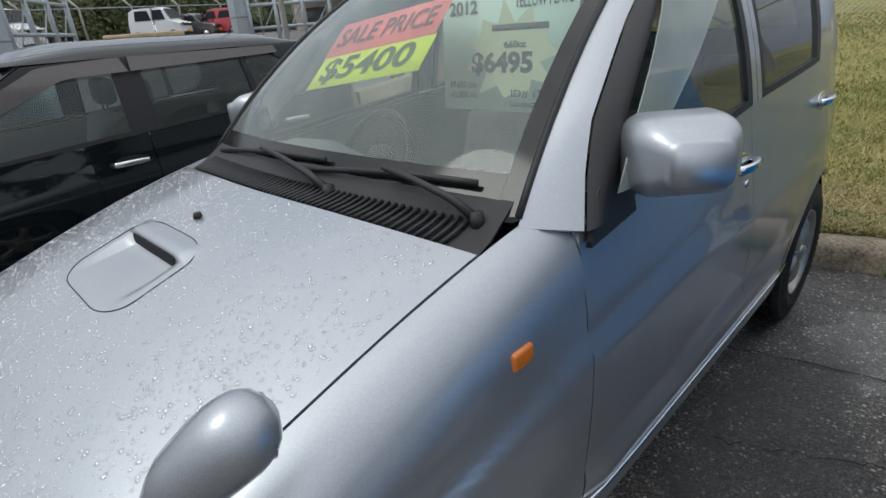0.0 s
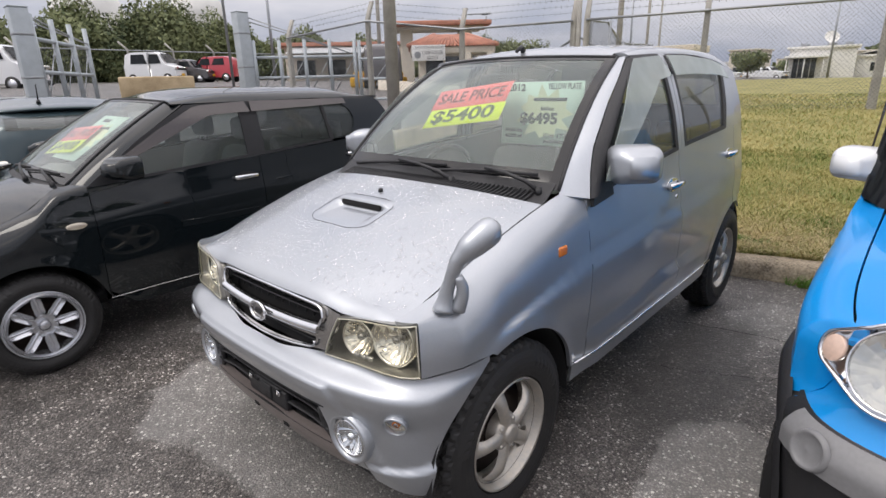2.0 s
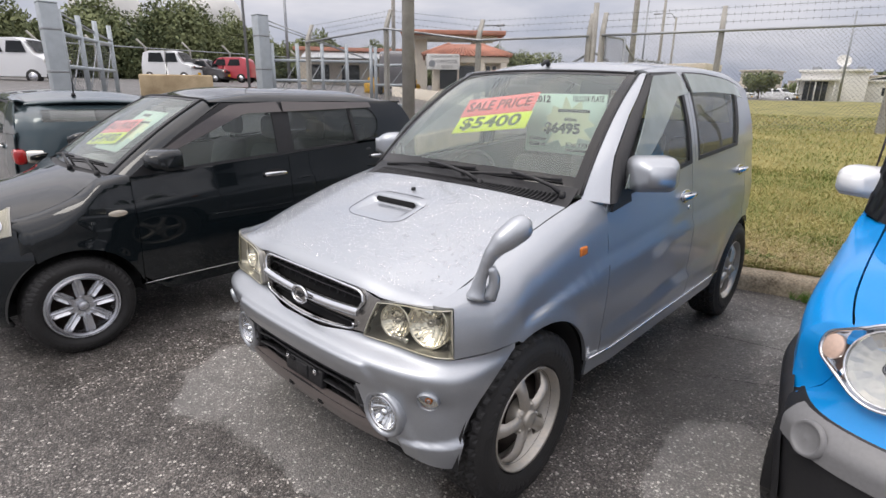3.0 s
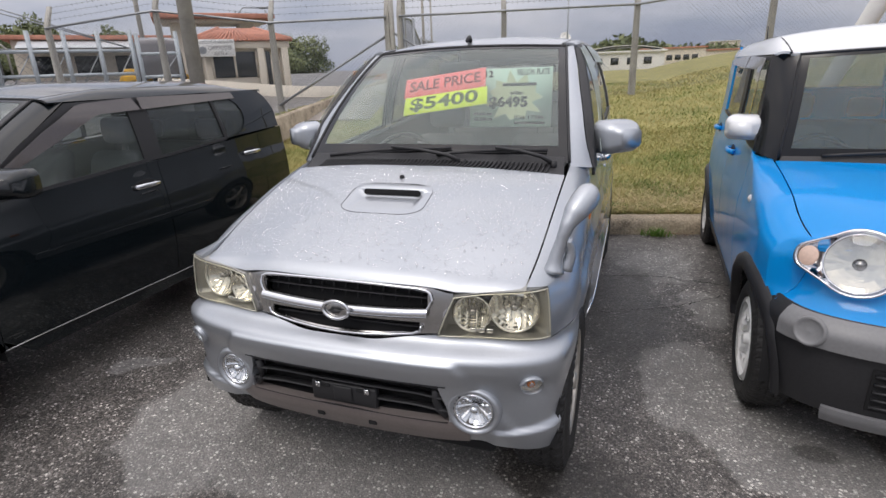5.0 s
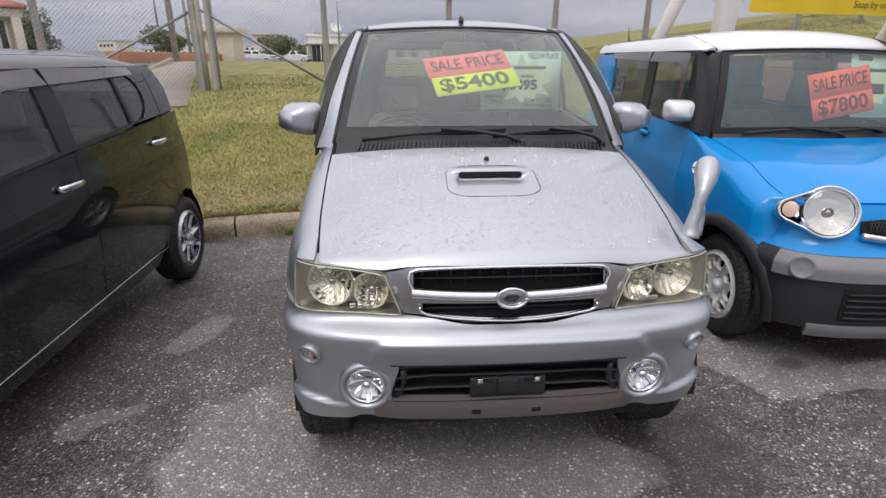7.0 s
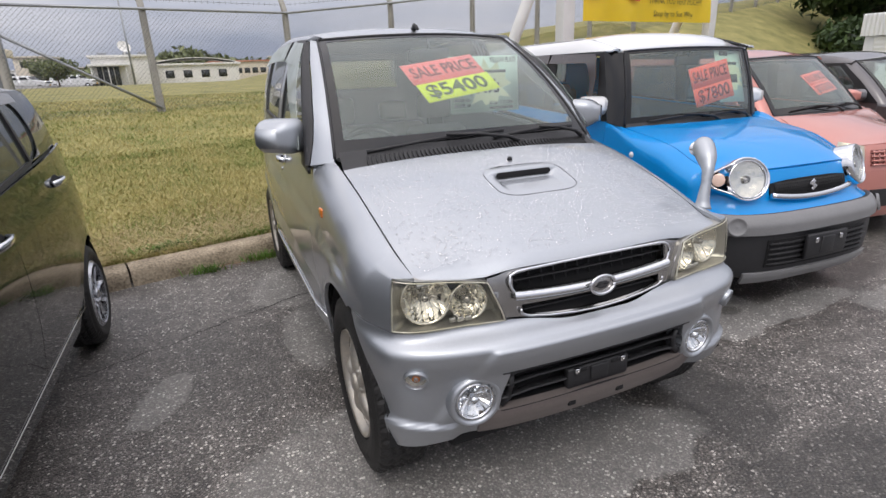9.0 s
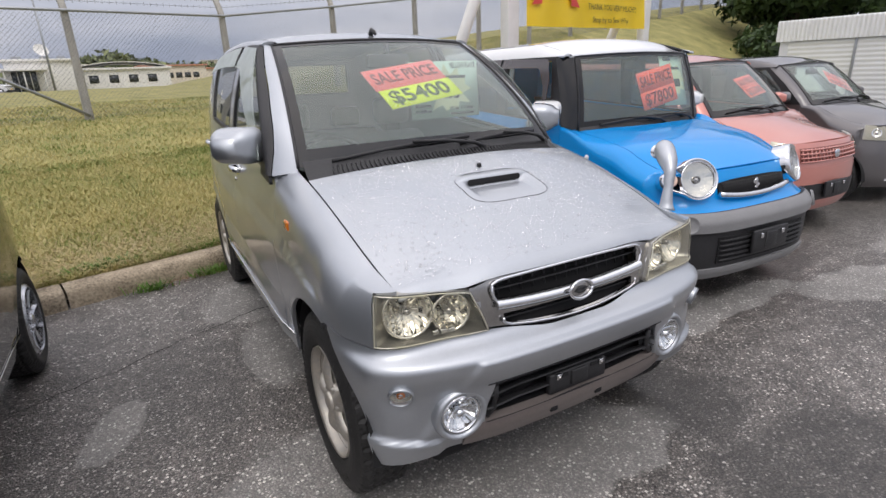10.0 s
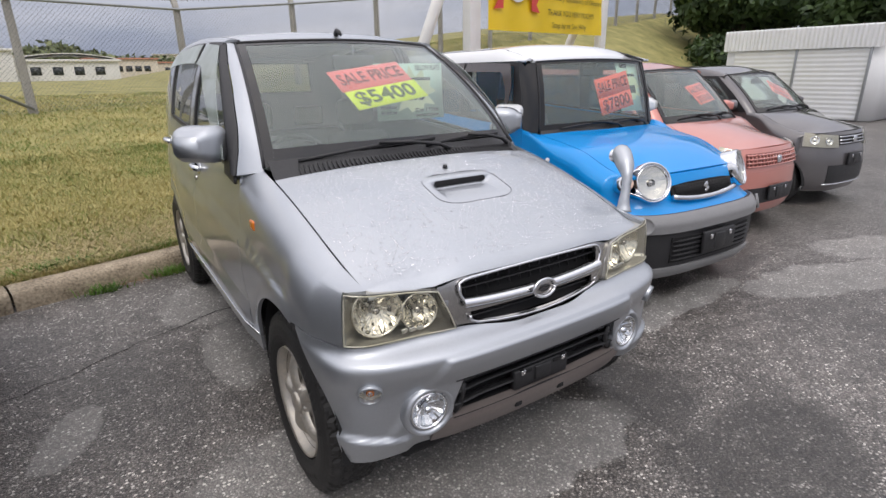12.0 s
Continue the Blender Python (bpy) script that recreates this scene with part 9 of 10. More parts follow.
rw = random.Random(21)
blobs = []
for k in range(84):
    t = k / 83
    x, y = lerp(-52, -60, t) + rw.uniform(-5, 5), lerp(-8, 52, t) + rw.uniform(-2, 2)
    h = rw.uniform(2.0, 3.4) + 1.2 * step(0.25, 0.45, t) * (1 - step(0.5, 0.75, t))
    blobs.append((x, y, 2.2 + h * 0.6, rw.uniform(1.6, 3.3), rw.uniform(1.6, 3.2), h * rw.uniform(0.7, 1.05)))
tagged(leaf_cloud("woods", blobs, 620, 0.20, WOODS, 31), "dense green subtropical woods behind the far fence", "woods", kind="stuff")
blobs = []
for k in range(26):
    t = k / 25
    x, y = lerp(-63, -50, t) + rw.uniform(-3, 3), lerp(46, 71, t) + rw.uniform(-3, 3)
    h = rw.uniform(2.0, 3.2)
    blobs.append((x, y, 1.0 + h, rw.uniform(3, 5), rw.uniform(3, 4.5), h))
tagged(leaf_cloud("woods", blobs, 330, 0.27, WOODS, 32), "darker row of trees behind the guardhouse", "woods", kind="stuff")


def tree(x, y, z, tall, spread, material, seed, label, leaves=0.16, per=420):
    root = thing("tree", pose(0, 0, 0), label, "tree", "trees")
    rt = random.Random(seed)
    bm = bmesh.new()
    tube(bm, [(x, y, z - 0.2), (x + 0.1, y, z + tall * 0.25), (x - 0.05, y + 0.1, z + tall * 0.5), (x, y, z + tall * 0.72)], lambda t: lerp(0.16, 0.06, t) * tall / 5, 8)
    blobs = []
    for k in range(9):
        a = rt.uniform(0, math.tau)
        d = spread * rt.uniform(0.15, 0.75)
        c = Vector((x + d * math.cos(a), y + d * math.sin(a), z + tall * rt.uniform(0.45, 0.9)))
        tube(bm, [(x, y, z + tall * rt.uniform(0.25, 0.5)), c.lerp(Vector((x, y, c.z)), 0.4), c], lambda t: lerp(0.05, 0.015, t) * tall / 5, 6)
        blobs.append((c.x, c.y, c.z, spread * rt.uniform(0.35, 0.55), spread * rt.uniform(0.35, 0.55), tall * rt.uniform(0.13, 0.22)))
    part("trunk", bm, BARK, root)
    leaf_cloud("crown", blobs, per, leaves, material, seed, parent=root)


for x, y, tall, sp, s in ((-13.5, 62, 2.9, 1.7, 51), (-18.5, 82, 3.6, 2.2, 52), (-24, 58, 3.4, 2.2, 54), (-17.5, 54, 2.6, 1.6, 55)):
    tree(x, y, 0.7, tall, sp, WOODS, s, "round green tree in front of distant buildings", 0.16, 420)
for x, y, tall, sp, s in ((25.5, 13.6, 4.9, 3.4, 61), (28.0, 11.5, 6.0, 3.8, 62), (31.0, 15.5, 6.5, 4.2, 63), (26.5, 8.6, 5.8, 3.4, 64), (28.5, 5.0, 6.2, 3.6, 65)):
    tree(x, y, 0.6 + lawn_z(x, y) * 0.5, tall, sp, DARK_LEAF, s, "dark broad-leaved tree behind the storage shed", 0.20, 560)
for x, y, r, s in ((22.9, 13.2, 1.25, 66), (24.4, 11.6, 1.5, 67), (24.8, 14.2, 1.3, 68)):
    z = 0.6 + lawn_z(x, y) * 0.5
    bush = thing("bush", pose(0, 0, 0), "dark leafy bush at the foot of the grassy mound", "bush", "bushes by the shed")
    bm = bmesh.new()
    for a in np.linspace(0, math.tau, 6)[:-1]:
        tube(bm, [(x, y, z - 0.3), (x + 0.25 * r * math.cos(a), y + 0.25 * r * math.sin(a), z + 0.4 * r), (x + 0.5 * r * math.cos(a), y + 0.5 * r * math.sin(a), z + 0.9 * r)], lambda t: lerp(0.03, 0.01, t), 6)
    part("stems", bm, BARK, bush)
    leaf_cloud("crown", [(x + 0.45 * r * math.cos(a), y + 0.45 * r * math.sin(a), z + 0.55 * r + 0.2 * math.sin(2.3 * a), 0.6 * r, 0.6 * r, 0.6 * r) for a in np.linspace(0, math.tau, 6)[:-1]], 420, 0.14, DARK_LEAF, s, parent=bush)

# white radomes above the woods
for x, y, z, rr in ((-123.3, 36.0, 15.0, 6.3), (-116.4, 54.3, 15.6, 5.4)):
    bm = bmesh.new()
    bmesh.ops.create_icosphere(bm, subdivisions=4, radius=rr)
    bmesh.ops.translate(bm, verts=bm.verts, vec=(x, y, z))
    root = thing("radome", pose(0, 0, 0), "white panelled radar dome rising above the woods", "radome", "radomes")
    part("dome", bm, WHITE_WALL, root)
    bm = bmesh.new()
    rod(bm, (x, y, -2), (x, y, z - rr * 0.55), rr * 0.8, seg=24)
    part("base", bm, WHITE_WALL, root)

# ---- far buildings behind the lawn ----
def block(name, lo, hi, yaw, wall, label, windows=0, roof=None, floors=1):
    cx, cy = (lo[0] + hi[0]) / 2, (lo[1] + hi[1]) / 2
    root = thing(name, Matrix.Translation((cx, cy, lo[2])) @ pose(0, 0, 0, 0, 0, yaw), label, "building", "far buildings")
    w, d, h = hi[0] - lo[0], hi[1] - lo[1], hi[2] - lo[2]
    bm = bmesh.new()
    box(bm, (-w / 2, -d / 2, -1.5), (w / 2, d / 2, h), 0.03)
    part("wall", bm, wall, root)
    bm = bmesh.new()
    box(bm, (-w / 2 - 0.3, -d / 2 - 0.3, h), (w / 2 + 0.3, d / 2 + 0.3, h + 0.25), 0.03)
    part("roof", bm, roof or wall, root)
    for f in range(floors):
        for k in range(windows):
            x = lerp(-w / 2 + 1, w / 2 - 1, (k + 0.5) / windows)
            z = h * (f + 0.35) / floors
            bm = bmesh.new()
            box(bm, (x - 0.5, -d / 2 - 0.04, z), (x + 0.5, -d / 2 + 0.05, z + min(0.9, h / floors * 0.4)))
            part("window", bm, DARK_GLASS, root)
    return root


wb = block("white_storehouse", (-12.9, 75, 0.75), (-6.6, 85, 4.1), 6, WHITE_WALL, "white flat-roofed building with a glazed front beyond the lawn")
bm = bmesh.new()
box(bm, (-2.7, -5.10, 0.2), (-0.4, -4.98, 2.3), 0.02)
part("glazed_front", bm, DARK_GLASS, wb)
for k in range(5):
    bm = bmesh.new()
    box(bm, (-2.75 + k * 0.58, -5.16, 0.2), (-2.67 + k * 0.58, -5.08, 2.3))
    part("mullion", bm, WHITE_WALL, wb)
bm = bmesh.new()
box(bm, (-3.5, -6.9, 2.35), (0.6, -4.9, 2.6), 0.03)
part("porch_canopy", bm, WHITE_WALL, wb)
for x in (-3.2, -1.5, 0.3):
    bm = bmesh.new()
    rod(bm, (x, -6.6, -0.5), (x, -6.6, 2.4), 0.07, seg=8)
    part("porch_post", bm, WHITE_WALL, wb)
for x, w in ((-2.4, 0.9), (0.2, 1.0), (1.9, 0.8)):
    bm = bmesh.new()
    box(bm, (x, -2, 3.5), (x + w, 0, 4.0), 0.03)
    part("roof_unit", bm, GALV, wb)
bm = bmesh.new()
lathe(bm, [(0.02, 0.0), (0.35, 0.05), (0.6, 0.14), (0.75, 0.24)], 24, Matrix.Translation((0.5, -3, 4.5)) @ pose(0, 0, 0, 60, 0, 20))
rod(bm, (0.5, -3, 3.5), (0.5, -2.9, 4.5), 0.06, seg=8)
part("satellite_dish", bm, WHITE_WALL, wb)
hall = block("white_hall", (-6.5, 78, 0.75), (3.9, 88, 3.05), 0, WHITE_WALL, "long low white hall with a shallow curved roof", 4)
bm = bmesh.new()
rows = [[Vector((lerp(-5.4, 5.4, i / 20), y, 2.5 + 0.75 * math.sin(math.pi * i / 20) ** 0.7)) for y in (-5.2, 5.2)] for i in range(21)]
sheet(rows, 0.1, away=(0, 0, 0), bm=bm)
part("curved_roof", bm, WHITE_WALL, hall)
block("cream_block", (1.0, 108, 1.0), (11.5, 116, 4.0), 4, CREAM, "distant cream building with a brown roof", 6, ROOF_RED)
block("cream_block", (12.5, 120, 1.0), (24, 128, 3.6), 4, CREAM, "distant cream building with a brown roof", 5, ROOF_RED)
block("cream_flats", (-28.5, 112, 1.0), (-24.0, 120, 5.6), -6, CREAM, "distant cream block of flats", 3, None, 2)
block("cream_flats", (-20, 128, 1.0), (-8, 138, 5.0), 5, CREAM, "distant cream block of flats", 5, None, 2)
block("white_block", (-60, 150, 1.0), (-46, 160, 5.5), 0, WHITE_WALL, "distant white block beyond the road", 6, None, 2)
rb = random.Random(77)
for k in range(16):
    x = -120 + k * 12 + rb.uniform(-4, 4)
    y = 230 + rb.uniform(-20, 40)
    block("town_house", (x, y, 0.5), (x + rb.uniform(7, 12), y + 10, rb.uniform(4.0, 8.0)), rb.uniform(-15, 15), WHITE_WALL if k % 3 else CREAM, "far white town building near the horizon", 4, None, 2)
blobs = [(rb.uniform(-20, 80), rb.uniform(150, 200), 2.5, rb.uniform(6, 12), 5, rb.uniform(2.0, 4.0)) for k in range(16)]
blobs += [(-8.0, 150, 4.5, 4.5, 4, 2.6), (-2.5, 152, 5.5, 5.0, 4, 3.0), (3.0, 154, 4.5, 5.0, 4, 2.2)]
tagged(leaf_cloud("far_trees", blobs, 60, 0.8, WOODS, 33), "low distant trees along the skyline", "woods", kind="stuff")
far_car("white_sedan", Matrix.Translation((-11.5, 70, 0.8)) @ pose(0, 0, 0, 0, 0, 75), WHITE_P, 4.4, 1.7, 1.45, 1.1, 0.9, "white car parked near distant buildings")
far_car("white_sedan", Matrix.Translation((-15.0, 66, 0.8)) @ pose(0, 0, 0, 0, 0, 80), WHITE_P, 4.4, 1.7, 1.45, 1.1, 0.9, "white car parked near distant buildings")

# fence of the far car park below the woods
far_posts = [Vector((lerp(-38, -40, t), lerp(-2, 34, t), 0)) for t in np.linspace(0, 1, 13)]
ff = thing("far_fence", pose(0, 0, 0), "far chain-link fence with slanted post tops", "fence", "fences")
for p in far_posts:
    bm = bmesh.new()
    tube(bm, [(p.x, p.y, 1.6), (p.x, p.y, 4.0), (p.x - 0.35, p.y - 0.35, 4.5)], 0.07, 6)
    part("fence_post", bm, POST, ff)
bm = bmesh.new()
tube(bm, [(p.x, p.y, 3.95) for p in far_posts], 0.04, 6)
part("top_rail", bm, GALV, ff)

# ---- sign frame with the yellow banner ----
BANNER_Y = surface("yellow_vinyl", (0.80, 0.56, 0.01), 0.45, vary=0.05, scale=2)
WHITE_STEEL = surface("white_painted_steel", (0.74, 0.73, 0.70), 0.45, vary=0.08)
RIBBON = surface("red_print", (0.62, 0.06, 0.045), 0.5, vary=0.05)
NAVY = surface("navy_print", (0.02, 0.04, 0.20), 0.5, vary=0.05)
WHITE_INK = surface("white_print", (0.80, 0.80, 0.78), 0.5, vary=0.03)
sf = thing("sign_frame", pose(0, 0, 0), "white steel sign frame with slanted braces behind the cars", "sign frame")
PL, DIR = Vector((3.62, 5.34, 0)), Vector((0.955, 0.297, 0))
ROW_N = Vector((0.297, -0.955, 0))
for k, dist in enumerate((0.0, 4.35)):
    p = PL + DIR * dist
    z = lawn_z(p.x, p.y) - 0.2
    bm = bmesh.new()
    box(bm, (-0.125, -0.07, z), (0.125, 0.07, 4.6), 0.012)
    o = part("post", bm, WHITE_STEEL, sf)
    o.matrix_local = Matrix.Translation((p.x, p.y, 0)) @ pose(0, 0, 0, 0, 0, 17.3)
    q = p - DIR * 0.95 + Vector((-0.297, 0.955, 0)) * 0.9
    bm = bmesh.new()
    tube(bm, [p + Vector((0, 0, 3.6)), Vector((q.x, q.y, lawn_z(q.x, q.y) - 0.1))], lambda t: (0.09, 0.07), 8)
    part("brace", bm, WHITE_STEEL, sf)
bm = bmesh.new()
bc = PL + DIR * 2.18 + ROW_N * 0.10
bm0 = Matrix.Translation((bc.x, bc.y, 2.62)) @ pose(0, 0, 0, 90, 0, 17.3) @ pose(0, 0, 0, 0, 0, 1.0)
rows = [[bm0 @ Vector((lerp(-1.93, 1.93, i / 30), lerp(-0.60, 0.62, j / 8), 0.02 * math.sin(i * 0.9) * math.cos(j * 0.8))) for j in range(9)] for i in range(31)]
sheet(rows, 0.002, away=tuple(bc - ROW_N), bm=bm)
banner = tagged(part("banner", bm, BANNER_Y), "yellow vinyl award banner hung on the white frame", "banner")
top = bm0 @ Matrix.Translation((0, 0, 0.03))
for txt, size, x, y, w in (("BEST USED CARS", 0.20, 0.62, 0.42, 2.3), ("in Okinawa", 0.19, 0.55, 0.16, 1.15), ("by the Military Community of Okinawa", 0.12, 0.62, -0.06, 2.35), ("THANK YOU VERY MUCH!!!", 0.13, 0.62, -0.29, 1.75), ("Stop by to See Why", 0.12, 0.55, -0.48, 1.3)):
    if txt.startswith("BEST"):
        b = bmesh.new()
        for k in range(5):
            box(b, (-0.5 + k * 0.47, 0.36, 0), (-0.12 + k * 0.47, 0.48, 0.003))
        o = part("line_of_print", b, NAVY, banner)
        o.matrix_local = top
    else:
        lettering(txt, size, top @ Matrix.Translation((x, y, 0)), INK, banner, width=w)
# award badge: round seal and ribbon
b = bmesh.new()
lathe(b, [(0.001, 0.004), (0.34, 0.004), (0.36, 0.0)], 36)
o = part("badge_disc", b, WHITE_INK, banner)
o.matrix_local = top @ Matrix.Translation((-1.2, 0.16, 0))
b = bmesh.new()
lathe(b, [(0.001, 0.004), (0.29, 0.004), (0.30, 0.0)], 36)
o = part("badge_centre", b, NAVY, banner)
o.matrix_local = top @ Matrix.Translation((-1.2, 0.16, 0.004))
b = bmesh.new()
rows = [[Vector((lerp(-0.52, 0.52, i / 20), -0.10 - 0.10 * math.cos(lerp(-1.4, 1.4, i / 20)) * -1 - 0.1 + h, 0.012)) for h in (0, 0.19)] for i in range(21)]
sheet(rows, 0.0, away=(0, 0, -1), bm=b)
o = part("ribbon", b, RIBBON, banner)
o.matrix_local = top @ Matrix.Translation((-1.2, 0.05, 0))
for sg in (-1, 1):
    b = bmesh.new()
    vs = [b.verts.new((sg * x, y, 0.009)) for x, y in ((0.40, -0.42), (0.40, -0.22), (0.62, -0.24), (0.55, -0.33), (0.66, -0.44))]
    b.faces.new(vs if sg < 0 else vs[::-1])
    o = part("ribbon_tail", b, RIBBON, banner)
    o.matrix_local = top @ Matrix.Translation((-1.2, 0.12, 0))
lettering("2023 WINNER", 0.12, top @ Matrix.Translation((-1.2, -0.01, 0.016)), WHITE_INK, banner, width=0.72)
lettering("2023", 0.13, top @ Matrix.Translation((-1.2, 0.26, 0.012)), WHITE_INK, banner, width=0.3)

# ---- storage shed with shutters ----
SHED = surface("white_corrugated_steel", (0.76, 0.77, 0.78), 0.5, 0.1, vary=0.08, scale=2)
sh = thing("storage_shed", Matrix.Translation((19.27, 8.07, -0.25)) @ pose(0, 0, 0, 0, 0, -87), "white corrugated steel storage shed with closed roller shutters", "shed")
sw = 4.75
bm = bmesh.new()
box(bm, (-sw / 2, 0.06, 0), (sw / 2, 3.2, 2.35))
part("wall", bm, SHED, sh)
bm = bmesh.new()
rows = []
n = 150
for i in range(n + 1):
    x = lerp(-sw / 2 - 0.1, sw / 2 + 0.1, i / n)
    o = 0.012 if (i // 2) % 2 else -0.012
    rows.append([Vector((x, -0.05 + o, 2.22)), Vector((x, -0.05 + o, 2.86)), Vector((x, -0.02, 2.90)), Vector((x, 3.3, 2.80))])
sheet(rows, 0, away=(0, 1.5, 1.0), bm=bm)
part("fascia", bm, SHED, sh, smooth=False)
for k in range(2):
    x0 = lerp(-sw / 2 + 0.3, sw / 2 - 0.3, k / 2)
    x1 = lerp(-sw / 2 + 0.3, sw / 2 - 0.3, (k + 1) / 2) - 0.08
    bm = bmesh.new()
    rows = []
    for j in range(61):
        z = lerp(0.02, 2.2, j / 60)
        o = (0.0, 0.012, 0.016, 0.012)[j % 4]
        rows.append([Vector((x, 0.03 - o, z)) for x in (x0, (x0 + x1) / 2, x1)])
    sheet(rows, 0, away=((x0 + x1) / 2, 2, 1), bm=bm)
    part("roller_shutter", bm, SHED, sh)
    bm = bmesh.new()
    box(bm, (x1 + 0.005, -0.02, 0), (x1 + 0.075, 0.06, 2.25), 0.008)
    part("jamb", bm, GALV, sh)



# ---- price signs behind the windscreens ----
PAPER_PINK = surface("fluorescent_pink_card", (0.95, 0.20, 0.19), 0.7, vary=0.05)
PAPER_LIME = surface("fluorescent_yellow_card", (0.72, 0.86, 0.02), 0.7, vary=0.04)
PAPER_ORANGE = surface("fluorescent_orange_card", (0.95, 0.17, 0.12), 0.7, vary=0.05)
PAPER_GREEN = surface("pale_green_paper", (0.55, 0.72, 0.60), 0.8, vary=0.04)
STAR = surface("pale_yellow_print", (0.62, 0.68, 0.44), 0.8, vary=0.06)
PRINT = surface("dark_print", (0.06, 0.07, 0.06), 0.8, vary=0.1)
PRINT_RED = surface("maroon_print", (0.20, 0.03, 0.03), 0.8, vary=0.1)
PRINT_GREEN = surface("olive_print", (0.07, 0.10, 0.015), 0.8, vary=0.1)


def screen_frame(S, M, u, v, roll, inside):
    """Frame on the inner face of a windscreen: x to the car's left, y up the glass, z outwards."""
    p = S.screen(u, v, -inside)
    ex = (S.screen(u + 0.05, v) - S.screen(u - 0.05, v)).normalized()
    ey = (S.screen(u, v + 0.05) - S.screen(u, v - 0.05)).normalized()
    ez = ex.cross(ey).normalized()
    ey = ez.cross(ex)
    return M @ Matrix.Translation(p) @ Matrix((ex, ey, ez)).transposed().to_4x4() @ pose(0, 0, 0, 0, 0, roll)


def card(w, h, thick=0.0012):
    bm = bmesh.new()
    box(bm, (-w / 2, -h / 2, -thick), (w / 2, h / 2, 0))
    return bm


def price_sign(S, M, u, v, roll, w, h, price, upper, lower, price_mat, split=0.46, inside=0.022, label=""):
    m = screen_frame(S, M, u, v, roll, inside)
    root = thing("price_sign", m, label, "price sign", "price signs")
    hu, hl = h * (1 - split), h * split
    o = part("upper_card", card(w, hu), upper, root)
    o.location = (0, hl / 2, 0)
    o = part("lower_card", card(w, hl), lower, root)
    o.location = (0.008 if upper is not lower else 0, -hu / 2, 0.0005)
    lettering("SALE PRICE", hu * 0.72, Matrix.Translation((0, hl / 2, 0.0025)), PRINT_RED if upper is not lower else PRINT_RED, root, width=w * 0.88, bold=0.002)
    lettering(price, hl * 0.95, Matrix.Translation((0, -hu / 2, 0.0025)), price_mat, root, width=w * 0.82, bold=0.003)
    return root


NONE = Matrix()
price_sign(SV, NONE, 0.0, 0.54, 11.0, 0.395, 0.262, "$5400", PAPER_PINK, PAPER_LIME, PRINT_GREEN, label="pink and lime price sign behind the silver car's windscreen")
price_sign(BLUE_S, BLUE_AT, 0.27, 0.50, 10.5, 0.40, 0.27, "$7800", PAPER_ORANGE, PAPER_ORANGE, PRINT_RED, label="orange price sign behind the blue car's windscreen")
price_sign(PINK_S, PINK_AT, 0.35, 0.50, 10, 0.38, 0.26, "$5500", PAPER_ORANGE, PAPER_ORANGE, PRINT_RED, label="orange price sign behind the pink car's windscreen")
price_sign(GREY_S, GREY_AT, 0.35, 0.50, -30, 0.38, 0.24, "$5500", PAPER_ORANGE, PAPER_ORANGE, PRINT_RED, label="orange price sign behind the grey car's windscreen")


def info_sheet(S, M, u, v, roll, w, h, rows, label, inside=0.034, star=True, hung=None):
    m = screen_frame(S, M, u, v, roll, inside) if hung is None else hung
    root = thing("info_sheet", m, label, "info sheet", "info sheets")
    part("paper", card(w, h), PAPER_GREEN, root)
    if star:
        bm = bmesh.new()
        vs = []
        for k in range(22):
            a = k * math.tau / 22
            q = (0.36 if k % 2 else 0.52) * w * (1 + 0.12 * math.sin(k * 2.3))
            vs.append(bm.verts.new((q * 0.9 * math.cos(a) * min(1, h / w * 1.1) + 0.02, q * 0.82 * math.sin(a) * min(1, h / w), 0.0008)))
        bm.faces.new(vs)
        part("printed_star", bm, STAR, root)
    for txt, x, y, size, wid, bold in rows:
        if txt.startswith("bar"):
            bm = bmesh.new()
            box(bm, (x - wid / 2, y - size / 2, 0.001), (x + wid / 2, y + size / 2, 0.0018))
            part("line_of_print", bm, PRINT, root)
        else:
            lettering(txt, size, Matrix.Translation((x, y, 0.002)), PRINT, root, width=wid, bold=bold)


info_sheet(SV, NONE, 0, 0, 0, 0.405, 0.276, [
    ("2012", -0.13, 0.112, 0.042, 0.095, 0.0015), ("YELLOW PLATE", 0.11, 0.116, 0.036, 0.158, 0.0008), ("bar", 0.045, 0.062, 0.014, 0.165, 0), ("660cc", 0.033, 0.022, 0.022, 0.066, 0.001),
    ("$6495", -0.008, -0.022, 0.064, 0.19, 0.003), ("69,650 km", -0.135, -0.074, 0.021, 0.092, 0.001), ("43,200 mi", -0.135, -0.100, 0.021, 0.092, 0.001), ("ID# 17386", 0.095, -0.094, 0.025, 0.145, 0.0006), ("bar", 0.095, -0.119, 0.012, 0.145, 0)],
    "pale green sale sheet with a yellow star behind the glass", hung=Matrix.Translation((0.276, 1.366, 1.342)) @ pose(0, 0, 0, 86, 0, 2))
info_sheet(BLUE_S, BLUE_AT, 0.66, 0.60, 0, 0.30, 0.38, [("bar", -0.05, 0.16, 0.03, 0.10, 0), ("bar", 0.0, 0.09, 0.02, 0.2, 0), ("bar", 0.0, -0.02, 0.06, 0.18, 0)], "pale green sale sheet behind the blue car's windscreen", 0.036)
info_sheet(BLACK_S, BLACK_AT, 0.35, 0.52, 0, 0.34, 0.42, [("bar", -0.05, 0.16, 0.03, 0.10, 0), ("bar", 0.0, 0.09, 0.02, 0.2, 0)], "pale green sale sheet behind the black car's windscreen", 0.036)
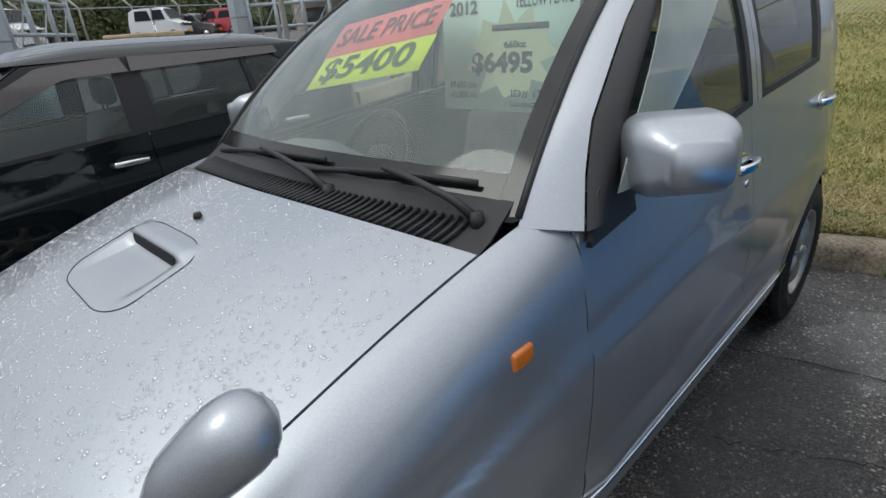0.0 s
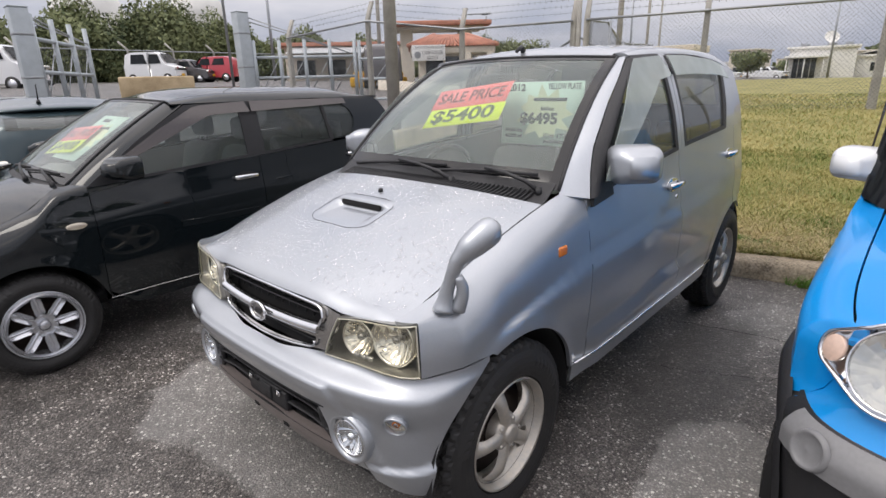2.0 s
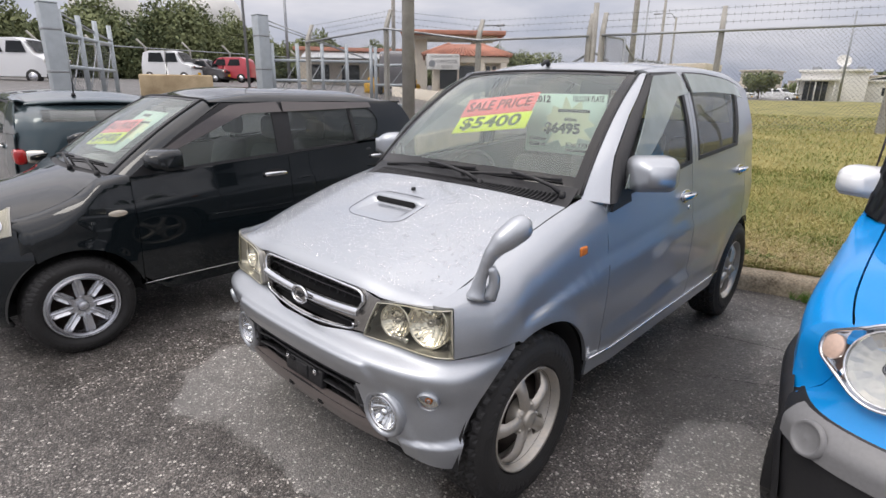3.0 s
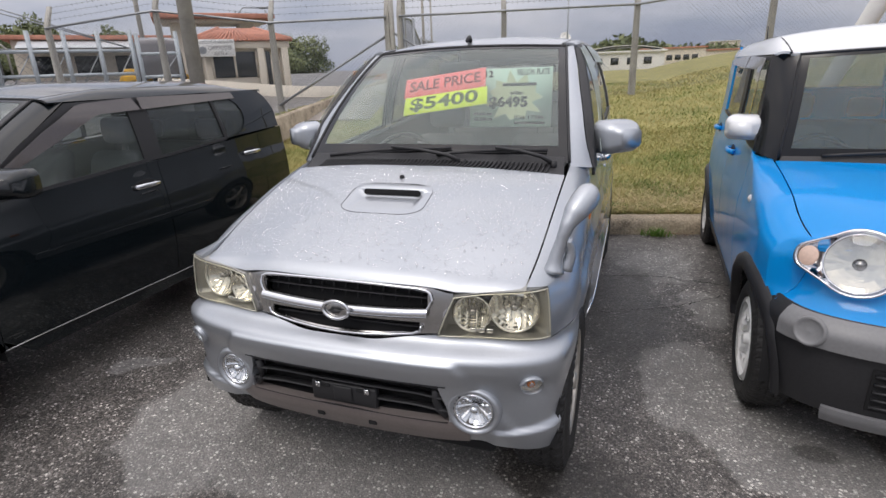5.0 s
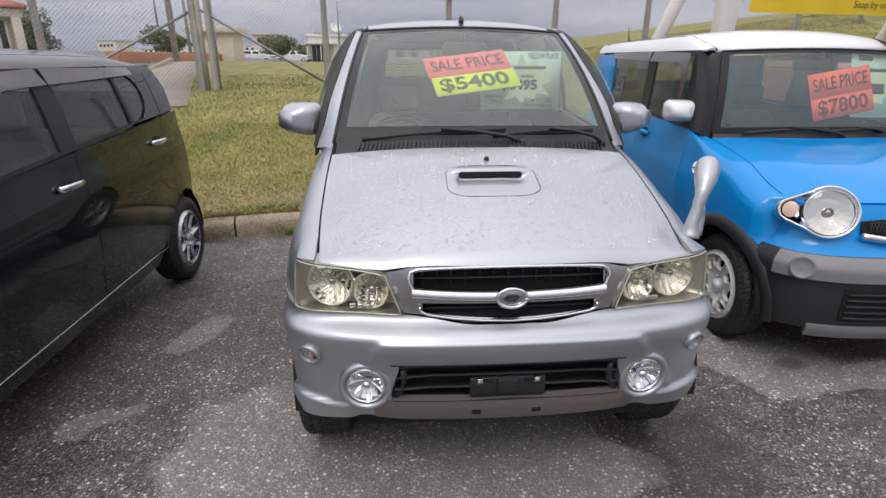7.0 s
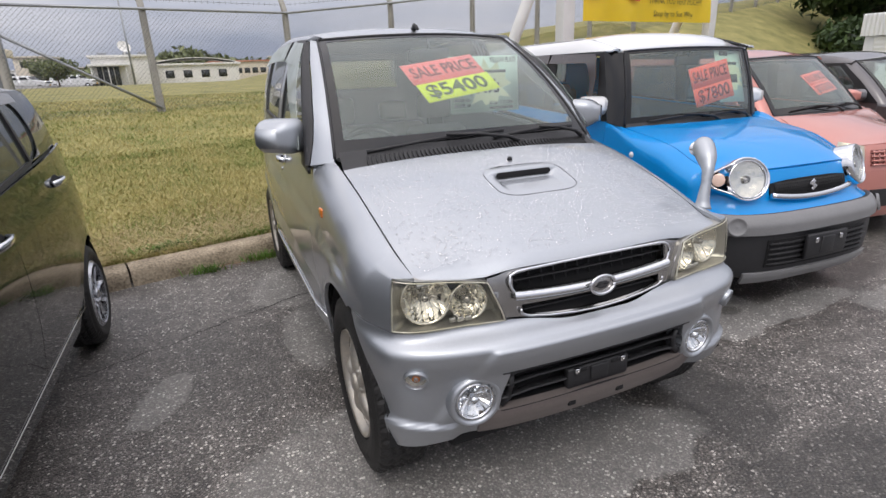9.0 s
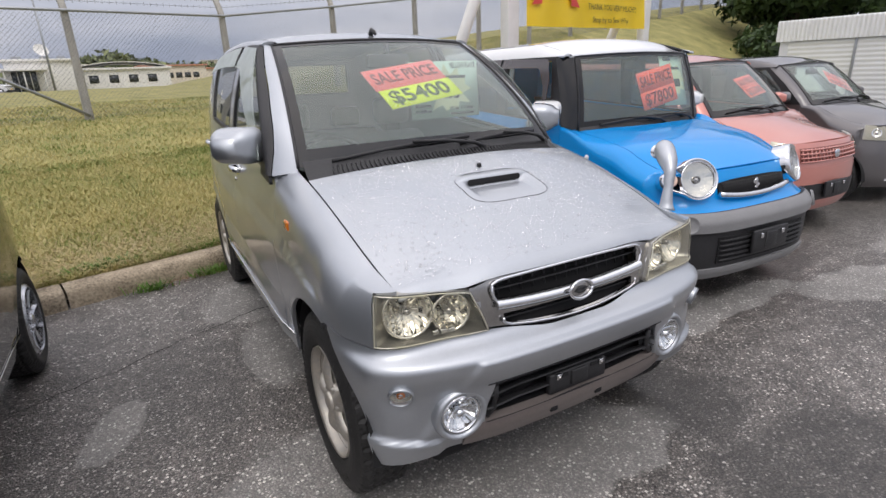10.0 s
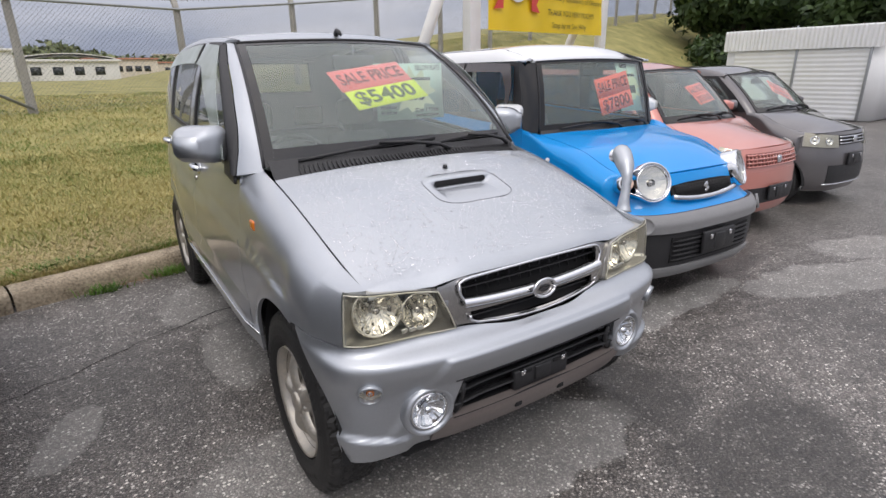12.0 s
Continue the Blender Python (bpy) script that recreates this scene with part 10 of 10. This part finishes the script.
price_sign(BLACK_S, BLACK_AT, 0.10, 0.45, 8, 0.40, 0.26, "$4900", PAPER_PINK, PAPER_LIME, PRINT_GREEN, label="pink and lime price sign behind the black car's windscreen")

# ---- rain drops ----
def drops(name, count, place, seed, small=0.0014, big=0.0042):
    """Flattened beads of water on a painted panel; place gives a point and its normal."""
    r = np.random.RandomState(seed)
    p, n = place(r, count)
    m = len(p)
    q = small + (big - small) * r.uniform(0, 1, (m, 1)) ** 2.6
    x = np.cross(n, np.array((0.2, 1, 0.1)))
    x /= np.linalg.norm(x, axis=1)[:, None]
    y = np.cross(n, x)
    st, ph = r.uniform(0.9, 1.15, (m, 1)), r.uniform(0, 6, (m, 1))
    rings = []
    for f, h in ((1.0, 0.0), (0.85, 0.20), (0.5, 0.34)):
        for j in range(7):
            a = j * math.tau / 7 + ph
            rings.append(p + x * q * f * np.cos(a) + y * q * f * st * np.sin(a) + n * q * h)
    rings.append(p + n * q * 0.40)
    verts = np.stack(rings, 1).reshape(-1, 3)
    one = []
    for lv in (0, 7):
        for j in range(7):
            k = (j + 1) % 7
            one += [(lv + j, lv + k, lv + 7 + k), (lv + j, lv + 7 + k, lv + 7 + j)]
    one += [(14 + j, 14 + (j + 1) % 7, 21) for j in range(7)]
    faces = (np.arange(m)[:, None, None] * 22 + np.array(one)[None]).reshape(-1, 3)
    me = bpy.data.meshes.new(name)
    me.from_pydata(verts, [], faces)
    me.shade_smooth()
    me.materials.append(WATER_BEAD)
    return tagged(new(name, me), "clear beads of rain water on the silver paint", "rain drops", kind="stuff")


WATER_BEAD = glass("water_bead", (0.90, 0.905, 0.91), 1.0, 0.0, 0.17)


HU, HW = np.array(HOOD_U), np.array(HOOD_W)
HOOD = np.array([[tuple(hood_point(SV, u, w)) for w in HW] for u in HU])


def on_hood(r, n):
    """Roots spread over the bonnet, thinner in some places, none in the scoop."""
    i, j = r.uniform(-0.96, 0.96, n), r.uniform(0.055, 0.985, n)
    a, b = np.searchsorted(HU, i) - 1, np.searchsorted(HW, j) - 1
    f, g = ((i - HU[a]) / (HU[a + 1] - HU[a]))[:, None], ((j - HW[b]) / (HW[b + 1] - HW[b]))[:, None]
    p = HOOD[a, b] * (1 - f) * (1 - g) + HOOD[a + 1, b] * f * (1 - g) + HOOD[a, b + 1] * (1 - f) * g + HOOD[a + 1, b + 1] * f * g
    nrm = np.cross(HOOD[a + 1, b] - HOOD[a, b], HOOD[a, b + 1] - HOOD[a, b])
    nrm /= np.linalg.norm(nrm, axis=1)[:, None]
    nrm *= np.sign(nrm[:, 2:])
    keep = ~((abs(p[:, 0]) < 0.165) & (p[:, 1] > 0.39) & (p[:, 1] < 0.592))
    keep &= r.uniform(0, 1, n) < 0.75 + 0.25 * np.sin(p[:, 0] * 17) * np.sin(p[:, 1] * 13 + 2)
    return (p + nrm * 0.0006)[keep], nrm[keep]


def on_roof(r, n):
    y, u = r.uniform(1.66, 3.1, n), r.uniform(-0.95, 0.95, n)
    x = np.array([SV.roof_x(v) for v in y]) * u
    c, e = np.array([SV.roof_c(v) for v in y]), np.array([SV.roof_e(v) for v in y])
    nrm = np.stack([x * 0.25, (y - 2.3) * 0.05, np.ones(n)], 1)
    return np.stack([x, y, c + (e - c) * abs(u) ** 2.4], 1), nrm / np.linalg.norm(nrm, axis=1)[:, None]


drops("rain_drops", 8500, on_hood, 41, 0.0016, 0.0056)
drops("rain_drops", 1800, on_roof, 42, 0.002, 0.005)
